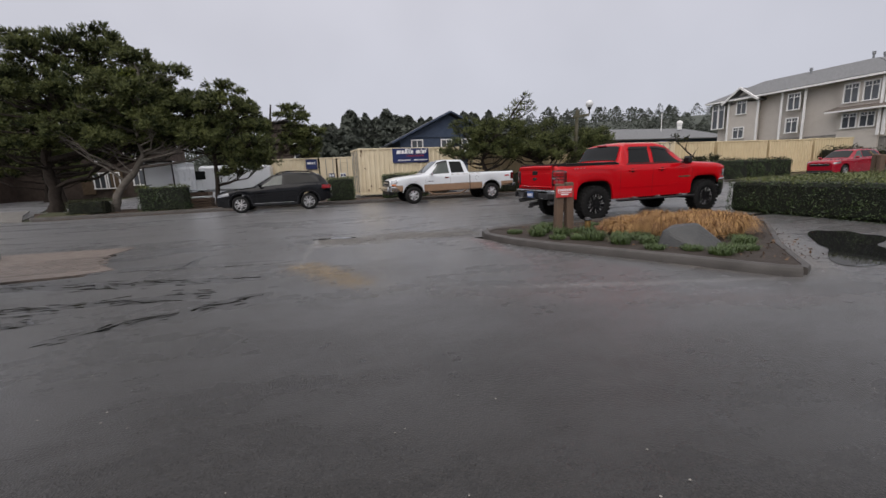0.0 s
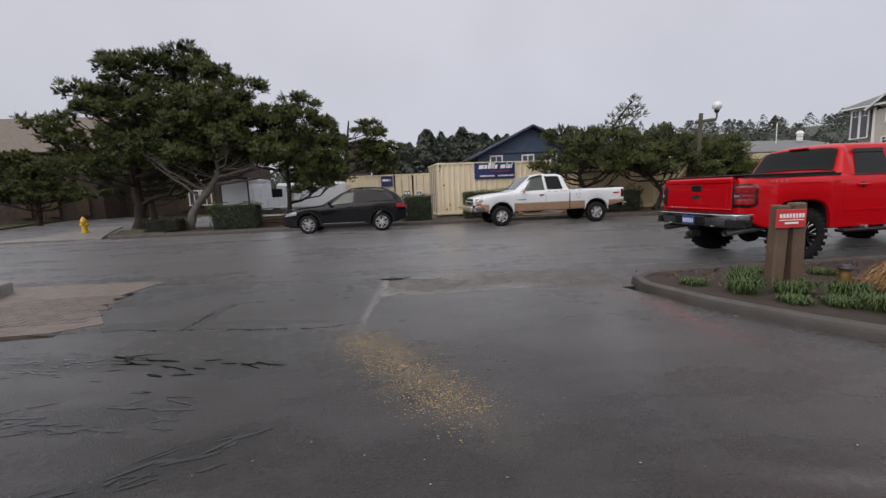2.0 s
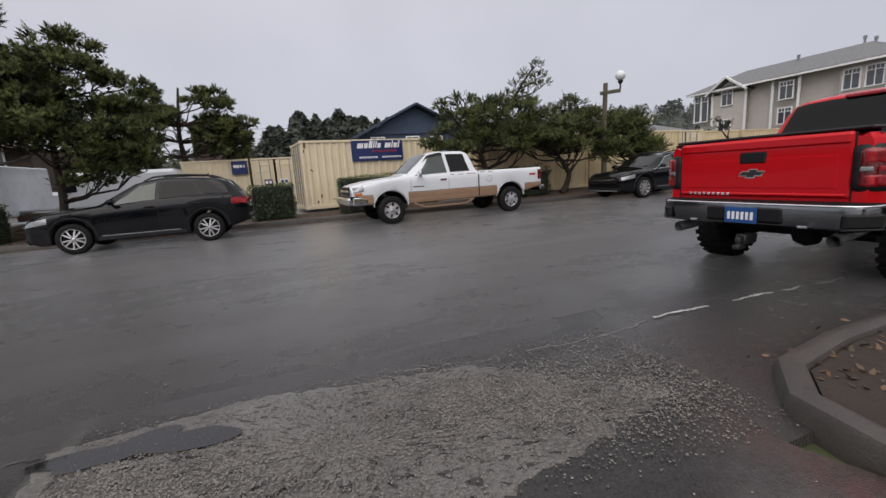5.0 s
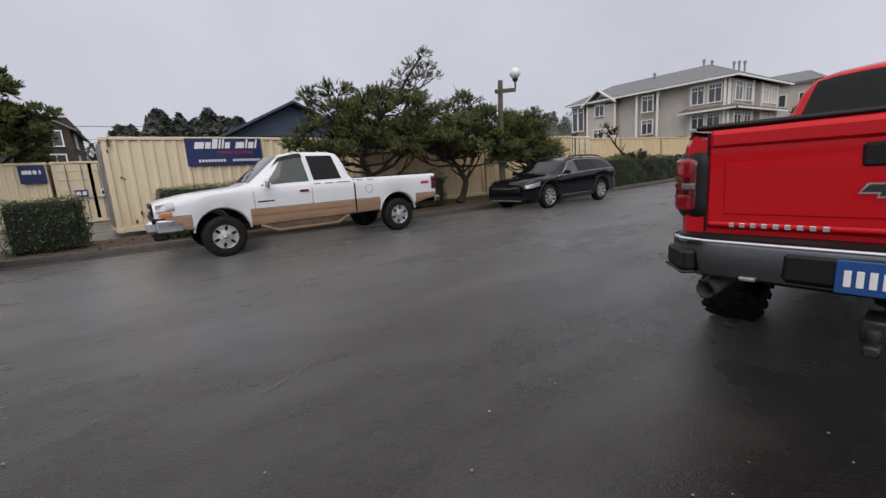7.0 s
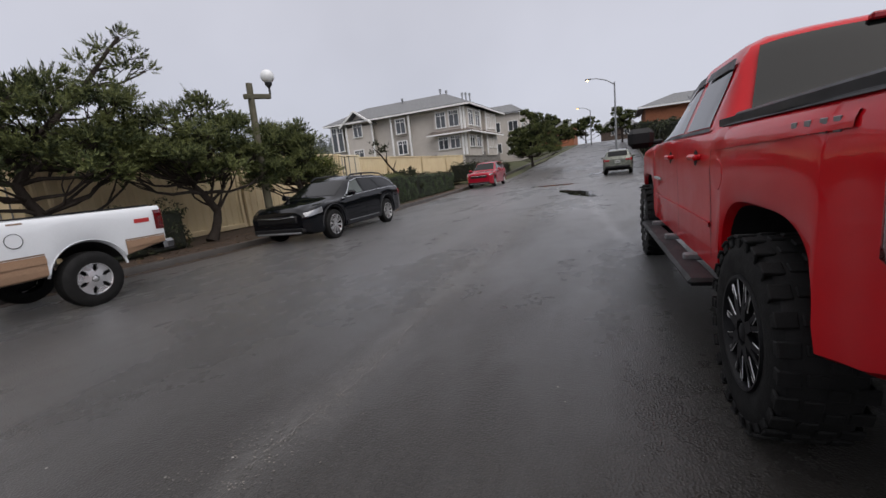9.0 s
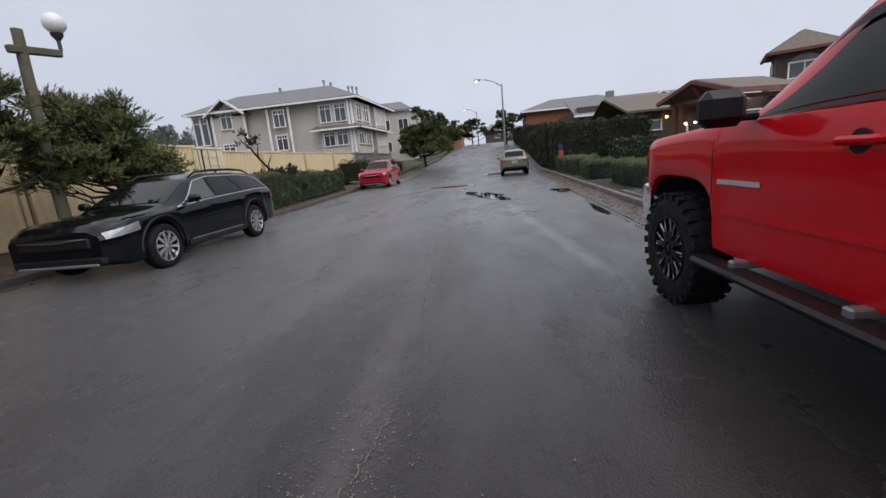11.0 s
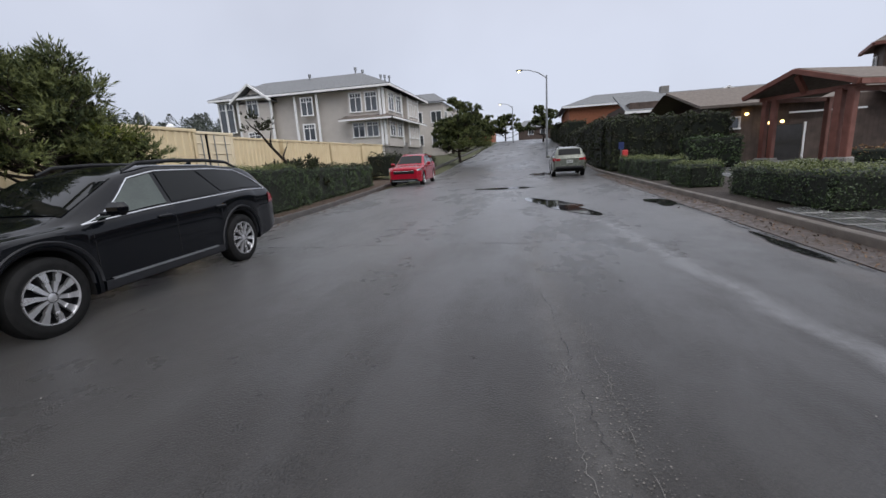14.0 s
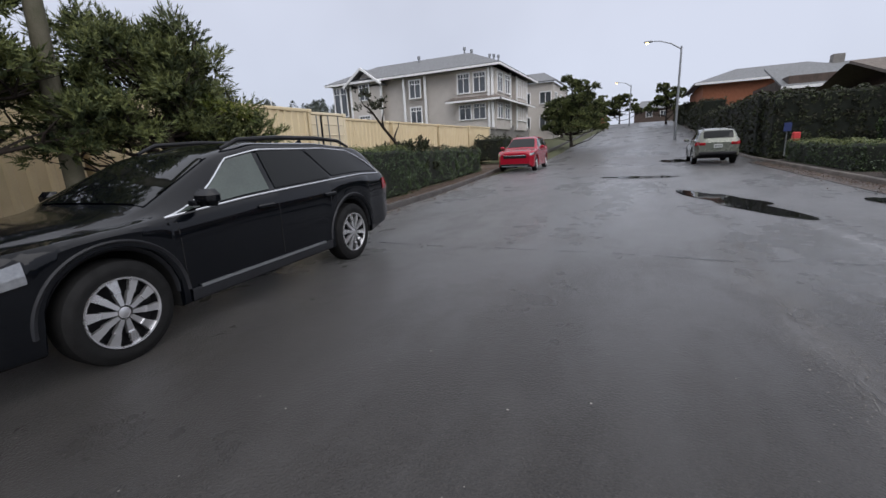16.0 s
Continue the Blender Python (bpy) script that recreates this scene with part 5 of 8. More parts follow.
for x, y, z, sx, sy, sz, ma, nm in ((150, 31, 8.0, 14, 12, 7, BRICK_WALL, "hilltop_house"), (150, 12, 7.0, 14, 10, 5, BROWN_SIDING, "hilltop_house"), (105, -2, 6.6, 12, 12, 5, BROWN_SIDING, "hillside_house")):
    hh = thing(nm, "distant house at the top of the street", "house")
    mb = Mesh()
    mb.box(x, y, z - 1.5, sx, sy, sz + 2)
    part("wall", mb, ma, hh)
    mb = Mesh()
    roof_slab(mb, (x - sx / 2 - 0.8, y + sy / 2 + 0.8, z + sz / 2 - 0.6), (x - sx / 2 - 0.8, y - sy / 2 - 0.8, z + sz / 2 - 0.6), (x, y - sy / 3, z + sz / 2 + 2), (x, y + sy / 3, z + sz / 2 + 2))
    part("roof", mb, SHINGLE, hh)
    for o in (-0.25, 0.1):
        framed_window(hh, Matrix.Translation((x - sx / 2 - 0.02, y + sy * o + 1, z)) @ pose(0, 0, 0, 0, 0, -90), 1.4, 1.3, 2)


# ---- vehicles ----
def lerp(table, x):
    if x <= table[0][0]:
        return table[0][1]
    for (x0, v0), (x1, v1) in zip(table, table[1:]):
        if x <= x1:
            return v0 + (v1 - v0) * (x - x0) / max(1e-6, x1 - x0)
    return table[-1][1]


class Shell:
    """A car body as cross-sections along its length; x runs from the nose (0) to the tail."""

    def __init__(self, L, top, belt, width, top_width, bottom, axles, arch, crown=0.05, arch_z=0.36, step=0.03, soft=0.05, square=2.0, flare=0.0, fold=0.0):
        self.L, self.top, self.belt, self.width, self.tw, self.bottom = L, top, belt, width, top_width, bottom
        self.axles, self.arch, self.crown, self.az, self.soft = axles, arch, crown, arch_z, soft
        self.square, self.flare, self.fold = square, flare, fold
        n = int(L / step) + 1
        xs = {round(L * k / n, 4) for k in range(n + 1)}
        for a in axles:
            xs |= {round(a - arch, 4), round(a - arch + 0.004, 4), round(a + arch, 4), round(a + arch - 0.004, 4)}
        self.xs = sorted(xs)

    def smooth(self, table, x):
        s = self.soft
        return sum(lerp(table, x + d) for d in (-s, -s / 2, 0, s / 2, s)) / 5

    def sec(self, x):
        zb = lerp(self.bottom, x)
        for a in self.axles:
            d = abs(x - a)
            if d < self.arch:
                zb = max(zb, self.az + self.arch * (1 - (d / self.arch) ** self.square) ** (1 / self.square))
        w, bl = self.smooth(self.width, x), self.smooth(self.belt, x)
        zt, wt = self.smooth(self.top, x), self.smooth(self.tw, x)
        zt = max(zt, bl + 0.02)
        ze = max(bl + 0.01, zt - self.crown)
        h = bl - zb
        return zb, w, bl, zt, wt, ze, h

    def ring(self, x):
        zb, w, bl, zt, wt, ze, h = self.sec(x)
        fl = sum(self.flare * max(0.0, 1 - max(0.0, abs(x - a) - self.arch) / 0.16) ** 2 for a in self.axles)
        fo = self.fold
        side = [(w * 0.93 + fl, zb), (w * 0.972 + fl, zb + 0.02), (w * (0.99 - fo * 0.4) + fl, zb + 0.14 * h), (w * (1 - fo) + fl * 0.7, zb + 0.5 * h), (w * 0.998 + fl * 0.2, zb + 0.78 * h), (w * 0.985, zb + 0.92 * h), (w * 0.955, bl)]
        g0 = (w * 0.945, bl + 0.006)
        for u in (0.0, 0.33, 0.66, 1.0):
            side.append((g0[0] + (wt - g0[0]) * u, g0[1] + (ze - g0[1]) * u))
        side += [(wt * 0.95, zt - self.crown * 0.55), (wt * 0.82, zt - self.crown * 0.22), (wt * 0.5, zt - self.crown * 0.05), (0.0, zt)]
        return side

    def side_y(self, x, z):
        r = self.ring(x)
        for (y0, z0), (y1, z1) in zip(r[:8], r[1:9]):
            if z <= z1:
                return y0 + (y1 - y0) * max(0, min(1, (z - z0) / max(1e-5, z1 - z0)))
        return r[7][0]

    def top_z(self, x, y):
        r, y = self.ring(x)[10:], abs(y)
        for (y0, z0), (y1, z1) in zip(r, r[1:]):
            if y >= y1:
                return z0 + (z1 - z0) * (y0 - y) / max(1e-5, y0 - y1)
        return r[-1][1]

    def body(self):
        mb, rows = Mesh(), []
        for x in self.xs:
            r = self.ring(x)
            rows.append([(x, -y, z) for y, z in r] + [(x, y, z) for y, z in r[-2::-1]])
        mb.grid(rows)
        n, k = len(rows[0]), len(rows) - 1
        mb.f.append(tuple(range(n)))
        mb.f.append(tuple(k * n + a for a in range(n - 1, -1, -1)))
        return mb

    def under(self):
        mb, rows = Mesh(), []
        for x in self.xs:
            r = self.ring(x)[0]
            rows.append([(x, y, r[1] + 0.003) for y in (-r[0], -r[0] * 0.5, 0, r[0] * 0.5, r[0])])
        return mb.grid(rows, flip=True)

    def pane(self, s, xl, xr, u0=0.1, u1=0.92, off=0.007, n=10):
        """A side window; xl and xr give the x of its ends at the foot and at the head."""
        mb, rows = Mesh(), []
        for a in range(n + 1):
            row = []
            for b in range(7):
                v = b / 6
                u = u0 + (u1 - u0) * v
                lo, hi = xl[0] + (xl[1] - xl[0]) * v, xr[0] + (xr[1] - xr[0]) * v
                x = lo + (hi - lo) * a / n
                zb, w, bl, zt, wt, ze, h = self.sec(x)
                y = w * 0.945 + (wt - w * 0.945) * u
                row.append((x, s * (y + off), bl + 0.006 + (ze - bl) * u + off * 0.3))
            rows.append(row)
        return mb.grid(rows, flip=(s > 0))

    def skin(self, s, xs, lo, hi, off=0.006, n=6):
        """A patch on the flank between heights lo(x) and hi(x), with turned edges."""
        mb, rows = Mesh(), []
        for x in xs:
            a, b = (lo(x) if callable(lo) else lo), (hi(x) if callable(hi) else hi)
            row = []
            for k in range(n + 1):
                z = a + (b - a) * k / n
                row.append((x, s * (self.side_y(x, z) + off), z))
            row = [(x, row[0][1] - s * (off + 0.01), a)] + row + [(x, row[-1][1] - s * (off + 0.01), b)]
            rows.append(row)
        return mb.grid(rows, flip=(s > 0))

    def lid(self, x0, x1, f=0.9, off=0.008, n=14, f1=None):
        """A patch on the upper surface, such as a windscreen."""
        mb, rows = Mesh(), []
        for a in range(n + 1):
            x = x0 + (x1 - x0) * a / n
            wt = self.sec(x)[4] * (f + ((f1 or f) - f) * a / n)
            back = 1.0 if self.smooth(self.top, x1) < self.smooth(self.top, x0) else -0.6
            rows.append([(x + off * back, wt * (b / 6 - 1), self.top_z(x, wt * (b / 6 - 1)) + off) for b in range(13)])
        return mb.grid(rows)


def span(a, b, n=16):
    return [a + (b - a) * k / n for k in range(n + 1)]


def tyre_mesh(R, wid, rim):
    mb = Mesh()
    h = wid / 2
    mb.lathe([(rim * 0.97, -h * 0.75), (rim, -h * 0.9), (rim + (R - rim) * 0.4, -h), (R - 0.045, -h * 0.93), (R - 0.012, -h * 0.78), (R, -h * 0.5), (R, h * 0.5), (R - 0.012, h * 0.78), (R - 0.045, h * 0.93), (rim + (R - rim) * 0.4, h), (rim, h * 0.9), (rim * 0.97, h * 0.75)], 48, "y")
    return mb


def tread_mesh(R, wid, lugs):
    """Rubber blocks round a chunky off-road tyre."""
    mb, h = Mesh(), wid / 2
    for k in range(lugs):
        a = 2 * math.pi * k / lugs
        for s in (-1, 1):
            m = pose(0, 0, 0, 0, -math.degrees(a + (math.pi / lugs if s > 0 else 0)), 0)
            for r, y, sx, sy, sz in ((R - 0.004, 0.76, 0.016, h * 0.5, 0.06), (R - 0.034, 0.94, 0.04, 0.012, 0.05), (R + 0.001, 0.22, 0.014, h * 0.4, 0.045)):
                c = m @ Vector((r, s * h * y, 0))
                mb.box(c.x, c.y, c.z, sx, sy, sz, 0.004, m)
    return mb


def wheel(parent, x, y, R, wid, rim, style, s, lugs=0, lift=0.0):
    """A wheel whose face looks along s * y: tyre, rim, spokes, hub."""
    tm = part("wheel", tyre_mesh(R, wid, rim), RUBBER, parent, "black tyre on its wheel", smooth=35)
    tm.matrix_local = pose(x, y, R + lift)
    if lugs:
        part("tread", tread_mesh(R, wid, lugs), RUBBER, tm, "chunky tread blocks", kind="stuff")
    f = s * wid * 0.5
    dish = Mesh()
    dish.lathe([(rim * 0.99, f * 0.8), (rim * 0.965, f * 0.95), (rim * 0.93, f * 0.85), (rim * 0.9, f * 0.35), (rim * 0.5, f * 0.2), (0.001, f * 0.2)], 40, "y")
    back = ALLOY_DARK if style != "six" else BLACKPLASTIC
    part("rim_barrel", dish, back, tm, smooth=40)
    lip = Mesh()
    lip.lathe([(rim * 1.0, f * 0.86), (rim * 0.985, f * 0.98), (rim * 0.94, f * 0.97), (rim * 0.925, f * 0.86)], 40, "y")
    part("rim_lip", lip, ALLOY_DARK if style == "fang" else ALLOY, tm, smooth=40)
    n = {"six": 6, "ten": 10, "five": 5, "fang": 8}[style]
    for k in range(n):
        a = 360 * k / n + 11
        sp = Mesh()
        m = pose(0, 0, 0, 0, a, 0)
        o = f * 0.84

        def blade(r0, r1, w0, w1, t0=0.0, t1=0.0, th=0.03):
            vs = []
            for r, w, t in ((r0, w0, t0), (r1, w1, t1)):
                for dz in (-w, w):
                    for dy in (-th, 0.0):
                        vs.append(m @ Vector((r, o + s * (dy + (0.012 if r < rim * 0.6 else 0.0)), dz + t)))
            sp.put(vs, [(1, 3, 7, 5), (0, 4, 6, 2), (0, 1, 5, 4), (2, 6, 7, 3), (4, 5, 7, 6), (0, 2, 3, 1)])

        if style == "six":
            blade(rim * 0.2, rim * 0.62, 0.050, 0.040)
            blade(rim * 0.60, rim * 0.95, 0.040, 0.098)
        elif style == "ten":
            blade(rim * 0.2, rim * 0.6, 0.013, 0.022)
            blade(rim * 0.58, rim * 0.95, 0.019, 0.037 if k % 2 else 0.030, 0, 0.008)
        elif style == "five":
            blade(rim * 0.2, rim * 0.95, 0.016, 0.015, 0.01, 0.055)
            blade(rim * 0.2, rim * 0.95, 0.016, 0.015, -0.01, -0.055)
        else:
            blade(rim * 0.22, rim * 0.50, 0.030, 0.022)
            blade(rim * 0.46, rim * 0.95, 0.012, 0.010, 0.012, 0.040)
            blade(rim * 0.46, rim * 0.95, 0.012, 0.010, -0.012, -0.040)
        spoke = part("spoke", sp, ALLOY_DARK if style == "fang" else ALLOY, tm)
        if style == "fang":
            e = Mesh()
            for line in (((0.40, 0.020), (0.82, 0.046), (0.95, 0.040)), ((0.36, -0.018), (0.82, -0.044), (0.93, -0.052)), ((0.52, 0.004), (0.90, 0.027))):
                e.tube([m @ Vector((rim * r, o + s * 0.003, t)) for r, t in line], 0.0026, 5)
            part("milled_edge", e, MILLED, spoke)
    cap = Mesh()
    cap.lathe([(rim * 0.17, f * 0.7), (rim * 0.16, f * 0.88), (rim * 0.11, f * 0.92), (0.001, f * 0.93)], 20, "y")
    part("hub_cap", cap, ALLOY_DARK if style == "fang" else ALLOY, tm, smooth=40)
    return tm


def mirrors(root, x, y, z, material, size=(0.13, 0.22, 0.16)):
    for s in (-1, 1):
        box_part("mirror", root, (x, s * (y + size[1] / 2), z), size, material, 0.045)


def seam(shell, root, x, z0, z1, lean=0.0):
    for s in (-1, 1):
        part("door_seam", shell.skin(s, [x - 0.004, x + 0.004], z0, z1, 0.002, 8), UNDER, root)


# --- lifted red crew-cab pickup
RT = pose(10.67, 9.70, -0.04, 0, 0, 183.8) @ Matrix.Diagonal((1, 0.95, 1, 1))
red_truck = thing("red_pickup_truck", "lifted bright red crew-cab pickup with black wheels, parked on the shoulder", "pickup truck", RT)
sh = Shell(5.80,
    top=[(0, 1.22), (0.05, 1.31), (0.16, 1.365), (0.5, 1.405), (1.5, 1.455), (1.62, 1.47), (2.28, 1.92), (2.6, 1.98), (3.5, 1.98), (3.72, 1.93), (3.94, 1.50), (4.0, 1.475), (5.80, 1.465)],
    belt=[(0, 1.16), (0.1, 1.25), (0.5, 1.335), (1.5, 1.395), (2.0, 1.395), (3.9, 1.40), (4.0, 1.42), (5.80, 1.43)],
    width=[(0, 0.60), (0.05, 0.70), (0.15, 0.81), (0.28, 0.90), (0.45, 0.965), (0.65, 0.995), (3.0, 0.995), (5.46, 1.0), (5.62, 0.992), (5.71, 0.972), (5.765, 0.94), (5.80, 0.895)],
    top_width=[(0, 0.54), (0.15, 0.73), (0.30, 0.80), (1.5, 0.86), (2.28, 0.71), (3.6, 0.71), (3.94, 0.90), (4.02, 0.93), (5.6, 0.925), (5.80, 0.86)],
    bottom=[(0, 0.93), (0.50, 0.92), (0.62, 0.70), (1.7, 0.57), (3.95, 0.56), (5.1, 0.58), (5.45, 0.66), (5.80, 0.80)],
    axles=(1.05, 4.70), arch=0.54, arch_z=0.50, crown=0.10, square=3.6, flare=0.022, fold=0.012, soft=0.04)
part("body", sh.body(), RED, red_truck, "glossy bright red paint", smooth=32)
part("underbody", sh.under(), UNDER, red_truck)
for s in (-1, 1):
    part("window", sh.pane(s, (1.90, 2.34), (2.84, 2.80), 0.08, 0.86), GLASS_DARK, red_truck, "dark tinted side window", smooth=40)
    part("window", sh.pane(s, (2.96, 2.92), (3.66, 3.52), 0.08, 0.86), GLASS_DARK, red_truck, "dark tinted side window", smooth=40)
    part("window_visor", sh.pane(s, (2.12, 2.30), (2.85, 2.82), 0.80, 0.93, 0.020), BLACKPLASTIC, red_truck)
    part("window_visor", sh.pane(s, (2.93, 2.92), (3.57, 3.53), 0.80, 0.93, 0.020), BLACKPLASTIC, red_truck)
    part("belt_trim", sh.pane(s, (1.84, 1.84), (3.72, 3.72), 0.01, 0.06, 0.010), BLACKPLASTIC, red_truck)
    for x in (2.62, 3.58):
        hb = Mesh()
        hb.box(x, s * (sh.side_y(x, 1.26) + 0.032), 1.262, 0.22, 0.032, 0.04, 0.014)
        hb.box(x + 0.09, s * (sh.side_y(x, 1.26) + 0.012), 1.262, 0.035, 0.04, 0.035, 0.01)
        rc = Mesh()
        rc.lathe([(0.055, 0.0), (0.05, s * 0.004), (0.001, s * 0.004)], 20, "y", (x - 0.02, s * (sh.side_y(x, 1.255) + 0.001), 1.255))
        part("handle_recess", rc, UNDER, red_truck)
        part("door_handle", hb, RED, red_truck, smooth=30)
    part("headlight", sh.skin(s, span(0.03, 0.40, 12), lambda x: 0.99 + 0.08 * x, lambda x: 1.15 + 0.12 * x, 0.010), LAMP_CLEAR, red_truck, "clear headlight lens", smooth=40)
    def corner(z0, z1, a0, a1, off, round_=0.03, n=14):
        """A piece that wraps the rear corner between two stations of its plan curve."""
        plan = [(5.40, 1.004), (5.50, 1.004), (5.62, 0.998), (5.71, 0.979), (5.768, 0.945), (5.800, 0.90), (5.814, 0.85), (5.817, 0.79), (5.817, 0.735)]
        mb, rows = Mesh(), []
        for k in range(n + 1):
            q = (a0 + (a1 - a0) * k / n) * (len(plan) - 1)
            i = min(int(q), len(plan) - 2)
            p0, p1 = Vector(plan[i]), Vector(plan[i + 1])
            p, d = p0.lerp(p1, q - i), (p1 - p0).normalized()
            nx, ny = -d.y, d.x
            nx, ny = (nx, ny) if nx > 0 or ny > 0 else (-nx, -ny)
            edge = min(k, n - k) / n * 6
            cut = round_ * (1 - min(1, edge)) ** 2
            row = []
            for j in range(11):
                z = z0 + cut + (z1 - z0 - 2 * cut) * j / 10
                o = off * min(1.0, min(k, n - k) / 1.5, min(j, 10 - j) / 1.5 + 0.15) - (0.012 if k in (0, n) or j in (0, 10) else 0)
                row.append((p.x + nx * o, s * (p.y + ny * o), z))
            rows.append(row)
        return mb.grid(rows, flip=(s < 0))
    part("lamp_surround", corner(0.972, 1.346, 0.20, 0.91, 0.016, 0.03), BLACKPLASTIC, red_truck, "black tail lamp surround", smooth=50)
    tl_ = part("tail_light", corner(0.984, 1.336, 0.15, 0.82, 0.026, 0.03), LAMP_DEEP, red_truck, "red tail lamp in a dark bezel", smooth=50)
    for za, zb_, b0, b1 in ((1.185, 1.318, 0.20, 0.79), (1.002, 1.118, 0.20, 0.79), (1.126, 1.178, 0.22, 0.55)):
        part("lens", corner(za, zb_, b0, b1, 0.029, 0.02), LAMP_RED, tl_, "brighter red lens", smooth=50)
    part("reversing_lens", corner(1.128, 1.176, 0.58, 0.78, 0.030, 0.006), STEEL, tl_, "clear reversing lens", smooth=50)
    part("badge", sh.skin(s, span(1.62, 2.02, 3), 1.03, 1.06, 0.006), CHROME, red_truck)
    part("body_crease", sh.skin(s, span(1.66, 3.9, 12), 0.84, 0.87, 0.010, 4), RED, red_truck, smooth=60)
    part("shoulder_crease", sh.skin(s, span(4.02, 5.38, 16), lambda x: 1.30 + 0.03 * (x - 4.0), lambda x: 1.345 + 0.03 * (x - 4.0), 0.008, 4), RED, red_truck, smooth=60)
    rb = Mesh()
    rb.box(2.80, s * 1.05, 0.53, 2.5, 0.17, 0.05, 0.02)
    st = part("running_board", rb, BLACKPLASTIC, red_truck, "black running board", smooth=30)
    for x in (1.9, 2.7, 3.5):
        br = Mesh()
        br.box(x, s * 0.96, 0.57, 0.06, 0.2, 0.05, 0.01)
        part("bracket", br, STEEL, st)
    part("bed_rail_cap", sh.skin(s, span(3.97, 5.74, 8), 1.425, 1.465, 0.014), BLACKPLASTIC, red_truck, "black bed rail cap")
    for x, z in ((5.29, 1.355), (5.22, 1.355), (5.13, 1.355), (5.04, 1.355)):
        box_part("decal_bar", red_truck, (x, s * (sh.side_y(x, z) + 0.004), z), (0.04, 0.006, 0.045), STEEL, 0.002)
for x in (1.56, 3.93):
    seam(sh, red_truck, x, 0.66, 1.38)
seam(sh, red_truck, 2.90, 0.66, 1.38)
for s in (-1, 1):
    part("window_pillar", sh.pane(s, (2.86, 2.80), (2.96, 2.90), 0.0, 0.97, 0.004), RED, red_truck)
part("windscreen", sh.lid(1.68, 2.28, 0.93), GLASS_DARK, red_truck, smooth=40)
part("rear_window", sh.lid(3.735, 3.93, 0.88, 0.014), GLASS_DARK, red_truck, "dark rear window", smooth=40)
box_part("tonneau_cover", red_truck, (4.87, 0, 1.480), (1.80, 1.76, 0.03), BLACKPLASTIC, 0.012, "black folding bed cover")
box_part("brake_lamp", red_truck, (3.76, 0, 1.915), (0.05, 0.36, 0.04), LAMP_RED, 0.01)
for x in (-0.09, 0.09):
    box_part("cab_lamp", red_truck, (2.55, x * 4, 1.965), (0.1, 0.06, 0.02), LAMP_AMBER, 0.008)
tg = Mesh()
tg.box(5.803, 0, 1.185, 0.035, 1.56, 0.545, 0.014)
tailgate = part("tailgate", tg, RED, red_truck, "red pressed tailgate", smooth=30)
box_part("tailgate_lip", tailgate, (5.812, 0, 1.405), (0.05, 1.555, 0.10), RED, 0.022, "rolled upper lip")
box_part("pressed_panel", tailgate, (5.806, 0, 1.135), (0.04, 1.40, 0.30), RED, 0.016)
box_part("tailgate_foot", tailgate, (5.808, 0, 0.937), (0.045, 1.555, 0.05), RED, 0.02)
for s in (-1, 1):
    box_part("tailgate_gap", red_truck, (5.797, s * 0.789, 1.17), (0.02, 0.012, 0.56), UNDER, 0.002)
box_part("tailgate_handle", tailgate, (5.822, 0, 1.285), (0.03, 0.25, 0.11), BLACKPLASTIC, 0.015)
em, er = Mesh(), Mesh()
for mbx, gx_, x_, in ((em, 0.0, 5.834), (er, 0.009, 5.830)):
    a_, c_, h_, g_ = 0.115 + gx_, 0.034 + gx_, 0.019 + gx_, 0.036 + gx_
    q_ = [(-a_, -h_ * 0.9), (-c_ - 0.01, -h_ * 0.9), (-c_ - 0.016, -g_), (c_ - 0.016, -g_), (c_ - 0.01, -h_ * 0.9), (a_ - 0.03, -h_ * 0.9), (a_, h_ * 0.9), (c_ + 0.01, h_ * 0.9), (c_ + 0.016, g_), (-c_ + 0.016, g_), (-c_ + 0.01, h_ * 0.9), (-a_ + 0.03, h_ * 0.9)]
    n_ = len(q_)
    mbx.put([(x_ - 0.02, y_, 1.135 + z_) for y_, z_ in q_] + [(x_, y_, 1.135 + z_) for y_, z_ in q_], [tuple(range(n_, 2 * n_))] + [(k, (k + 1) % n_, n_ + (k + 1) % n_, n_ + k) for k in range(n_)])
part("emblem", em, IRON, tailgate, "black emblem with chrome edge")
part("emblem_rim", er, CHROME, tailgate)
for k in range(9):
    box_part("badge_bar", tailgate, (5.828, -0.64 + k * 0.052, 0.937), (0.006, 0.030, 0.026), CHROME, 0.003)
def swept(plan, prof, sides=(-1, 1)):
    """A bar of constant section along a plan curve, mirrored to both sides; prof gives (inward, height)."""
    pts = [Vector((x, -y)) for x, y in plan] + [Vector((x, y)) for x, y in plan[-2::-1]]
    mb, rows = Mesh(), []
    for k, p in enumerate(pts):
        d = (pts[min(k + 1, len(pts) - 1)] - pts[max(k - 1, 0)]).normalized()
        nrm = Vector((-d.y, d.x)) if Vector((-d.y, d.x)).dot(p - Vector((4.5, 0))) < 0 else Vector((d.y, -d.x))
        rows.append([(p.x + nrm.x * o, p.y + nrm.y * o, z) for o, z in prof])
    return mb.grid(rows, flip=True)


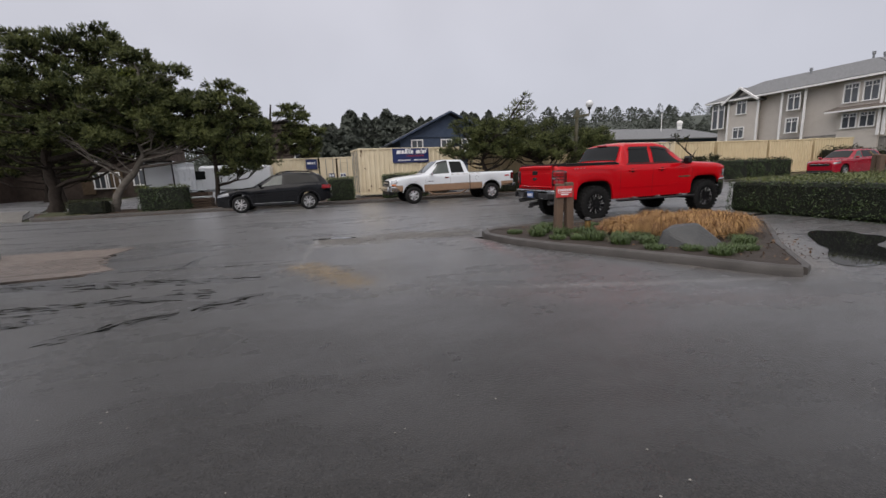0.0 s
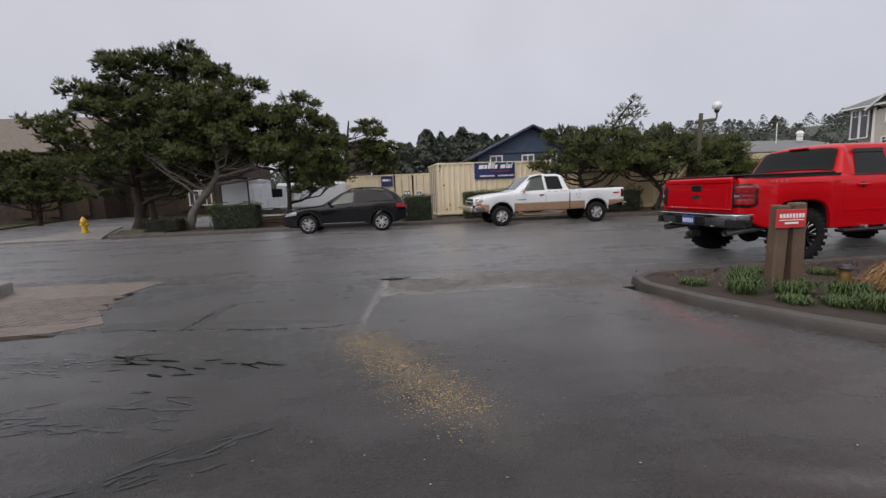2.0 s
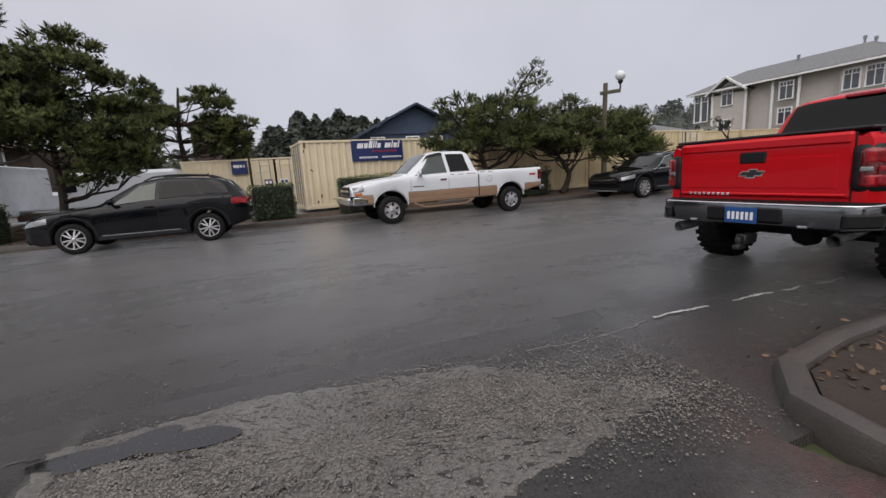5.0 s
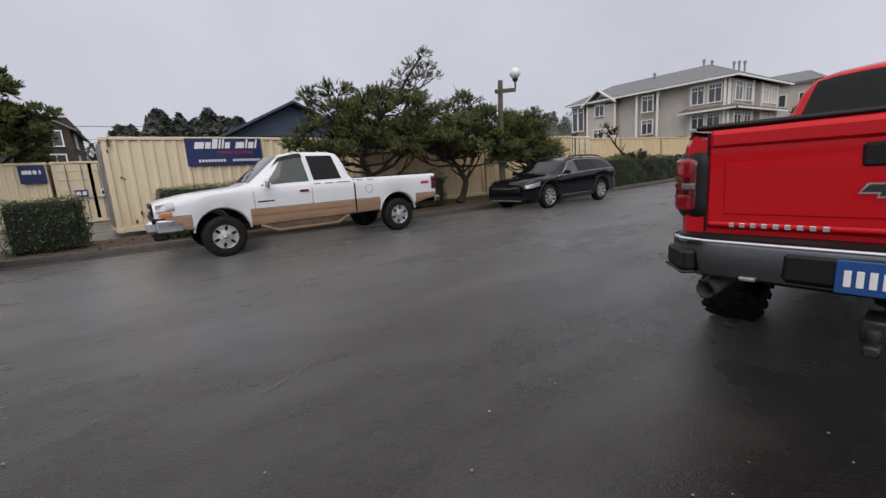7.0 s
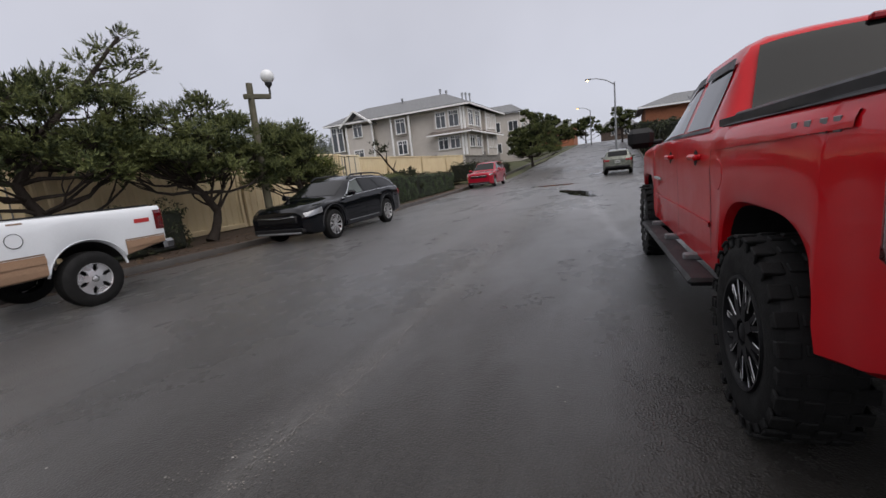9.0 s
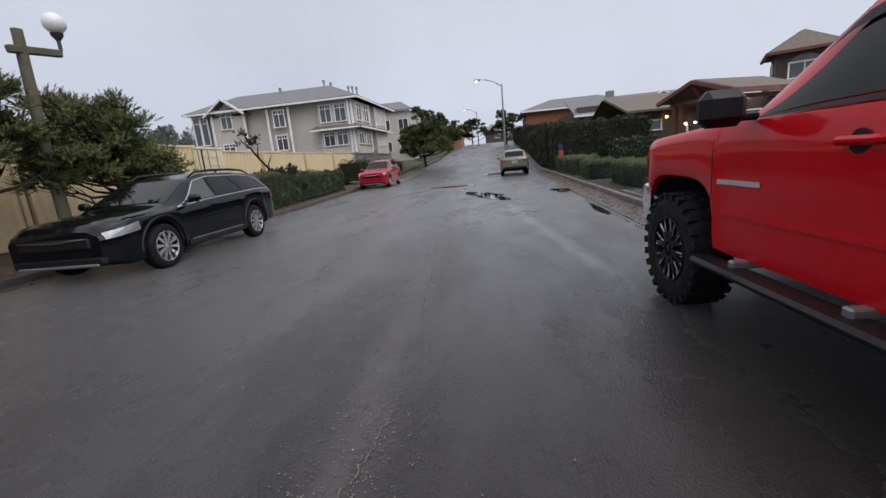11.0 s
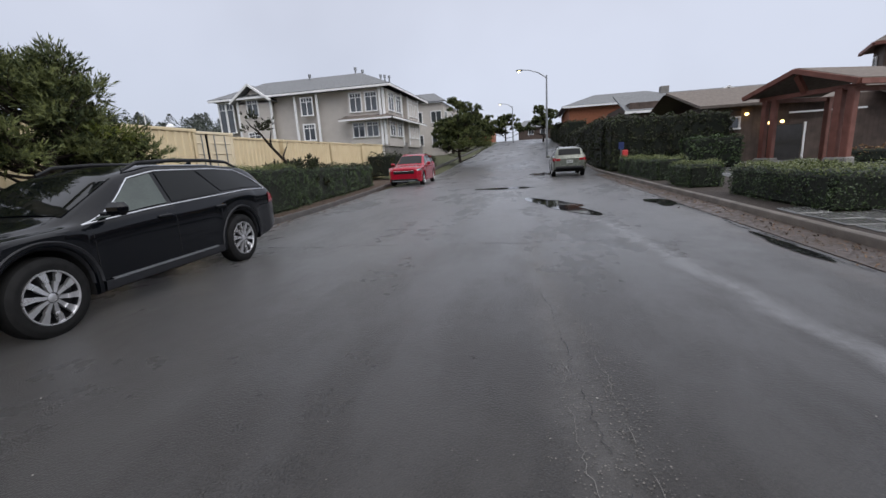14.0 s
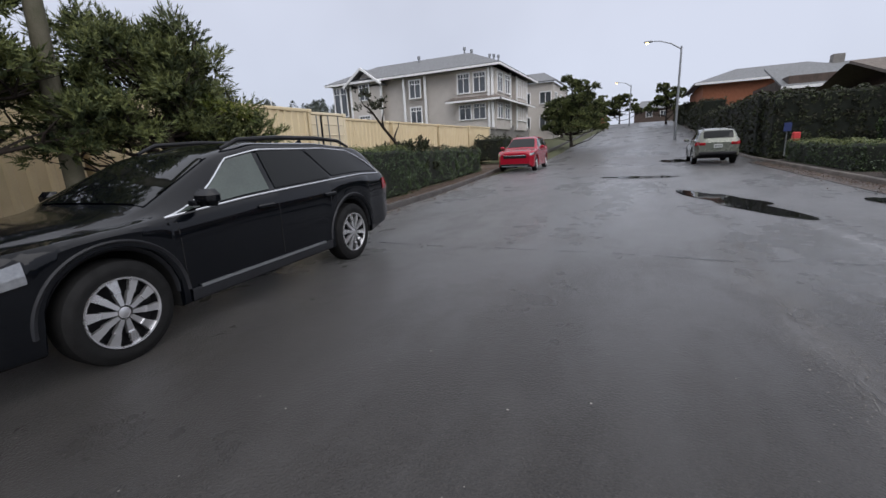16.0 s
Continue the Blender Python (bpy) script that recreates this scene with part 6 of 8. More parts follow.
BUMPER = [(5.60, 0.985), (5.68, 0.99), (5.77, 0.98), (5.85, 0.945), (5.905, 0.87), (5.935, 0.74), (5.945, 0.40), (5.948, 0.0)]
part("rear_bumper", swept(BUMPER, [(0.10, 0.862), (0.02, 0.862), (0.004, 0.852), (0.0, 0.835), (0.004, 0.74), (0.02, 0.665), (0.045, 0.645), (0.12, 0.64)]), CHROME_DARK, red_truck, "wet chrome rear bumper", smooth=35)
# Sky glint on the top edge, put in as a strip of brighter chrome.
part("bumper_glint", swept(BUMPER, [(0.008, 0.865), (-0.002, 0.860), (-0.003, 0.852), (0.003, 0.846)]), CHROME, red_truck, "bright strip for the sky glint on the bumper's upper edge", smooth=60)
part("bumper_step", swept([(x - 0.03, y - 0.02) for x, y in BUMPER], [(0.14, 0.845), (0.14, 0.884), (0.03, 0.884), (0.0, 0.872), (0.0, 0.845)]), BLACKPLASTIC, red_truck, "black ribbed bumper step", smooth=35)
box_part("bumper_recess", red_truck, (5.925, 0, 0.755), (0.07, 0.74, 0.16), BLACKPLASTIC, 0.025)
for s in (-1, 1):
    pk = Mesh()
    pk.m = pose(5.846, s * 0.900, 0.725, 0, 0, s * 48)
    pk.box(0, 0, 0.01, 0.074, 0.27, 0.12, 0.016)
    pk.box(0.008, 0, -0.055, 0.084, 0.28, 0.018, 0.008)
    part("corner_step", pk, BLACKPLASTIC, red_truck, "black corner step pocket", smooth=30)
    box_part("towing_lamp", red_truck, (5.93, s * 0.52, 0.665), (0.02, 0.08, 0.022), LAMP_CLEAR, 0.006)
plate = box_part("number_plate", red_truck, (5.966, 0, 0.745), (0.012, 0.31, 0.155), PLATE_BLUE, 0.004, "blue number plate")
for k in range(6):
    box_part("plate_bar", plate, (5.974, -0.11 + k * 0.044, 0.74), (0.006, 0.026, 0.075), INK_WHITE, 0.001)
hit = Mesh()
hit.box(5.84, 0, 0.50, 0.2, 0.10, 0.10, 0.01)
hit.box(5.95, 0, 0.43, 0.14, 0.06, 0.05, 0.01)
hit.lathe([(0.001, 0.53), (0.026, 0.525), (0.034, 0.50), (0.024, 0.47), (0.018, 0.44)], 14, c=(5.97, 0, 0))
part("tow_hitch", hit, IRON, red_truck, "black tow hitch", smooth=40)
for s in (-1, 1):
    ex = Mesh()
    ex.tube([(5.1, s * 0.70, 0.62), (5.6, s * 0.72, 0.58), (5.88, s * 0.74, 0.56)], 0.055, 14, cap=False)
    ex.tube([(5.88, s * 0.74, 0.56), (5.6, s * 0.72, 0.58)], 0.045, 14, cap=False)
    part("exhaust_pipe", ex, STEEL, red_truck, smooth=40)
ax = Mesh()
ax.tube([(4.70, -0.85, 0.44), (4.70, 0.85, 0.44)], 0.06, 10)
ax.lathe([(0.001, -0.16), (0.14, -0.1), (0.17, 0), (0.14, 0.1), (0.001, 0.16)], 14, "y", (4.70, 0, 0.44))
ax.tube([(1.05, -0.85, 0.44), (1.05, 0.85, 0.44)], 0.05, 10)
ax.box(2.9, 0.42, 0.62, 5.0, 0.08, 0.14, 0.01)
ax.box(2.9, -0.42, 0.62, 5.0, 0.08, 0.14, 0.01)
part("axle", ax, UNDER, red_truck, smooth=40)
gr_ = Mesh()
gr_.box(0.0, 0, 1.06, 0.08, 1.12, 0.22, 0.03)
part("grille", gr_, BLACKPLASTIC, red_truck, smooth=30)
FRONT = [(0.575, 0.985), (0.45, 0.985), (0.30, 0.95), (0.18, 0.87), (0.09, 0.74), (0.04, 0.55), (0.02, 0.28), (0.015, 0.0)]
fb = swept(FRONT, [(0.12, 0.955), (0.03, 0.955), (0.006, 0.942), (0.0, 0.92), (-0.006, 0.80), (0.004, 0.68), (0.02, 0.625), (0.05, 0.61), (0.14, 0.61)])
part("front_bumper", fb, CHROME, red_truck, "chrome front bumper", smooth=30)
part("air_dam", swept([(x + 0.03, y * 0.97) for x, y in FRONT], [(0.10, 0.62), (0.0, 0.62), (0.01, 0.50), (0.04, 0.45), (0.14, 0.45)]), BLACKPLASTIC, red_truck, "black lower air dam", smooth=35)
for s in (-1, 1):
    mm = Mesh()
    mm.box(1.93, s * 1.17, 1.47, 0.13, 0.26, 0.20, 0.05)
    mm.box(1.90, s * 1.02, 1.42, 0.07, 0.14, 0.05, 0.015)
    part("mirror", mm, BLACKPLASTIC, red_truck, "black door mirror", smooth=30)
    fc = Mesh()
    fc.lathe([(0.085, s * 0.0), (0.08, s * 0.004), (0.001, s * 0.004)], 24, "y", (4.12, s * (sh.side_y(4.12, 1.17) + 0.002), 1.17))
    if s < 0:
        part("fuel_door", fc, RED, red_truck)
for x in (1.05, 4.70):
    for s in (-1, 1):
        wheel(red_truck, x, s * 0.90, 0.44, 0.31, 0.262, "fang", s, 26, 0.045)

# --- white and tan extended-cab pickup
white_truck = thing("white_pickup_truck", "white and tan extended-cab pickup with chipped paint, parked at the kerb", "pickup truck", pose(2.25, 18.25, 0.015, 0, 0, 1.4))
sh = Shell(5.72,
    top=[(0, 1.02), (0.05, 1.08), (0.5, 1.17), (1.35, 1.25), (1.5, 1.27), (2.15, 1.80), (2.5, 1.865), (3.25, 1.85), (3.38, 1.80), (3.55, 1.30), (3.62, 1.285), (5.72, 1.27)],
    belt=[(0, 0.96), (0.4, 1.10), (1.3, 1.20), (2.0, 1.22), (3.5, 1.24), (5.72, 1.245)],
    width=[(0, 0.86), (0.12, 0.93), (0.5, 0.97), (1.0, 0.985), (4.6, 0.985), (5.5, 0.975), (5.66, 0.965), (5.72, 0.93)],
    top_width=[(0, 0.74), (1.4, 0.78), (2.2, 0.66), (3.3, 0.66), (3.55, 0.88), (3.65, 0.90), (5.72, 0.89)],
    bottom=[(0, 0.66), (0.35, 0.56), (1.6, 0.50), (4.0, 0.52), (5.1, 0.58), (5.5, 0.66), (5.72, 0.68)],
    axles=(1.0, 4.64), arch=0.46, arch_z=0.42, crown=0.05, fold=0.008)
part("body", sh.body(), WHITE, white_truck, "white paint with chips along the seams", smooth=32)
part("underbody", sh.under(), UNDER, white_truck)
for s in (-1, 1):
    part("window", sh.pane(s, (1.70, 2.22), (2.64, 2.60), 0.05, 0.93), GLASS_PALE, white_truck, "greenish side window", smooth=40)
    part("window", sh.pane(s, (2.74, 2.70), (3.33, 3.24), 0.06, 0.91), GLASS_DARK, white_truck, "dark tinted rear side window", smooth=40)
    part("window_visor", sh.pane(s, (1.98, 2.16), (2.62, 2.60), 0.86, 0.99, 0.015), BLACKPLASTIC, white_truck)
    for a, b in ((0.10, 0.53), (1.47, 3.56), (3.60, 4.17), (5.11, 5.70)):
        part("lower_panel", sh.skin(s, span(a, b, 14), lambda x: sh.sec(x)[0] + 0.002, 0.80, 0.005, 18), TAN, white_truck, "tan painted lower flank")
        part("moulding", sh.skin(s, span(a, b, 10), 0.70, 0.765, 0.018), TAN, white_truck, "darker tan side moulding")
        part("pinstripe", sh.skin(s, span(a, b, 10), 0.805, 0.822, 0.003), TAN_DARK, white_truck)
    for x0 in (1.0, 4.64):
        rows = [[(x0 + r * math.cos(t), s * (sh.side_y(x0 + r * math.cos(t), min(0.42 + r * math.sin(t), 1.1)) + o), 0.42 + r * math.sin(t)) for r, o in ((0.457, -0.01), (0.459, 0.014), (0.485, 0.012), (0.492, 0.0))] for t in [math.radians(a) for a in range(8, 173, 6)]]
        fl = Mesh()
        fl.grid(rows, flip=(s < 0))
        part("wheel_arch_lip", fl, WHITE, white_truck, smooth=50)
    part("headlight", sh.skin(s, span(0.03, 0.30, 6), lambda x: 0.885 + 0.1 * x, lambda x: 1.01 + 0.16 * x, 0.008), LAMP_CLEAR, white_truck)
    part("turn_signal", sh.skin(s, span(0.06, 0.25, 6), lambda x: 0.82, lambda x: 0.87 + 0.08 * x, 0.010), LAMP_AMBER, white_truck)
    part("tail_light", sh.skin(s, span(5.58, 5.715, 6), 0.90, 1.19, 0.008), LAMP_DEEP, white_truck)
    box_part("tail_light_face", white_truck, (5.725, s * 0.86, 1.05), (0.03, 0.14, 0.30), LAMP_DEEP, 0.01)
    for x in (2.50,):
        box_part("door_handle", white_truck, (x, s * (sh.side_y(x, 1.10) + 0.012), 1.09), (0.19, 0.03, 0.06), CHROME, 0.012)
    part("badge", sh.skin(s, span(1.62, 1.92, 3), 0.93, 0.955, 0.005), INK_DARK, white_truck)
    part("decal", sh.skin(s, span(5.28, 5.50, 4), 1.03, 1.09, 0.004), INK_RED, white_truck, "red and grey flank decal")
    nb = Mesh()
    nb.tube([(1.62, s * 0.97, 0.50), (1.9, s * 1.06, 0.38), (3.1, s * 1.06, 0.38), (3.4, s * 0.97, 0.50)], 0.035, 10)
    part("nerf_bar", nb, TAN_DARK, white_truck, "rust-brown side step bar", smooth=40)
    for k, (x0, x1, zc) in enumerate(((2.72, 2.86, 1.205), (2.95, 3.12, 1.20), (3.2, 3.5, 1.203), (3.64, 3.8, 1.22), (3.9, 4.05, 1.215))):
        part("paint_chip", sh.skin(s, span(x0, x1, 4), zc - 0.012, zc + 0.008, 0.003, 2), TAN_DARK, white_truck)
    fc = Mesh()
    fc.tube([(3.92 + 0.085 * math.cos(t), s * (sh.side_y(3.92, 1.02) + 0.002), 1.02 + 0.085 * math.sin(t)) for t in [0.35 * k for k in range(19)]], 0.004, 4, cap=False)
    if s < 0:
        part("fuel_door", fc, UNDER, white_truck)
seam(sh, white_truck, 1.56, 0.55, 1.20)
seam(sh, white_truck, 2.66, 0.55, 1.22)
for s in (-1, 1):
    part("bed_gap", sh.skin(s, [3.565, 3.60], 0.54, 1.24, 0.003, 8), UNDER, white_truck)
part("windscreen", sh.lid(1.55, 2.16, 0.93), GLASS_PALE, white_truck, smooth=40)
part("rear_window", sh.lid(3.385, 3.57, 0.88, 0.014), GLASS_DARK, white_truck, smooth=40)
box_part("bed_floor", white_truck, (4.65, 0, 1.272), (1.95, 1.6, 0.02), UNDER, 0.0)
box_part("grille", white_truck, (-0.005, 0, 0.93), (0.06, 1.2, 0.22), BLACKPLASTIC, 0.02)
box_part("grille_bar", white_truck, (-0.035, 0, 0.93), (0.03, 1.2, 0.05), CHROME, 0.01)
fb = Mesh()
fb.box(-0.05, 0, 0.66, 0.18, 1.84, 0.22, 0.05)
for s in (-1, 1):
    fb.box(0.2, s * 0.92, 0.66, 0.4, 0.07, 0.22, 0.025)
part("front_bumper", fb, CHROME, white_truck, "dull chrome front bumper", smooth=30)
box_part("air_dam", white_truck, (0.05, 0, 0.50), (0.22, 1.75, 0.14), BLACKPLASTIC, 0.03)
box_part("bumper_top", white_truck, (0.12, 0, 0.785), (0.34, 1.86, 0.04), BLACKPLASTIC, 0.015)
box_part("rear_bumper", white_truck, (5.79, 0, 0.64), (0.18, 1.84, 0.17), CHROME_DARK, 0.04)
mirrors(white_truck, 1.80, 0.97, 1.27, CHROME, (0.11, 0.22, 0.17))
for x in (1.0, 4.64):
    for s in (-1, 1):
        wheel(white_truck, x, s * 0.85, 0.375, 0.25, 0.215, "six", s)


# --- estate cars and sport utility cars
def estate(name, label, m, L, H, half, axles, R, rim, style, paint, belt, clad=True, chrome_line=False, rails=True, glass_front=GLASS_PALE, hood=1.02, nose=0.86, wheel_w=0.225, plate=PLATE_WHITE, lamp=LAMP_CLEAR, fwd=0.0):
    """A five-door estate: nose at x = 0."""
    root = thing(name, label, "car", m)
    a0, a1 = axles
    s_ = Shell(L,
        top=[(0, nose - 0.10), (0.05, nose), (0.35, nose + 0.07), (a0 + 0.35 - fwd, hood), (a0 + 0.50 - fwd, hood + 0.03), (a0 + 1.28 - fwd, H - 0.09), (a0 + 1.75 - fwd, H), (L - 1.3, H - 0.01), (L - 0.60, H - 0.07), (L - 0.42, H - 0.14), (L - 0.10, belt + 0.10), (L - 0.04, belt + 0.02), (L, belt - 0.1)],
        belt=[(0, nose - 0.16), (0.4, nose + 0.02), (a0 + 0.4, belt - 0.05), (a0 + 1.2, belt), (L - 0.9, belt + 0.07), (L - 0.2, belt + 0.05), (L, belt - 0.14)],
        width=[(0, half - 0.26), (0.08, half - 0.14), (0.3, half - 0.05), (a0, half), (L - 0.8, half), (L - 0.3, half - 0.04), (L - 0.05, half - 0.12), (L, half - 0.2)],
        top_width=[(0, half - 0.34), (a0 + 0.35, half - 0.16), (a0 + 1.2, half - 0.30), (L - 0.8, half - 0.30), (L - 0.2, half - 0.22), (L, half - 0.26)],
        bottom=[(0, 0.34), (0.25, 0.24), (0.6, 0.24), (L - 0.9, 0.25), (L - 0.3, 0.34), (L, 0.44)],
        axles=axles, arch=R + 0.055, arch_z=R + 0.01, crown=0.055, soft=0.07, fold=0.014, flare=0.012)
    part("body", s_.body(), paint, root, smooth=32)
    part("underbody", s_.under(), UNDER, root)
    xa, xr = a0 + 0.62 - fwd, L - 0.38
    for s in (-1, 1):
        part("window", s_.pane(s, (xa + 0.02, xa + 0.72), (xa + 1.02, xa + 1.06), 0.08, 0.88), glass_front, root, "side window", smooth=40)
        part("window", s_.pane(s, (xa + 1.10, xa + 1.13), (xa + 1.98, xa + 1.78), 0.08, 0.88), GLASS_DARK, root, "tinted rear side window", smooth=40)
        part("window", s_.pane(s, (xa + 2.02, xa + 1.82), (xr - 0.02, xr - 0.42), 0.12, 0.88), GLASS_DARK, root, "tinted quarter window", smooth=40)
        if chrome_line:
            lo = Mesh()
            pts = []
            for x, u in [(xa - 0.05 + 0.05 * k, 0.03) for k in range(int((xr - xa + 0.1) / 0.05))]:
                q = s_.sec(x)
                pts.append((x, s * (q[1] * 0.945 + (q[4] - q[1] * 0.945) * u + 0.012), q[2] + (q[5] - q[2]) * u))
            for k in range(1, 8):
                u = 0.03 + 0.9 * k / 8
                x = xr + 0.02 - 0.46 * (k / 8) ** 1.6
                q = s_.sec(x)
                pts.append((x, s * (q[1] * 0.945 + (q[4] - q[1] * 0.945) * u + 0.012), q[2] + (q[5] - q[2]) * u))
            x = xr - 0.45
            while x > xa + 0.78:
                q = s_.sec(x)
                pts.append((x, s * (q[1] * 0.945 + (q[4] - q[1] * 0.945) * 0.93 + 0.012), q[2] + (q[5] - q[2]) * 0.93))
                x -= 0.06
            for k in range(8, -1, -1):
                u = 0.03 + 0.9 * k / 8
                x = xa - 0.05 + 0.80 * k / 8
                q = s_.sec(x)
                pts.append((x, s * (q[1] * 0.945 + (q[4] - q[1] * 0.945) * u + 0.012), q[2] + (q[5] - q[2]) * u))
            lo.tube(pts, 0.010, 6)
            part("window_trim", lo, CHROME, root, "bright metal window trim", smooth=40)
        if clad:
            for x0 in axles:
                rows = []
                for k in range(0, 181, 6):
                    t = math.radians(k)
                    row = []
                    for r, o in ((R + 0.045, -0.012), (R + 0.05, 0.018), (R + 0.115, 0.014), (R + 0.125, 0.0)):
                        x, z = x0 + r * math.cos(t), R + 0.01 + r * math.sin(t)
                        row.append((x, s * (s_.side_y(x, z) + o), z))
                    rows.append(row)
                cl = Mesh()
                cl.grid(rows, flip=(s < 0))
                part("arch_cladding", cl, CLADDING, root, "matt black wheel arch cladding", smooth=50)
            part("sill_cladding", s_.skin(s, span(a0 + R + 0.12, a1 - R - 0.12, 12), 0.26, 0.36, 0.014), CLADDING, root)
            part("sill_strip", s_.skin(s, span(a0 + R + 0.2, a1 - R - 0.25, 12), 0.355, 0.375, 0.022), STEEL, root)
        part("headlight", s_.skin(s, span(0.05, 0.50, 8), lambda x: nose - 0.21 + 0.13 * x, lambda x: nose - 0.12 + 0.20 * x, 0.008), lamp, root, "swept clear headlight", smooth=40)
        part("tail_light", s_.skin(s, span(L - 0.34, L - 0.02, 8), lambda x: belt - 0.16, lambda x: belt - 0.01, 0.010), LAMP_RED, root, smooth=40)
        tf = Mesh()
        tf.box(L - 0.005, s * (half - 0.30), belt - 0.10, 0.05, 0.24, 0.12, 0.02)
        part("tail_light_face", tf, LAMP_RED, root)
        for x in (xa + 0.90, xa + 1.86):
            box_part("door_handle", root, (x, s * (s_.side_y(x, belt - 0.08) + 0.012), belt - 0.09), (0.20, 0.03, 0.04), paint, 0.012)
        if rails:
            rl = Mesh()
            y = s * (half - 0.36)
            pts = [(a0 + 1.42 - fwd, y, H - 0.07), (a0 + 1.62 - fwd, y, H + 0.012), (a0 + 1.95, y, H + 0.035), (L - 1.3, y, H + 0.03), (L - 0.85, y, H + 0.0), (L - 0.62, y, H - 0.08)]
            rl.tube(pts, [0.016, 0.022, 0.024, 0.024, 0.022, 0.016], 8)
            part("roof_rail", rl, BLACKPLASTIC, root, smooth=40)
        mm = Mesh()
        mm.box(xa + 0.22, s * (half + 0.10), belt + 0.07, 0.13, 0.22, 0.13, 0.045)
        mm.box(xa + 0.20, s * (half - 0.01), belt + 0.03, 0.08, 0.1, 0.04, 0.012)
        part("mirror", mm, paint, root, smooth=30)
    for x in (xa + 0.02, xa + 1.06, xa + 1.98):
        seam(s_, root, x, 0.40, belt - 0.02)
    part("windscreen", s_.lid(a0 + 0.56 - fwd, a0 + 1.24 - fwd, 0.93), GLASS_DARK, root, smooth=40)
    part("rear_window", s_.lid(L - 0.44, L - 0.14, 0.84, 0.012), GLASS_DARK, root, smooth=40)
    gx = Mesh()
    gx.box(0.02, 0, nose - 0.24, 0.09, 2 * half - 0.75, 0.17, 0.03)
    part("grille", gx, BLACKPLASTIC, root, smooth=30)
    gl = Mesh()
    gl.tube([(-0.03, -half + 0.42, nose - 0.17), (-0.045, 0, nose - 0.20), (-0.03, half - 0.42, nose - 0.17)], 0.012, 6)
    part("grille_bar", gl, CHROME, root)
    fb_ = Mesh()
    fb_.box(0.07, 0, 0.36, 0.18, 2 * half - 0.42, 0.16, 0.05)
    part("front_bumper", fb_, BLACKPLASTIC, root, smooth=30)
    ft = Mesh()
    ft.box(-0.01, 0, 0.30, 0.04, 2 * half - 0.62, 0.045, 0.012)
    part("bumper_strip", ft, STEEL, root)
    rb_ = Mesh()
    rb_.box(L - 0.02, 0, 0.50, 0.14, 2 * half - 0.36, 0.16, 0.05)
    part("rear_bumper", rb_, BLACKPLASTIC if clad else paint, root, smooth=30)
    pl_ = box_part("number_plate", root, (L + 0.02, 0, belt - 0.20), (0.02, 0.31, 0.15), plate, 0.004)
    for k in range(5):
        box_part("plate_bar", pl_, (L + 0.032, -0.1 + 0.05 * k, belt - 0.2), (0.004, 0.03, 0.06), INK_DARK, 0.0)
    an = Mesh()
    an.put([(L - 1.02, -0.015, H - 0.02), (L - 1.02, 0.015, H - 0.02), (L - 0.86, 0.0, H + 0.06), (L - 0.84, 0, H - 0.03)], [(0, 2, 3), (1, 3, 2), (0, 1, 2)])
    part("aerial_fin", an, paint, root)
    for x in axles:
        for s in (-1, 1):
            wheel(root, x, s * (half - wheel_w / 2 - 0.015), R, wheel_w, rim, style, s)
    return root


estate("black_estate_car", "glossy black estate car with chrome window line, parked at the kerb", pose(10.90, 18.05, 0.012, 0, 0, 3.4), 4.83, 1.485, 0.93, (0.94, 3.685), 0.358, 0.243, "ten", BLACKPAINT, 0.975, True, True, hood=0.975, nose=0.845, fwd=0.17)
estate("black_hatchback_car", "black crossover hatchback with two-tone wheels, parked at the kerb", pose(-4.65, 18.86, 0.01, 0, 0, -1.2), 4.46, 1.58, 0.90, (0.90, 3.565), 0.343, 0.228, "five", BLACKPAINT, 1.02, True)
estate("red_suv_car", "crimson sport utility car parked facing down the street", pose(31.0, 19.85, rise(33), 0, 0, 3.0), 4.95, 1.74, 0.95, (0.95, 3.95), 0.37, 0.24, "five", RED2, 1.12, False, False, False, GLASS_PALE, 1.12, 1.0, lamp=LAMP_CLEAR)
estate("grey_green_estate_car", "grey-green estate car with roof rails seen from behind", pose(37.2, 11.2, 0.02 + rise(35.5), 0, 0, 180), 4.80, 1.60, 0.89, (0.93, 3.60), 0.34, 0.22, "five", GREENGREY, 1.02, True, False, True, GLASS_DARK)
estate("silver_estate_car", "silver estate car parked with its rear towards the car park", pose(-9.62, 5.87, 0.01, 0, 0, 2.0), 4.62, 1.60, 0.90, (0.92, 3.60), 0.33, 0.21, "five", SILVERPAINT, 1.0, False)


# ---- planting ----
def unit(a):
    return a / np.maximum(1e-9, np.linalg.norm(a, axis=-1, keepdims=True))


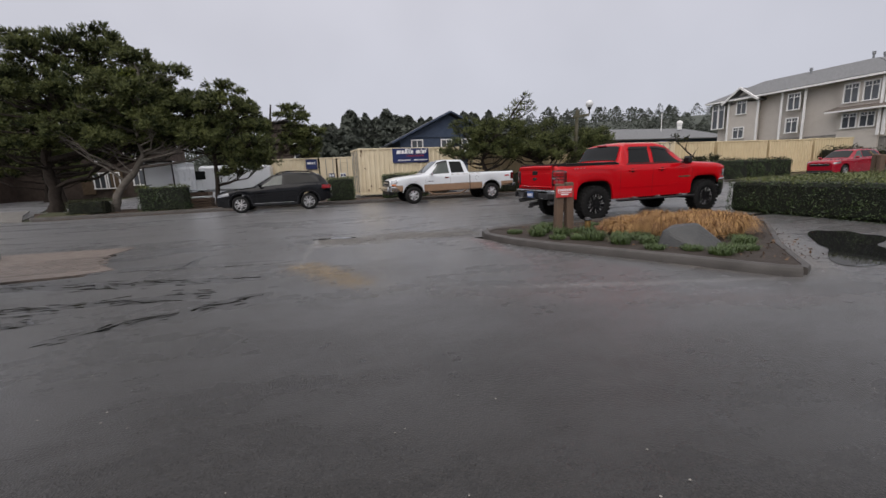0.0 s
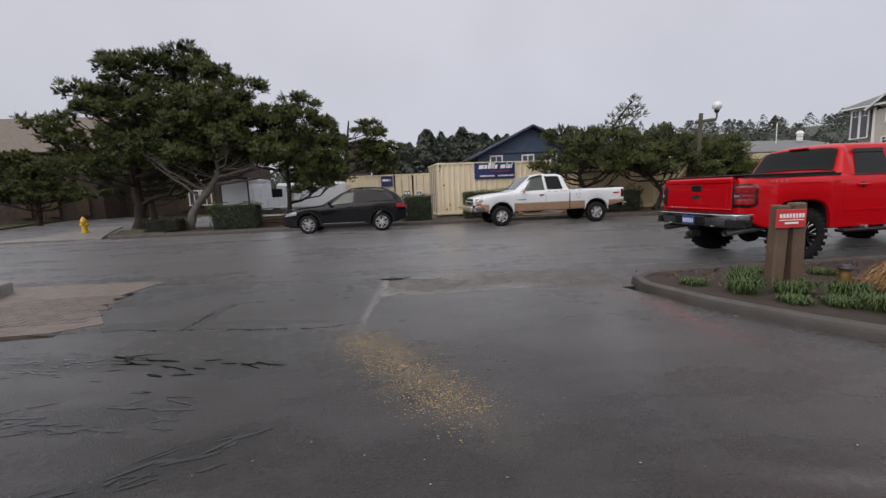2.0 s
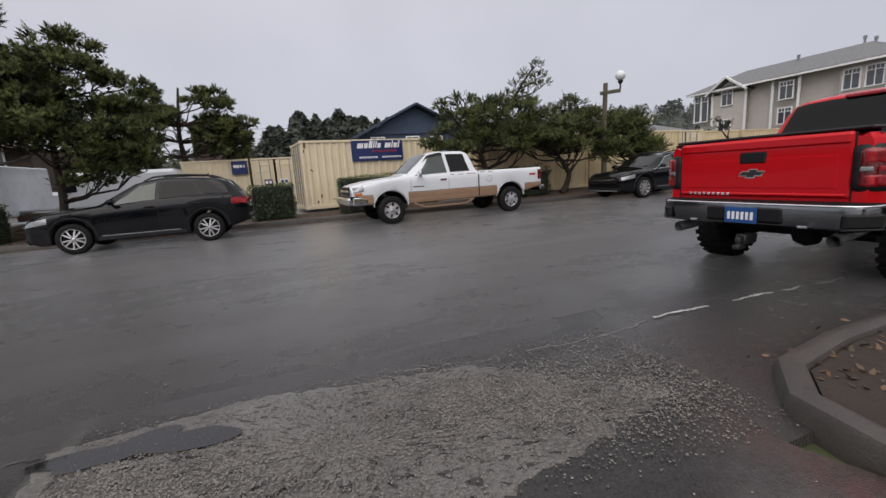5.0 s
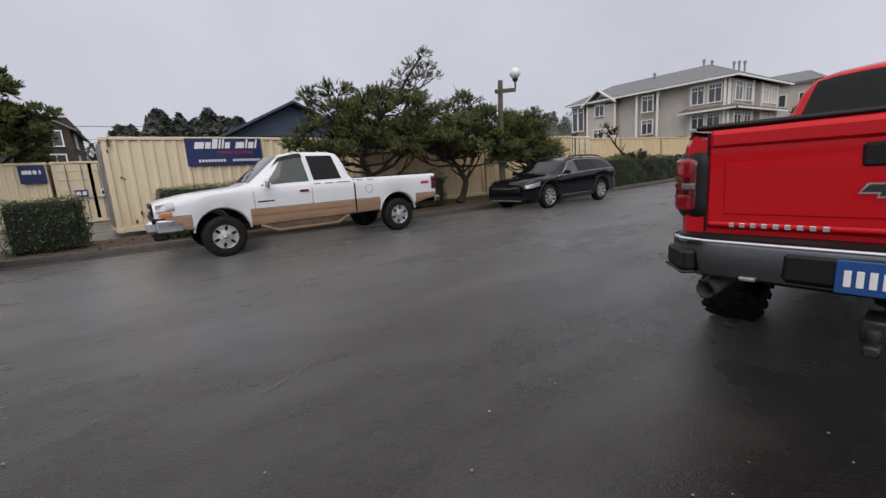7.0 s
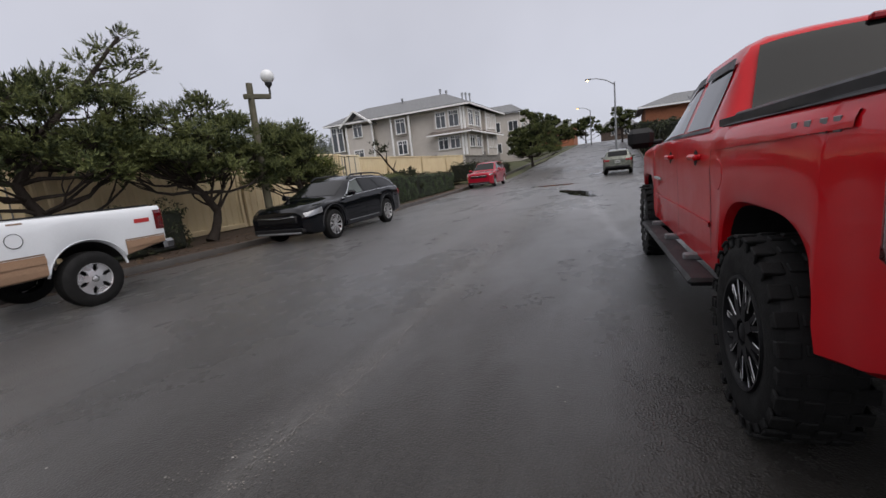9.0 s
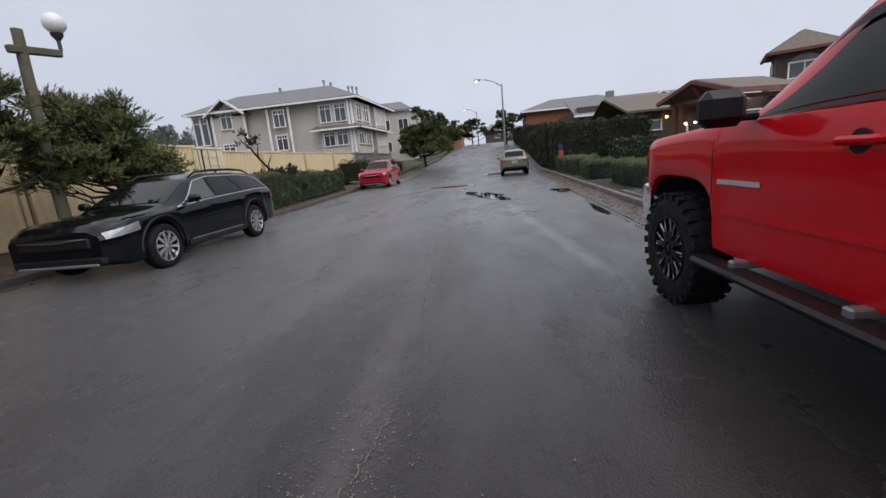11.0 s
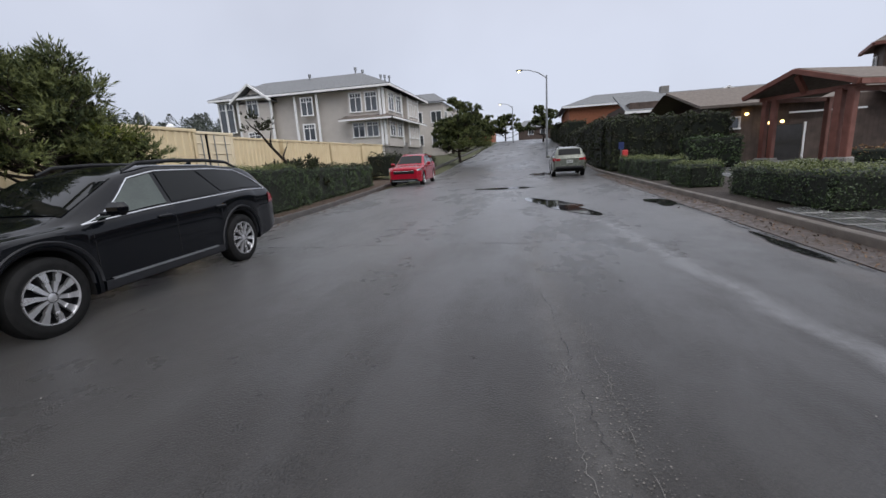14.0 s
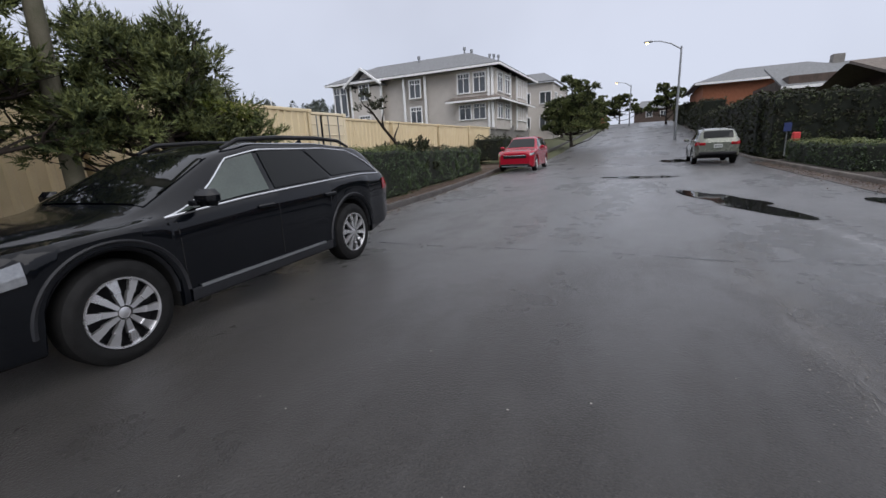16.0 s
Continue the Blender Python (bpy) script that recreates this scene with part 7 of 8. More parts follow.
def shoots(rng, pads, per, length, needle, width, count, rise_=0.7):
    """Needle shoots gathered in tufts over the foliage pads; returns vertices and triangles."""
    P, D = [], []
    for cx, cy, cz, rx, ry, rz in pads:
        n = int(1.25 * per * (rx * ry + (rx + ry) * rz * 0.6))
        tufts = max(4, n // 16)
        d = unit(rng.normal(size=(tufts, 3)))
        d[:, 2] = np.where(d[:, 2] < -0.25, -d[:, 2] * 0.6, d[:, 2])
        r = rng.uniform(0.3, 1.0, (tufts, 1)) ** 0.5 * rng.uniform(0.8, 1.2, (tufts, 1))
        c = d * r * (rx, ry, rz) + (cx, cy, cz)
        k = rng.integers(0, tufts, n)
        j = rng.normal(size=(n, 3))
        P.append(c[k] + j * length * (0.36, 0.36, 0.26))
        D.append(unit(d[k] * (0.7, 0.7, 0.3) + j * 0.45 + (0, 0, rise_ * 0.75)))
    P, D = np.concatenate(P), np.concatenate(D)
    n = len(P)
    side = unit(np.cross(D, unit(rng.normal(size=(n, 3)))))
    up = np.cross(D, side)
    ln = length * rng.uniform(0.5, 1.1, (n, 1))
    V = np.empty((n, count, 3, 3))
    for k in range(count):
        a = rng.uniform(0, 6.28, (n, 1))
        out = side * np.cos(a) + up * np.sin(a)
        base = P + D * ln * (k / count)
        tip = base + unit(D * 0.9 + out * (1.0 if k < count - 1 else 0.2)) * needle * rng.uniform(0.7, 1.2, (n, 1))
        across = unit(np.cross(out, D) + 1e-6) * width * 0.85
        V[:, k, 0], V[:, k, 1], V[:, k, 2] = base - across, base + across, tip
    V = V.reshape(-1, 3)
    return V, np.arange(len(V)).reshape(-1, 3)


def bend(a, b, rnd, sag=0.0, n=5, wild=0.08):
    a, b = Vector(a), Vector(b)
    L = (b - a).length
    pts = []
    for k in range(n + 1):
        t = k / n
        p = a.lerp(b, t)
        f = math.sin(math.pi * t)
        pts.append(p + Vector((rnd.gauss(0, wild * L * 0.4), rnd.gauss(0, wild * L * 0.4), sag * L * f + rnd.gauss(0, wild * L * 0.2))) * (f if k else 0))
    return pts


def pine(label, base, trunk, pads, seed, per=190, r0=0.16, bark=BARK, needles=NEEDLE, name="pine_tree", length=0.20, needle=0.10, width=0.018, count=11, bright=()):
    """A wind-shaped pine: trunk through the points given, a limb to every pad, shoots on the pads."""
    rnd, rng = random.Random(seed), np.random.default_rng(seed)
    root = thing(name, label, "tree", pose(*base))
    tm = Mesh()
    tr = [Vector(p) for p in trunk]
    n = len(tr)
    fine = []
    for a, b in zip(tr, tr[1:]):
        fine += [a.lerp(b, k / 3) + Vector((rnd.gauss(0, 0.03), rnd.gauss(0, 0.03), 0)) for k in range(3)]
    fine.append(tr[-1])
    rad = [r0 * (1.35 if k == 0 else 1) * (1 - 0.75 * k / (len(fine) - 1)) for k in range(len(fine))]
    tm.tube(fine, rad, 9)
    part("trunk", tm, bark, root, smooth=60)
    lm = Mesh()
    for cx, cy, cz, rx, ry, rz in pads:
        c = Vector((cx, cy, cz - rz * 0.5))
        lo = [p for p in fine if p.z < c.z - 0.15 * (c - p).length] or [fine[len(fine) // 2]]
        s = min(lo, key=lambda p: (p - c).length + rnd.uniform(0, 0.4))
        pts = bend(s, c, rnd, -0.06, 5, 0.10)
        w = min(r0 * 0.45, 0.018 + 0.016 * (c - s).length)
        lm.tube(pts, [w * (1 - 0.75 * k / 5) for k in range(6)], 6)
        for _ in range(5):
            e = Vector((cx + rnd.uniform(-0.85, 0.85) * rx, cy + rnd.uniform(-0.85, 0.85) * ry, cz + rnd.uniform(-0.3, 0.6) * rz))
            lm.tube(bend(pts[rnd.choice((3, 4, 5))], e, rnd, 0.05, 3, 0.1), [w * 0.4, w * 0.3, w * 0.22, w * 0.1], 4)
    part("limb", lm, bark, root, smooth=60, kind="stuff")
    plain = [p for k, p in enumerate(pads) if k not in bright]
    V, T = shoots(rng, plain, per, length, needle, width, count)
    triangles("crown", V, T, needles, root, kind="stuff")
    # Inner shoots take a darker colour that stands for the crown's self-shade.
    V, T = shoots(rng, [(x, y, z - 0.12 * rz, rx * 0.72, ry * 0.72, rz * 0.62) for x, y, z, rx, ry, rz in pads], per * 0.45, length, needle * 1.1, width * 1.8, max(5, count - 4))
    triangles("inner_crown", V, T, NEEDLE_SHADE, root, "inner needles coloured dark for the crown's own shade", kind="stuff")
    if bright:
        V, T = shoots(rng, [pads[k] for k in bright], per, length, needle, width, count)
        triangles("crown", V, T, NEEDLE_LIGHT, root, "yellowish new growth", kind="stuff")
    return root


def cloud(seed, n, box, size, shape=None, flat=0.4):
    """Foliage pads scattered in a box (x0, x1, y0, y1, z0, z1), kept where shape(x, z) allows."""
    rnd, out, tries = random.Random(seed), [], 0
    x0, x1, y0, y1, z0, z1 = box
    n = int(n * 1.35)
    while len(out) < n and tries < n * 60:
        tries += 1
        x, y, z = rnd.uniform(x0, x1), rnd.uniform(y0, y1), rnd.uniform(z0, z1)
        if shape and not shape(x, y, z):
            continue
        r = size * rnd.uniform(0.55, 1.1)
        if any((x - p[0]) ** 2 + (y - p[1]) ** 2 + ((z - p[2]) * 1.5) ** 2 < (0.48 * size) ** 2 for p in out):
            continue
        out.append((x, y, z, r, r * rnd.uniform(0.8, 1.15), r * flat * rnd.uniform(0.9, 1.7)))
    return out


def dome(cx, cy, rx, ry, zb, zt, lean=0.0, tilt=0.0):
    def inside(x, y, z):
        t = (z - zb) / (zt - zb)
        if not 0 <= t <= 1:
            return False
        q = ((x - cx - lean * t) / rx) ** 2 + ((y - cy) / ry) ** 2
        return q < 1 - t ** 1.7 and (q > 0.25 - t * 0.6 or t > 0.45)
    return inside


# large wind-shaped pines at the corner
pine("large dark-green shore pine with a spreading layered crown", (-13.6, 25.0, 0.1),
     [(0, 0, 0), (0.1, 0, 1.2), (-0.2, 0.2, 2.6), (0.5, 0.1, 4.4), (1.0, 0, 6.3), (1.3, 0, 7.8)],
     cloud(11, 66, (-4.6, 5.0, -2.6, 2.6, 2.9, 8.8), 1.0, dome(0.9, 0, 5.2, 3.0, 2.9, 8.9, 0.6)), 11, per=125, r0=0.30, width=0.024, needle=0.12, bright=(3, 17))
pine("leaning shore pine with pale lichened trunk", (-9.95, 22.3, 0.1),
     [(0, 0, 0), (0.15, 0, 0.7), (0.9, 0.1, 1.7), (1.4, 0.2, 2.6), (1.2, 0.4, 4.2), (1.7, 0.5, 6.4)],
     cloud(12, 60, (-2.4, 4.7, -1.4, 2.4, 2.9, 7.2), 0.85, dome(1.5, 0.5, 3.4, 2.2, 2.6, 7.3, -0.3)), 12, per=160, r0=0.20, bark=BARK_PALE, width=0.024, needle=0.12, bright=(5, 9, 14))
pine("slender dark pine beside the parked hatchback", (-5.6, 22.6, 0.1),
     [(0, 0, 0), (0.05, 0, 1.5), (0.1, 0.1, 3.0), (0.5, 0, 4.6), (0.9, 0, 5.3)],
     cloud(13, 44, (-2.4, 2.8, -1.5, 1.5, 2.9, 5.8), 0.70, dome(0.1, 0, 2.8, 1.7, 1.3, 6.1, 0.3)) + cloud(23, 14, (0.2, 2.6, -1.2, 1.2, 1.5, 3.0), 0.6), 13, per=170, r0=0.12, width=0.022)
pine("broad pine behind the storage yard", (-4.2, 33.5, 0.1),
     [(0, 0, 0), (0.2, 0, 2.0), (0.1, 0, 4.5), (0.4, 0, 6.5)],
     cloud(14, 40, (-3.6, 3.6, -2.4, 2.4, 2.4, 7.1), 0.9, dome(0, 0, 3.8, 2.6, 2.4, 7.4)), 14, per=110, r0=0.2, width=0.035, needle=0.15, count=9)
pine("pine standing by the side street", (-16.5, 31.5, 0.1),
     [(0, 0, 0), (-0.2, 0, 2.0), (-0.5, 0, 4.0), (-0.3, 0, 6.0)],
     cloud(15, 38, (-4.0, 3.2, -2.4, 2.4, 2.8, 6.6), 0.95, dome(-0.3, 0, 4.2, 2.6, 2.6, 7.0)), 15, per=110, r0=0.22, width=0.035, needle=0.15, count=9)
for k, (x, y, h) in enumerate(((-27.5, 36.5, 5.6), (-31.5, 41.5, 6.2), (-36.0, 40.0, 5.8), (-24.0, 44.0, 5.2), (-42.0, 38.0, 6.2))):
    pine("dark pine among the brown shops", (x, y, 0.0), [(0, 0, 0), (0.2, 0, 1.6), (-0.1, 0, 3.4), (0.2, 0, h - 0.6)],
         cloud(30 + k, 26, (-3.2, 3.2, -2.4, 2.4, 1.8, h), 1.0, dome(0, 0, 3.4, 2.6, 1.7, h + 0.4)), 30 + k, per=75, r0=0.18, width=0.05, needle=0.18, count=8)

# shore pines between the white pickup and the lamp post
pine("shore pine with a wispy leaning leader", (8.7, 21.6, 0.1),
     [(0, 0, 0), (-0.3, 0, 0.9), (-0.7, -0.1, 1.8), (-0.2, 0, 2.7), (0.9, 0, 3.8), (1.9, 0, 5.1)],
     cloud(16, 40, (-2.7, 2.2, -1.3, 1.2, 1.9, 3.8), 0.56, dome(-0.4, 0, 2.7, 1.5, 1.5, 4.3)) +
     [(0.9, 0, 3.7, 0.30, 0.3, 0.14), (1.25, 0.1, 4.05, 0.30, 0.25, 0.13), (1.0, 0.0, 4.35, 0.24, 0.2, 0.11), (1.75, 0, 4.35, 0.34, 0.25, 0.13), (1.45, 0, 4.75, 0.26, 0.2, 0.12), (2.1, 0, 4.75, 0.34, 0.22, 0.12), (1.9, 0, 5.15, 0.24, 0.2, 0.13), (2.35, 0.0, 4.45, 0.25, 0.2, 0.1), (0.6, 0, 4.0, 0.2, 0.2, 0.1)], 16, per=230, r0=0.13, width=0.016, needle=0.085)
pine("low spreading shore pine over the verge", (11.8, 21.4, 0.1),
     [(0, 0, 0), (0.3, 0, 0.8), (-0.4, -0.2, 1.6), (0.3, -0.2, 2.4), (0.9, 0, 3.0)],
     cloud(17, 44, (-2.4, 1.9, -1.4, 1.2, 1.7, 3.6), 0.54, dome(0, -0.1, 2.6, 1.5, 1.2, 4.0)), 17, per=230, r0=0.13, width=0.016, needle=0.085)
pine("dense shore pine leaning beside the lamp post", (14.5, 20.75, 0.1),
     [(0, 0, 0), (0.35, -0.1, 0.8), (0.1, -0.1, 1.6), (0.5, 0, 2.4), (0.9, 0, 3.1)],
     cloud(18, 52, (-1.1, 1.75, -0.65, 1.2, 1.35, 3.15), 0.48, dome(0.3, 0.25, 1.7, 1.15, 1.0, 3.5, 0.0)), 18, per=260, r0=0.12, width=0.014, needle=0.08, bright=(4, 11))
pine("small dark street pine in a kerbed bed", (52.0, 20.3, 0.9),
     [(0, 0, 0), (0.1, 0, 1.6), (-0.1, 0, 3.2), (0.2, 0, 5.6)],
     cloud(19, 48, (-1.8, 1.8, -3.0, 3.0, 1.3, 6.0), 0.8, dome(0, 0, 2.0, 3.1, 1.2, 6.4)), 19, per=110, r0=0.14, width=0.04, needle=0.14, count=8, name="street_tree")
for k, (x, y, z, h, r) in enumerate(((92, 11.0, 3.4, 6.4, 3.2), (100, 24.5, 4.0, 7.0, 3.6), (118, 19.5, 4.8, 6.5, 4.5), (70, 24.2, 2.0, 5.0, 2.0), (84, 25, 2.8, 6.0, 3.0), (126, 27, 4.9, 6.0, 4.0))):
    pine("dark pine beside the upper street", (x, y, z), [(0, 0, 0), (0.1, 0, h * 0.3), (0.1, 0, h * 0.6), (0.3, 0, h * 0.95)],
         cloud(50 + k, 24, (-r, r, -r, r, h * 0.3, h), r * 0.33, dome(0, 0, r, r, h * 0.28, h * 1.05)), 50 + k, per=40, r0=0.16, width=0.09, needle=0.28, count=7)


def conifers(name, label, spots, seed, dens=130):
    """Far firs as one mass of drooping sprays."""
    rng = np.random.default_rng(seed)
    V = []
    for x, y, z, h, r in spots:
        n = int(dens * rng.uniform(0.8, 1.2))
        t = rng.uniform(0.05, 1.0, n)
        a = rng.uniform(0, 6.28, n)
        lobes = 1 + 0.22 * np.sin(a * 3 + t * 17 + x) + 0.15 * np.sin(a * 5 - t * 29)
        rr = r * np.minimum(1.0, 1.9 * (1 - t)) ** 0.75 * rng.uniform(0.25, 1.0, n) ** 0.5 * lobes
        P = np.stack([x + rr * np.cos(a), y + rr * np.sin(a), z + h * t - 0.12 * rr], 1)
        u = unit(rng.normal(size=(n, 3)) * (1, 1, 0.45))
        w = unit(np.cross(u, rng.normal(size=(n, 3))))
        s = 0.16 * r * rng.uniform(0.5, 1.2, (n, 1))
        V.append(np.stack([P - u * s, P + u * s, P + w * s * 0.9], 1).reshape(-1, 3))
        V.append(np.array([[x - 0.15, y, z], [x + 0.15, y, z], [x, y, z + h]]))
    V = np.concatenate(V)
    ob = triangles(name, V, np.arange(len(V)).reshape(-1, 3), NEEDLE_HAZE, None, label, kind="stuff")
    return tagged(ob, category="trees")


rnd = random.Random(5)
spots = []
for k in range(46):
    t = k / 45
    x = -1 + 48 * t + rnd.uniform(-1, 1)
    top = 15.0 + 1.6 * math.sin(t * 9 - 0.4) + rnd.uniform(-3.0, 1.5) - (2.5 if k < 4 else 0)
    spots.append((x, 118 + rnd.uniform(-10, 10), 0, top, rnd.uniform(4.0, 6.5)))
conifers("fir_grove", "grove of firs behind the houses, haze mixed into their colour", spots, 3, 1500)


def hill_z(x, y):
    """A wooded ridge that rises away from the street to the north-east."""
    t = max(0.0, min(1.0, (y - 110) / 110))
    e = max(0.0, min(1.0, (x - 30) / 200))
    return 34 * t * t * (3 - 2 * t) * (0.35 + 0.65 * e) + 4 * math.sin(x * 0.02) * t


mb = Mesh()
mb.grid([[(x, y, hill_z(x, y) - 0.5) for y in range(100, 420, 20)] for x in range(-120, 520, 20)], flip=True)
tagged(part("wooded_hill", mb, NEEDLE_HAZE, None, "wooded ridge behind the town, haze mixed into its colour", smooth=60, kind="structure"), category="hill")
spots = []
for k in range(520):
    x, y = rnd.uniform(-60, 420), rnd.uniform(120, 235)
    spots.append((x, y, hill_z(x, y) - 0.5, rnd.uniform(4.5, 9.5), rnd.uniform(2.6, 4.6)))
conifers("ridge_woods", "firs covering the ridge, haze mixed into their colour", spots, 4, 240)


def leaves(rng, P, N, size, spread=0.8):
    """Small leaf quads as two triangles, near-parallel to the surface normals given."""
    n = len(P)
    d = unit(N + rng.normal(size=(n, 3)) * spread)
    a = unit(np.cross(d, unit(rng.normal(size=(n, 3)))))
    b = np.cross(d, a)
    L = size * rng.uniform(0.6, 1.25, (n, 1))
    w = L * 0.42
    V = np.stack([P - a * L, P + b * w, P + a * L, P - b * w], 1).reshape(-1, 3)
    i = np.arange(n)[:, None] * 4
    T = np.concatenate([i + (0, 1, 2), i + (0, 2, 3)], 0)
    return V, T


def hedge(label, m, L, W, H, seed, dens=420, size=0.035, leaf=LEAF, top=LEAF_TOP, name="hedge", bumpy=0.05):
    """A clipped box hedge along x from m's origin: core coloured dark for the inner shade, leafy faces and a paler top.
    """
    rng = np.random.default_rng(seed)
    root = thing(name, label, "hedge", m)
    nx, ny, nz = max(3, int(L / 0.25)), max(3, int(W / 0.25)), max(3, int(H / 0.25))

    def lump(x, y, z):
        return bumpy * (math.sin(x * 5.1 + seed) + math.sin(y * 6.3 + x * 2.2) + math.sin(z * 7.7 + x * 3.1)) * 0.6

    # The near-black core puts the shade behind the leaves into colour.
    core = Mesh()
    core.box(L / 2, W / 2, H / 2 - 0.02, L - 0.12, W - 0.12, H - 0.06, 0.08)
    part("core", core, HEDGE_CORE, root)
    sides, tops = [], []
    for axis, fixed, nrm, area in ((1, 0.0, (0, -1, 0), L * H), (1, W, (0, 1, 0), L * H), (0, 0.0, (-1, 0, 0), W * H), (0, L, (1, 0, 0), W * H), (2, H, (0, 0, 1), L * W)):
        n = int(dens * area)
        u, v = rng.uniform(0, 1, n), rng.uniform(0, 1, n)
        p = np.empty((n, 3))
        if axis == 1:
            p[:, 0], p[:, 1], p[:, 2] = u * L, fixed, v * H
        elif axis == 0:
            p[:, 0], p[:, 1], p[:, 2] = fixed, u * W, v * H
        else:
            p[:, 0], p[:, 1], p[:, 2] = u * L, v * W, fixed
        nn = np.tile(np.array(nrm, float), (n, 1))
        bump = bumpy * (np.sin(p[:, 0] * 5.1 + seed) + np.sin(p[:, 1] * 6.3 + p[:, 0] * 2.2) + np.sin(p[:, 2] * 7.7 + p[:, 0] * 3.1)) * 0.6
        edge = np.minimum.reduce([np.where(axis == 2, 1, (H - p[:, 2]) / 0.12), np.minimum(p[:, 0], L - p[:, 0]) / 0.12 if axis != 0 else np.ones(n), np.minimum(p[:, 1], W - p[:, 1]) / 0.12 if axis != 1 else np.ones(n)])
        inset = -0.06 * (1 - np.clip(edge, 0, 1)) ** 2
        p += nn * (bump + inset + rng.normal(0, 0.03, n) - rng.uniform(0, 0.05, n) * (axis != 2))[:, None]
        (tops if axis == 2 else sides).append((p, nn))
    for group, ma, nm, lab in ((sides, leaf, "foliage", ""), (tops, top, "clipped_top", "paler leaves over the top")):
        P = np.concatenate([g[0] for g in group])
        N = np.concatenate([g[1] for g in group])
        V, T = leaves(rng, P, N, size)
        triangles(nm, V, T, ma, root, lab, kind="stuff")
    return root


hedge("clipped dark-green box hedge on the verge", pose(-8.6, 21.2, 0.08), 2.0, 0.9, 1.1, 1, 330, 0.04)
hedge("low dark shrub hedge under the pines", pose(-11.4, 21.3, 0.08), 1.5, 0.8, 0.62, 2, 330, 0.04, LEAF_DARK, LEAF_DARK)
hedge("clipped box hedge between parked cars", pose(-0.32, 21.2, 0.08), 1.35, 0.9, 1.16, 3, 800, 0.026)
hedge("clipped box hedge beside the container", pose(2.45, 20.9, 0.08), 2.3, 0.9, 1.24, 4, 800, 0.026)
hedge("dark untrimmed shrub below the pines", pose(9.0, 21.0, 0.08), 1.9, 1.0, 1.05, 5, 420, 0.04, LEAF_DARK, LEAF_DARK, bumpy=0.16)
hedge("clipped green hedge along the verge", pose(17.6, 20.05, 0.08, 0, 0, 3), 3.7, 0.95, 1.32, 6, 900, 0.025)
hedge("rough shrub hedge along the kerb", pose(21.6, 20.5, 0.08, 0, 0, 6), 5.0, 0.95, 1.25, 7, 700, 0.03, LEAF, LEAF_DARK, bumpy=0.12)
hedge("rough shrub hedge along the kerb", pose(26.7, 21.1, 0.08, 0, 0, 7), 4.6, 0.95, 1.2, 8, 260, 0.05, LEAF, LEAF_DARK, bumpy=0.08)
hedge("broad clipped hedge with a flat green top", pose(10.3, 4.1, 0.0), 4.65, 4.45, 0.84, 9, 900, 0.024)
hedge("long low clipped hedge with a flat top", pose(17.2, 6.95, 0.08), 3.7, 1.45, 0.72, 10, 1000, 0.024)
hedge("short clipped hedge by the kerb", pose(22.6, 7.75, 0.08), 1.9, 1.0, 0.72, 11, 800, 0.027)
hedge("low clipped hedge further up the kerb", pose(26.0, 7.6, 0.08), 7.0, 1.1, 0.82, 12, 500, 0.036)
hedge("tall dark hedge across the forecourt's end", pose(36.2, 2.2, 0.05), 2.2, 6.4, 3.0, 13, 110, 0.09, LEAF_DARK, LEAF_DARK, bumpy=0.14)
hedge("tall dark hedge along the upper street", pose(38.4, 6.6, 0.2), 24.0, 2.2, 3.1, 14, 60, 0.11, LEAF_DARK, LEAF_DARK, bumpy=0.16)
hedge("tall dark hedge climbing beside the upper street", pose(62.6, 6.8, rise(64)), 20.0, 2.2, 3.2, 24, 45, 0.13, LEAF_DARK, LEAF_DARK, bumpy=0.18)
hedge("tall dark hedge near the street's crest", pose(83.0, 7.0, rise(85)), 22.0, 2.2, 3.0, 25, 40, 0.14, LEAF_DARK, LEAF_DARK, bumpy=0.2)
hedge("green shrub before the restaurant", pose(33.9, 2.5, 0.05), 1.2, 2.6, 1.6, 15, 120, 0.08, LEAF, LEAF, bumpy=0.1)
hedge("dark shrub beside the restaurant ramp", pose(31.5, -13.5, 0.05), 1.6, 5.0, 1.8, 16, 90, 0.08, LEAF_DARK, LEAF_DARK, bumpy=0.2)
hedge("mixed shrubs at the restaurant porch", pose(33.2, -4.6, 0.05), 0.8, 3.0, 0.6, 17, 140, 0.06, LEAF, STRAW, bumpy=0.14)
hedge("round shrub by the containers", pose(38.5, 22.6, 0.35), 2.4, 2.2, 1.5, 18, 110, 0.08, LEAF_DARK, LEAF_DARK, bumpy=0.2)
hedge("dark shrubs along the upper street", pose(42.5, 22.4, 0.4), 7.5, 1.6, 1.2, 19, 80, 0.09, LEAF_DARK, LEAF_DARK, bumpy=0.25)

# bare twisted shrub above the hedge
tw = thing("twisted_shrub", "bare twisted shrub with a few leaf tufts above the hedge", "shrub", pose(22.0, 21.2, 0.1))
tm = Mesh()
rnd = random.Random(8)
tm.tube([(0.6, 0, 0), (0.5, 0, 0.8), (0.1, 0, 1.5), (-0.5, 0, 1.9), (-1.0, 0, 2.3), (-1.3, 0, 2.35)], [0.07, 0.06, 0.05, 0.045, 0.03, 0.015], 6)
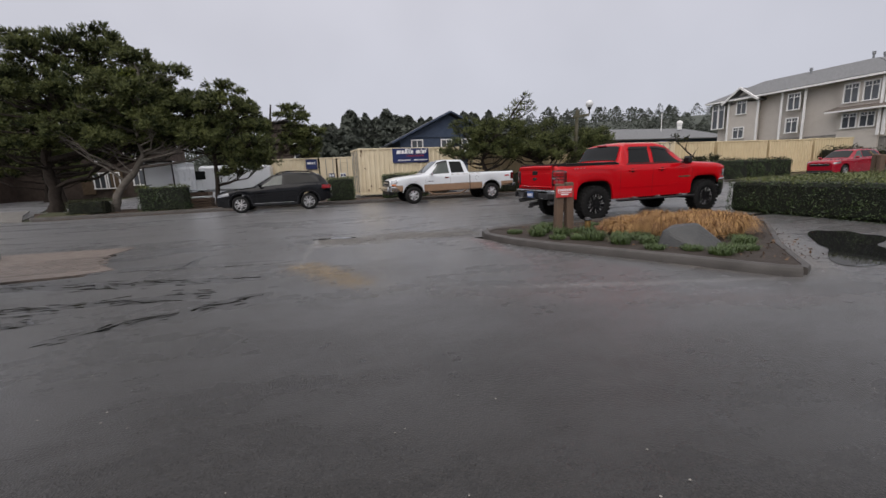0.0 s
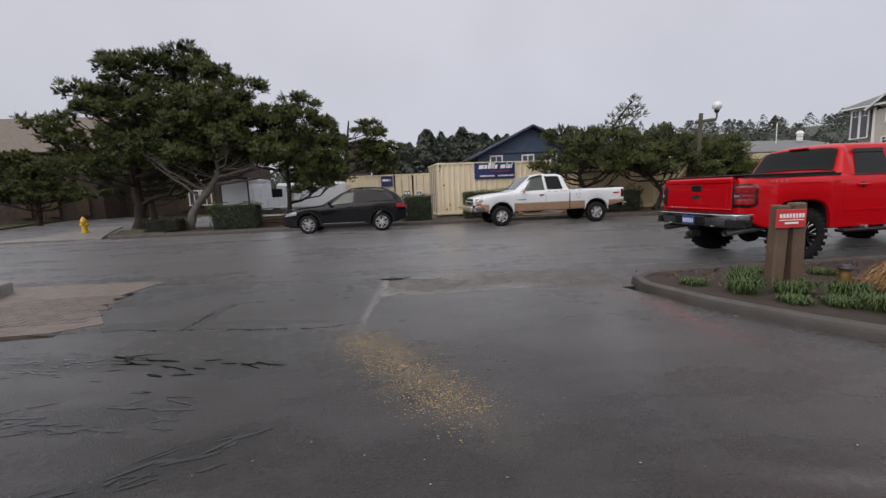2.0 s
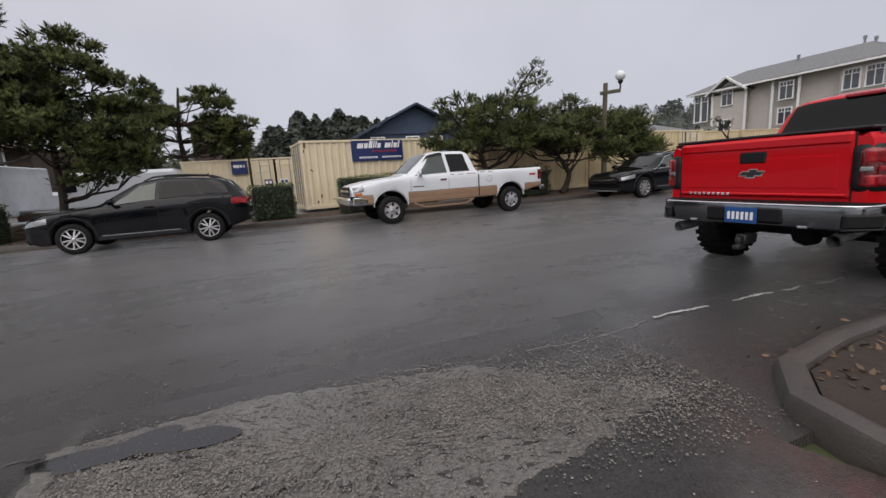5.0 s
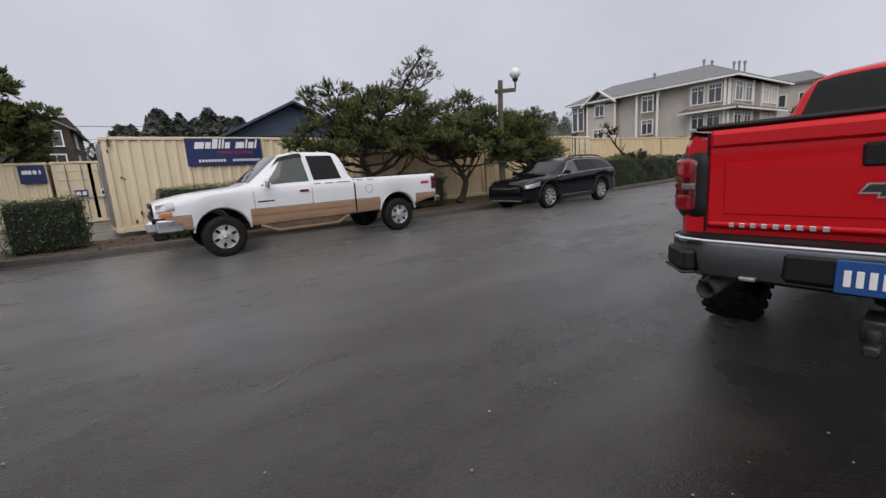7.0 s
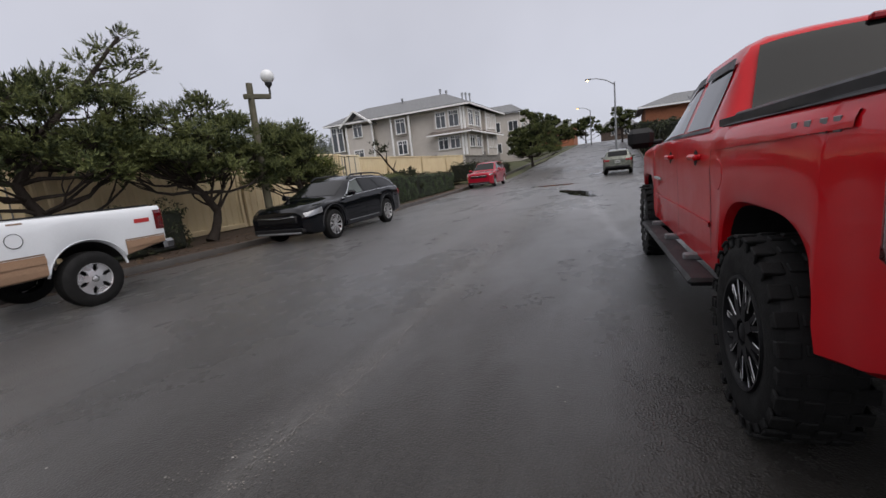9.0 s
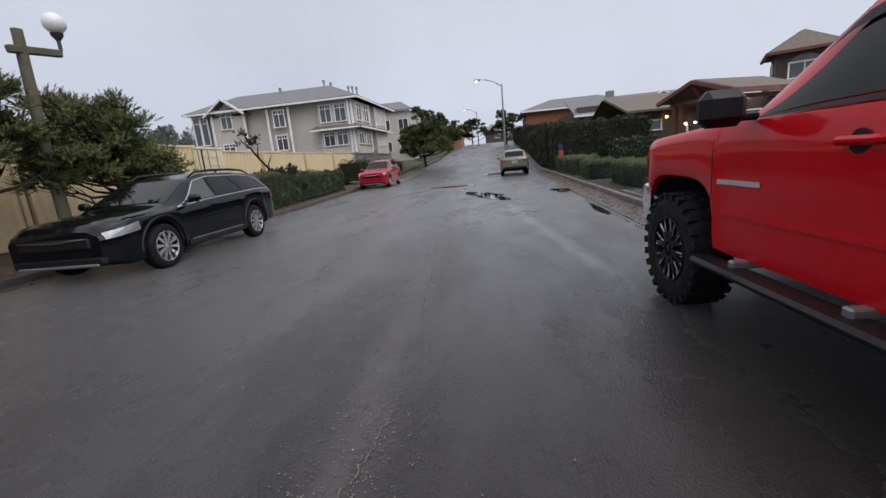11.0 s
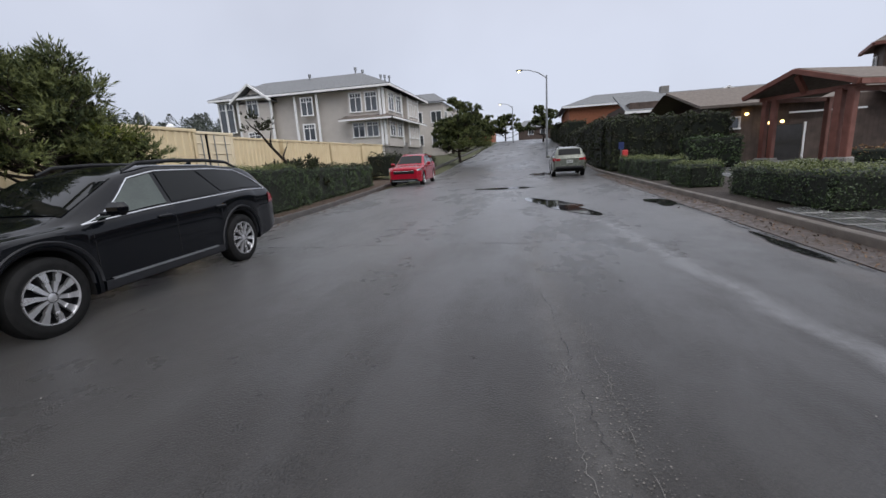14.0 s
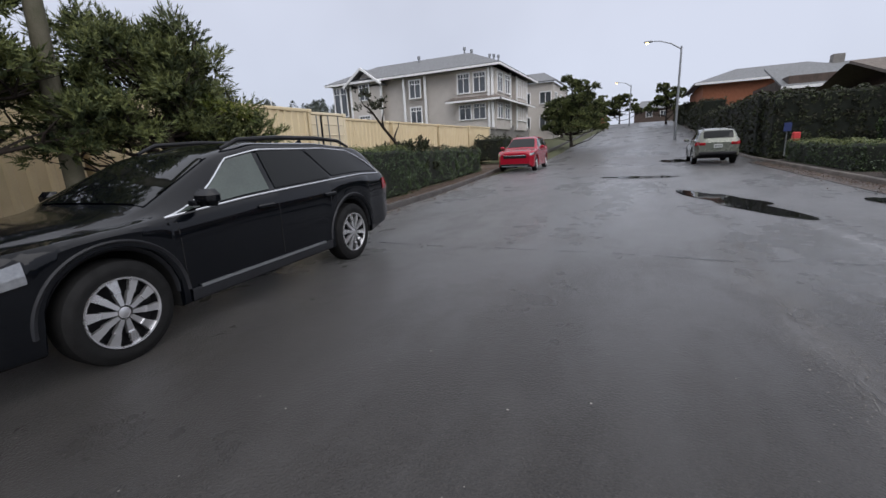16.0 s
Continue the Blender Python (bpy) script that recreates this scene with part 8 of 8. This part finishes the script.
for a, b in (((0.5, 0, 0.8), (1.4, 0, 1.5)), ((0.1, 0, 1.5), (0.4, 0, 2.1)), ((-0.5, 0, 1.9), (-0.6, 0, 2.6)), ((-1.0, 0, 2.3), (-1.5, 0.1, 2.7)), ((1.4, 0, 1.5), (2.1, 0, 1.4)), ((0.4, 0, 1.2), (-0.6, 0, 1.2))):
    tm.tube(bend(a, b, rnd, 0.08, 4, 0.15), [0.035, 0.03, 0.02, 0.014, 0.006], 5)
part("branch", tm, BARK, tw, smooth=60)
V, T = shoots(np.random.default_rng(8), [(0.2, 0, 1.1, 1.0, 0.5, 0.5), (1.2, 0, 1.3, 0.7, 0.5, 0.35), (-1.2, 0, 2.4, 0.3, 0.25, 0.15), (-0.6, 0, 2.6, 0.25, 0.2, 0.12), (-1.5, 0, 2.75, 0.22, 0.2, 0.1), (0.9, 0, 0.6, 1.3, 0.5, 0.5)], 200, 0.15, 0.08, 0.03, 8)
triangles("foliage", V, T, LEAF_DARK, tw, kind="stuff")


def tussock(label, x, y, z, r, h, n, seed, material, name="ornamental_grass", wide=0.008, droop=0.9):
    """A clump of arching grass blades."""
    rng = np.random.default_rng(seed)
    root = thing(name, label, "grass", pose(x, y, z))
    a = rng.uniform(0, 6.28, n)
    r0 = rng.uniform(0, 0.45, n) ** 0.5 * r * 0.6
    L = h * rng.uniform(0.7, 1.35, n)
    out = rng.uniform(0.3, 1.0, n) * droop
    base = np.stack([r0 * np.cos(a), r0 * np.sin(a), 0 * a], 1)
    turn = a + rng.normal(0, 1.0 if droop > 0.8 else 0.5, n)
    dirv = np.stack([np.cos(turn), np.sin(turn), 0 * a], 1)
    side = np.stack([-dirv[:, 1], dirv[:, 0], 0 * a], 1) * wide
    up = np.array([0, 0, 1.0])
    p1 = base + dirv * (L * 0.34 * out)[:, None] + up * (L * 0.56)[:, None]
    p2 = base + dirv * (L * 0.62 * out)[:, None] + up * (L * (0.98 - 0.35 * out))[:, None]
    p3 = base + dirv * (L * 1.0 * out)[:, None] + up * (L * (0.92 - 0.75 * out)).clip(0.03)[:, None]
    V = np.stack([base - side, base + side, p1 - side, p1 + side, p2 - side * 0.8, p2 + side * 0.8, p3], 1).reshape(-1, 3)
    i = np.arange(n)[:, None] * 7
    T = np.concatenate([i + t for t in ((0, 1, 3), (0, 3, 2), (2, 3, 5), (2, 5, 4), (4, 5, 6))], 0)
    triangles("tuft", V, T, material, root, kind="stuff")
    return root


for k, (x, y, r, h) in enumerate(((5.0, 6.1, 0.42, 0.42), (5.55, 5.7, 0.5, 0.48), (6.2, 5.9, 0.5, 0.45), (6.8, 6.2, 0.5, 0.45), (5.9, 5.2, 0.45, 0.42), (6.6, 5.3, 0.5, 0.5), (7.1, 6.0, 0.4, 0.42), (5.6, 6.5, 0.4, 0.38), (6.4, 6.8, 0.45, 0.4))):
    tussock("tan dried ornamental grass clump in the island bed", x, y, 0.08, r * 1.2, h * 0.72, 2400, 60 + k, STRAW, wide=0.0042, droop=1.15)
for k, (x, y, h) in enumerate(((3.8, 7.0, 0.22), (3.55, 6.7, 0.2), (3.95, 6.5, 0.2), (4.3, 6.2, 0.24), (4.2, 5.8, 0.2), (4.6, 5.6, 0.18), (4.35, 5.3, 0.2), (4.75, 5.1, 0.17), (4.1, 7.3, 0.2), (5.3, 4.1, 0.14), (5.0, 4.0, 0.14), (5.9, 4.4, 0.16), (4.9, 5.5, 0.16), (3.3, 7.2, 0.1), (3.7, 6.2, 0.1), (4.0, 6.0, 0.12), (4.5, 4.7, 0.1), (4.9, 4.4, 0.1), (5.6, 4.1, 0.1), (6.2, 4.7, 0.12), (4.6, 7.6, 0.1), (5.2, 7.3, 0.1), (4.4, 6.8, 0.1))):
    tussock("green grass tuft in the island bed", x, y, 0.08, 0.36, h * 0.8, 260, 90 + k, BLADE, "grass_tuft", 0.005, 0.95)
for k, (x, y, h) in enumerate(((-6.6, 8.9, 0.2), (-6.9, 9.2, 0.22), (-6.7, 8.2, 0.14))):
    tussock("green plant in the planter", x, y, 0.14, 0.2, h, 120, 120 + k, BLADE, "grass_tuft", 0.008, 0.6)


# ---- small things ----
rock = Mesh()
rnd = random.Random(2)
pts = [(-0.42, -0.12, 0), (-0.36, 0.2, 0), (0.35, 0.26, 0), (0.5, -0.1, 0), (0.1, -0.3, 0), (-0.34, -0.08, 0.30), (-0.2, 0.16, 0.36), (0.08, 0.14, 0.40), (0.30, 0.1, 0.14), (0.46, 0.02, 0.04), (0.0, -0.16, 0.20), (0.12, 0.04, 0.41)]
rb = bmesh.new()
for p in pts:
    rb.verts.new(p)
bmesh.ops.convex_hull(rb, input=rb.verts)
bmesh.ops.bevel(rb, geom=list(rb.edges), offset=0.02, segments=1, affect="EDGES")
rme = bpy.data.meshes.new("boulder")
rb.to_mesh(rme)
rb.free()
ob = part("boulder", rme, ROCK, None, "dark angular wet boulder in the island bed")
ob.matrix_world = pose(5.15, 4.72, 0.06, 0, 0, -38) @ Matrix.Diagonal((1.1, 1.1, 0.92, 1))
tagged(ob, category="rock")

for x, y, z, turn, nm in ((4.12, 6.90, 0.06, -4, "near"), (14.85, 7.75, 0.36, 62, "far")):
    sg = thing("sign_post", "red painted sign on two weathered timber posts", "sign", pose(x, y, z, 0, 0, turn))
    for dx, h, lean in ((0.0, 1.0, 2), (0.22, 1.02, -1)):
        p = Mesh()
        p.box(dx, 0, h / 2 - (0.2 if nm == "far" else 0), 0.15, 0.15, h + (0.4 if nm == "far" else 0), 0.018, pose(0, 0, 0, 0, lean, 0))
        part("post", p, TIMBER, sg, "weathered square timber post")
    b = Mesh()
    b.box(0.07, -0.095, 0.84, 0.36, 0.018, 0.22, 0.006)
    brd = part("board", b, SIGN_RED, sg, "red sign board")
    if nm == "far":
        b2 = Mesh()
        b2.box(0.42, -0.09, 0.84, 0.2, 0.018, 0.24, 0.01)
        part("board", b2, SIGN_RED, sg, "red sign board")
    for k in range(8):
        t = Mesh()
        t.box(-0.06 + k * 0.038, -0.107, 0.875, 0.024, 0.006, 0.05)
        part("letter_bar", t, INK_WHITE, brd)
    t = Mesh()
    t.box(0.07, -0.107, 0.825, 0.29, 0.006, 0.01)
    t.box(0.07, -0.107, 0.79, 0.16, 0.006, 0.022)
    part("text_bar", t, INK_WHITE, brd)

pl = thing("path_light", "small black and brass path light in the island bed", "lamp", pose(4.42, 6.35, 0.08))
for z, r, ma, nm in ((0.0, 0.02, IRON, "stake"), (0.12, 0.055, mat("aged_brass", (0.32, 0.20, 0.08), 0.35, metal=0.8), "lantern"), (0.30, 0.075, IRON, "cap")):
    b = Mesh()
    if nm == "stake":
        b.tube([(0, 0, -0.05), (0, 0, 0.14)], r, 8)
    elif nm == "cap":
        b.lathe([(0.001, z + 0.05), (r * 0.6, z + 0.04), (r, z), (r * 0.9, z - 0.015), (0.001, z - 0.01)], 16)
    else:
        b.lathe([(0.001, z), (r, z), (r * 1.1, z + 0.03), (r * 0.9, z + 0.06), (r * 1.1, z + 0.09), (r * 0.9, z + 0.12), (r * 1.05, z + 0.16), (0.001, z + 0.17)], 16)
    part(nm, b, ma, pl, smooth=40)
pc = Mesh()
for k in range(3):
    pc.box(4.95 + k * 0.02, 6.0 + k * 0.36, 0.12, 0.05, 0.34, 0.09, 0.01, pose(0, 0, 0, 0, 0, 8 * k))
tagged(part("timber_edging", pc, REDWOOD, None, "rotting red-brown timber edging in the bed"), category="edging")

# wooden lamp post with an opal globe
lp = thing("lamp_post", "weathered wooden lamp post with a white globe on a cross-arm", "street lamp", pose(13.38, 20.75, 0.1))
b = Mesh()
b.tube([(0, 0, 0), (-0.02, 0, 2.2), (0.05, 0, 4.32)], [0.12, 0.105, 0.09], 9)
part("post", b, TIMBER_GREY, lp, "mossy round timber post", smooth=50)
b = Mesh()
b.box(0.28, -0.02, 3.98, 1.0, 0.13, 0.14, 0.02, pose(0, 0, 0, 0, -7, 0))
part("cross_arm", b, TIMBER_GREY, lp)
b = Mesh()
b.tube([(0.74, -0.02, 3.98), (0.80, -0.02, 4.12), (0.80, -0.02, 4.36)], 0.035, 10)
b.lathe([(0.04, 4.30), (0.10, 4.38), (0.11, 4.44), (0.02, 4.45)], 16, c=(0.80, -0.02, 0))
part("bracket", b, IRON, lp, smooth=50)
b = Mesh()
b.lathe([(0.20 * math.sin(math.pi * k / 16) + 0.001, 4.63 - 0.20 * math.cos(math.pi * k / 16)) for k in range(17)], 28, c=(0.80, -0.02, 0))
part("globe", b, GLOBE, lp, "white opal globe", smooth=80)


def street_lamp(x, y, top, reach, up):
    sl = thing("street_lamp", "tall galvanised street lamp with a curved arm, lit amber", "street lamp", pose(x, y, rise(x)), group="street lamps")
    h = top - rise(x)
    b = Mesh()
    b.tube([(0, 0, 0), (0, 0, h * 0.5), (0, 0, h)], [0.12, 0.10, 0.075], 10)
    part("pole", b, STEEL, sl, smooth=60)
    b = Mesh()
    b.tube([(0, 0, h - 0.25), (0, reach * 0.35, h + up * 0.45), (0, reach * 0.75, h + up * 0.92), (0, reach, h + up)], [0.06, 0.05, 0.04, 0.04], 8)
    part("arm", b, STEEL, sl, smooth=60)
    b = Mesh()
    b.box(0, reach + 0.3, h + up, 0.28, 0.7, 0.16, 0.06)
    hd = part("lamp_head", b, STEEL, sl)
    b = Mesh()
    b.lathe([(0.001, h + up - 0.22), (0.09, h + up - 0.18), (0.13, h + up - 0.07), (0.001, h + up - 0.06)], 12, c=(0, reach + 0.38, 0))
    part("lens", b, SODIUM, hd, "glowing amber lens")
    return sl


street_lamp(55.8, 11.57, 9.08, 2.4, 0.7)
street_lamp(95.0, 16.7, 10.5, 2.0, 0.6)

# hydrant
hy = thing("fire_hydrant", "yellow fire hydrant on the corner pavement", "hydrant", pose(-15.95, 24.5, 0.05))
b = Mesh()
b.lathe([(0.17, 0), (0.17, 0.05), (0.12, 0.08), (0.115, 0.50), (0.15, 0.52), (0.15, 0.57), (0.13, 0.62), (0.10, 0.70), (0.05, 0.75), (0.03, 0.80), (0.001, 0.80)], 20)
part("barrel", b, YELLOW, hy, smooth=40)
for dx, dy in ((0.17, 0), (-0.17, 0), (0, -0.17)):
    b = Mesh()
    b.tube([(0, 0, 0.42), (dx, dy, 0.42)], 0.055, 10)
    b.tube([(dx * 0.95, dy * 0.95, 0.42), (dx * 1.15, dy * 1.15, 0.42)], 0.07, 8)
    part("outlet", b, YELLOW, hy, smooth=40)

# white box trailer parked under the pines
tl = thing("box_trailer", "white box trailer with black frame seen from its rear doors", "trailer", pose(-8.65, 24.4, 0.1))
b = Mesh()
b.box(0, 1.9, 1.45, 1.36, 3.8, 1.75, 0.04)
part("body", b, WHITE, tl)
b = Mesh()
for s in (-1, 1):
    b.box(s * 0.66, 0.0, 1.45, 0.07, 0.06, 1.8, 0.01)
b.box(0, 0.0, 2.32, 1.39, 0.06, 0.08, 0.01)
b.box(0, 0.0, 0.56, 1.39, 0.06, 0.10, 0.01)
part("frame", b, IRON, tl)
for s in (-1, 1):
    b = Mesh()
    b.box(s * 0.5, -0.02, 1.15, 0.26, 0.03, 0.04, 0.005)
    part("latch", b, IRON, tl)
    w = part("wheel", tyre_mesh(0.3, 0.18, 0.19), RUBBER, tl, smooth=35)
    w.matrix_local = pose(s * 0.62, 1.9, 0.3)
    b = Mesh()
    b.box(s * 0.62, 1.9, 0.62, 0.26, 0.8, 0.05, 0.02)
    part("mudguard", b, IRON, tl)
# white van further back in the yard
vn = thing("white_van", "white van standing back in the yard", "van", pose(-6.4, 31.5, 0.1))
b = Mesh()
b.box(0.2, 0, 1.35, 4.4, 1.9, 1.7, 0.15)
b.box(-2.3, 0, 0.95, 1.2, 1.85, 0.9, 0.15)
part("body", b, WHITE, vn)
b = Mesh()
b.box(-1.95, -0.93, 1.6, 0.7, 0.08, 0.55, 0.03)
part("window", b, GLASS_DARK, vn)
for x in (-2.1, 1.5):
    w = part("wheel", tyre_mesh(0.34, 0.22, 0.2), RUBBER, vn, smooth=35)
    w.matrix_local = pose(x, -0.85, 0.34)
for k, (x, y, z, sx, sy, sz) in enumerate(((-6.6, 23.2, 0.32, 1.2, 0.8, 0.4), (-5.0, 23.4, 0.3, 1.1, 0.9, 0.36), (-7.4, 26.0, 0.45, 1.3, 1.0, 0.7))):
    pt = thing("pallet_stack", "stack of brown pallets and covered goods", "pallets", pose(x, y, 0.1))
    for j in range(3):
        b = Mesh()
        b.box(0, 0, 0.06 + j * sz / 3, sx, sy, sz / 3 - 0.03, 0.01)
        part("pallet", b, TIMBER, pt)
    b = Mesh()
    b.box(0, 0, sz + 0.06, sx * 0.9, sy * 0.9, 0.08, 0.03)
    part("sheet_cover", b, WHITE, pt)

# overhead cables
for k, (z0, z1, y) in enumerate(((9.6, 9.0, 85), (9.1, 8.6, 85), (8.3, 7.9, 60))):
    b = Mesh()
    b.tube([(-40 + 14 * j, y, z0 + (z1 - z0) * j / 10 - 0.8 * math.sin(math.pi * (j % 5) / 5)) for j in range(11)], 0.03, 4)
    tagged(part("overhead_cable", b, IRON, None, "thin dark overhead cable", kind="structure"), category="cable")

# little red box and blue sign by the tall hedge
nb = thing("newspaper_box", "small red newspaper box on a post", "box", pose(33.2, 8.35, 0.1))
b = Mesh()
b.box(0, 0, 0.98, 0.26, 0.26, 0.36, 0.04)
part("box", b, SIGN_RED, nb)
b = Mesh()
b.tube([(0, 0, 0), (0, 0, 0.75)], 0.04, 8)
part("leg", b, IRON, nb)
pb = thing("blue_sign", "small blue sign on a thin post", "sign", pose(36.0, 8.0, 0.15))
b = Mesh()
b.box(0, 0, 1.35, 0.05, 0.3, 0.4, 0.01)
part("board", b, SIGN_BLUE, pb)
b = Mesh()
b.tube([(0.03, 0, 0), (0.03, 0, 1.5)], 0.025, 8)
part("post", b, STEEL, pb)

# flat stones of the wet path between the hedges
rnd = random.Random(7)
path = slab("stone_path", [(14.6, 5.5), (14.6, 8.95), (17.6, 8.95), (17.6, 5.5)], 0.0, 0.118, SOIL, "wet path of flat stones between the hedges", "path")
STONE = mat("wet_flagstone", (0.15, 0.15, 0.145), 0.14, vary=0.3, scale=3, bump=0.3, bump_scale=20, island=1.0)
for iy in range(6):
    x = 14.0
    while x < 17.6:
        w = rnd.uniform(0.5, 0.95)
        if x + w < 17.8:
            b = Mesh()
            b.box(0, 0, 0, w - 0.05, 0.5, 0.035, 0.015)
            o = part("flagstone", b, STONE, path)
            o.matrix_local = pose(x + w / 2, 5.85 + iy * 0.55 + rnd.uniform(-0.03, 0.03), 0.13, rnd.uniform(-0.6, 0.6), rnd.uniform(-0.6, 0.6), rnd.uniform(-4, 4))
        x += w
# flags across the forecourt, too far off to pick apart
b = Mesh()
for iy in range(22):
    x = 14.6 + rnd.uniform(0, 0.8)
    while x < 32:
        w = rnd.uniform(0.7, 1.9)
        if rnd.random() < 0.72:
            b.box(x + w / 2, -8 + iy * 0.61, 0.052, w - 0.08, rnd.uniform(0.4, 0.55), 0.03, 0.012, pose(0, 0, 0, rnd.uniform(-0.5, 0.5), rnd.uniform(-0.4, 0.4), rnd.uniform(-2, 2)))
        x += w
o = part("forecourt_flag", b, STONE, None, "wet stone flags laid across the forecourt", kind="stuff")
tagged(o, category="paving")

# brick pavers of the apron
apron = bpy.data.objects["apron"]
b = Mesh()
b.box(0, 0, 0, 0.215, 0.105, 0.03, 0.008)
pm = b.data("brick")
pm.materials.append(PAVER)
for iy in range(13):
    for ix in range(10):
        x = -6.05 + ix * 0.225 + (0.11 if iy % 2 else 0)
        y = 7.55 + iy * 0.115
        if x < -6.0 + 0.0 * iy or x > -4.15 - 0.28 * max(0, (y - 7.5)):
            continue
        o = new("brick", pm)
        o.parent = apron
        o.matrix_local = pose(x, y, 0.006 + rnd.uniform(-0.002, 0.002), 0, 0, rnd.uniform(-1.5, 1.5))

# loose stones on the worn strips, flecks and fallen leaves on the road
rng = np.random.default_rng(9)


def scatter(name, label, spots, size, material, flat=0.5):
    P = np.array(spots)
    n = len(P)
    S = size * rng.uniform(0.5, 1.4, (n, 1, 1))
    octa = np.array([(1, 0, 0), (0, 1, 0), (-1, 0, 0), (0, -1, 0), (0, 0, flat), (0, 0, -flat)], float)
    V = octa[None] * S * rng.uniform(0.7, 1.3, (n, 6, 1)) + P[:, None]
    i = np.arange(n)[:, None] * 6
    T = np.concatenate([i + t for t in ((0, 1, 4), (1, 2, 4), (2, 3, 4), (3, 0, 4))], 0)
    ob = triangles(name, V.reshape(-1, 3), T, material, None, label, kind="stuff")
    return tagged(ob, category=name.replace("_", " "))


PEBBLE = mat("pebbles", (0.19, 0.175, 0.155), 0.4, vary=0.5, island=1.5, color2=(0.05, 0.046, 0.042))
TANPEB = mat("tan_pebbles", (0.36, 0.26, 0.14), 0.45, vary=0.5, island=1.5, color2=(0.10, 0.08, 0.055))
spots = []
while len(spots) < 26000:
    x, y = rng.uniform(-0.6, 2.8), rng.normal(8.5, 0.33)
    if 7.75 < y < 9.2 and rng.random() < (0.35 + 0.65 * (0.5 + 0.5 * math.sin(x * 3 + y * 4))):
        spots.append((x, y - 0.06 * x + 0.06, 0.012))
scatter("gravel", "loose wet stones on the worn strip", spots, 0.0058, PEBBLE)
spots = []
while len(spots) < 6500:
    t = rng.random()
    x, y = -0.80 + 0.80 * t + rng.normal(0, 0.17), 6.35 - 1.6 * t + rng.normal(0, 0.14)
    spots.append((x, y, 0.006))
scatter("gravel", "tan stones worn out of the asphalt", spots, 0.0052, TANPEB)
spots = []
for k in range(9000):
    x, y = rng.uniform(4.5, 16.5), rng.normal(0.0 if k % 3 else 0.22, 0.05 if k % 2 else 0.16)
    c = float(np.interp(x, [4.5, 7.5, 9.8, 10.8, 12.4, 14.2, 17], [12.47, 12.55, 12.5, 12.66, 12.78, 13.1, 13.0])) + y
    spots.append((x, c, crown(x, c) + 0.006))
scatter("gravel", "pale grit along the street's cracks", spots, 0.0042, PEBBLE)
spots = []
for k in range(2600):
    x, y = rng.uniform(-6, 24), rng.uniform(-1, 19)
    if y < 8 and x > 3:
        continue
    spots.append((x, y, (crown(x, y) if y > 9 else 0.0) + 0.008))
scatter("litter", "pale flecks and bits on the wet road", spots, 0.0055, mat("pale_fleck", (0.28, 0.265, 0.24), 0.6, vary=0.4, island=1.0))
LEAFLIT = mat("fallen_leaves", (0.15, 0.085, 0.04), 0.6, vary=0.4, island=1.5, color2=(0.06, 0.04, 0.025))
n = 7000
P = np.empty((n, 3))
P[:, 0] = rng.uniform(-12, 34, n)
P[:, 1] = np.interp(P[:, 0], [p[0] for p in NORTH], [p[1] for p in NORTH]) + rng.uniform(-0.35, 2.2, n) ** 1.0
P[:, 2] = np.where(P[:, 1] - np.interp(P[:, 0], [p[0] for p in NORTH], [p[1] for p in NORTH]) > 0.17, 0.108, 0.03) + np.where(np.abs(P[:, 1] - np.interp(P[:, 0], [p[0] for p in NORTH], [p[1] for p in NORTH]) - 0.08) < 0.09, 0.13, 0)
V, T = leaves(rng, P, np.tile((0, 0, 1.0), (n, 1)), 0.035, 0.35)
tagged(triangles("fallen_leaves", V, T, LEAFLIT, None, "fallen leaves and bark bits on the verge", kind="stuff"), category="leaves")
n = 2600
P = np.stack([rng.uniform(12.5, 34, n), 9.2 + np.abs(rng.normal(0, 0.3, n)), np.full(n, 0.03)], 1)
P[:, 2] = 0.03 + np.array([max(0.0, crown(x, y) - 0.02) if y > 9.75 else 0.0 for x, y in P[:, :2]])
V, T = leaves(rng, P, np.tile((0, 0, 1.0), (n, 1)), 0.028, 0.3)
tagged(triangles("fallen_leaves", V, T, LEAFLIT, None, "wet leaf litter in the gutter", kind="stuff"), category="leaves")
n = 3000
P = np.stack([rng.uniform(3, 9, n), rng.uniform(3.2, 8.2, n), np.full(n, 0.092)], 1)
P = P[(P[:, 1] > 8.2 - (P[:, 0] - 2.9) * 2.0) & (P[:, 1] > 2.9 + (P[:, 0] - 5.7) * 1.15)]
V, T = leaves(rng, P, np.tile((0, 0, 1.0), (len(P), 1)), 0.03, 0.5)
tagged(triangles("fallen_leaves", V, T, LEAFLIT, None, "bark chips and dead leaves in the island bed", kind="stuff"), category="leaves")

tarp = Mesh()
tarp.box(22.95, 24.75, 2.2, 0.62, 0.10, 1.25, 0.04)
tarp.box(22.72, 24.72, 2.05, 0.12, 0.12, 1.3, 0.04)
tagged(part("tarpaulin", tarp, SIGN_BLUE, None, "blue tarpaulin hanging beside the cream containers"), category="tarpaulin")
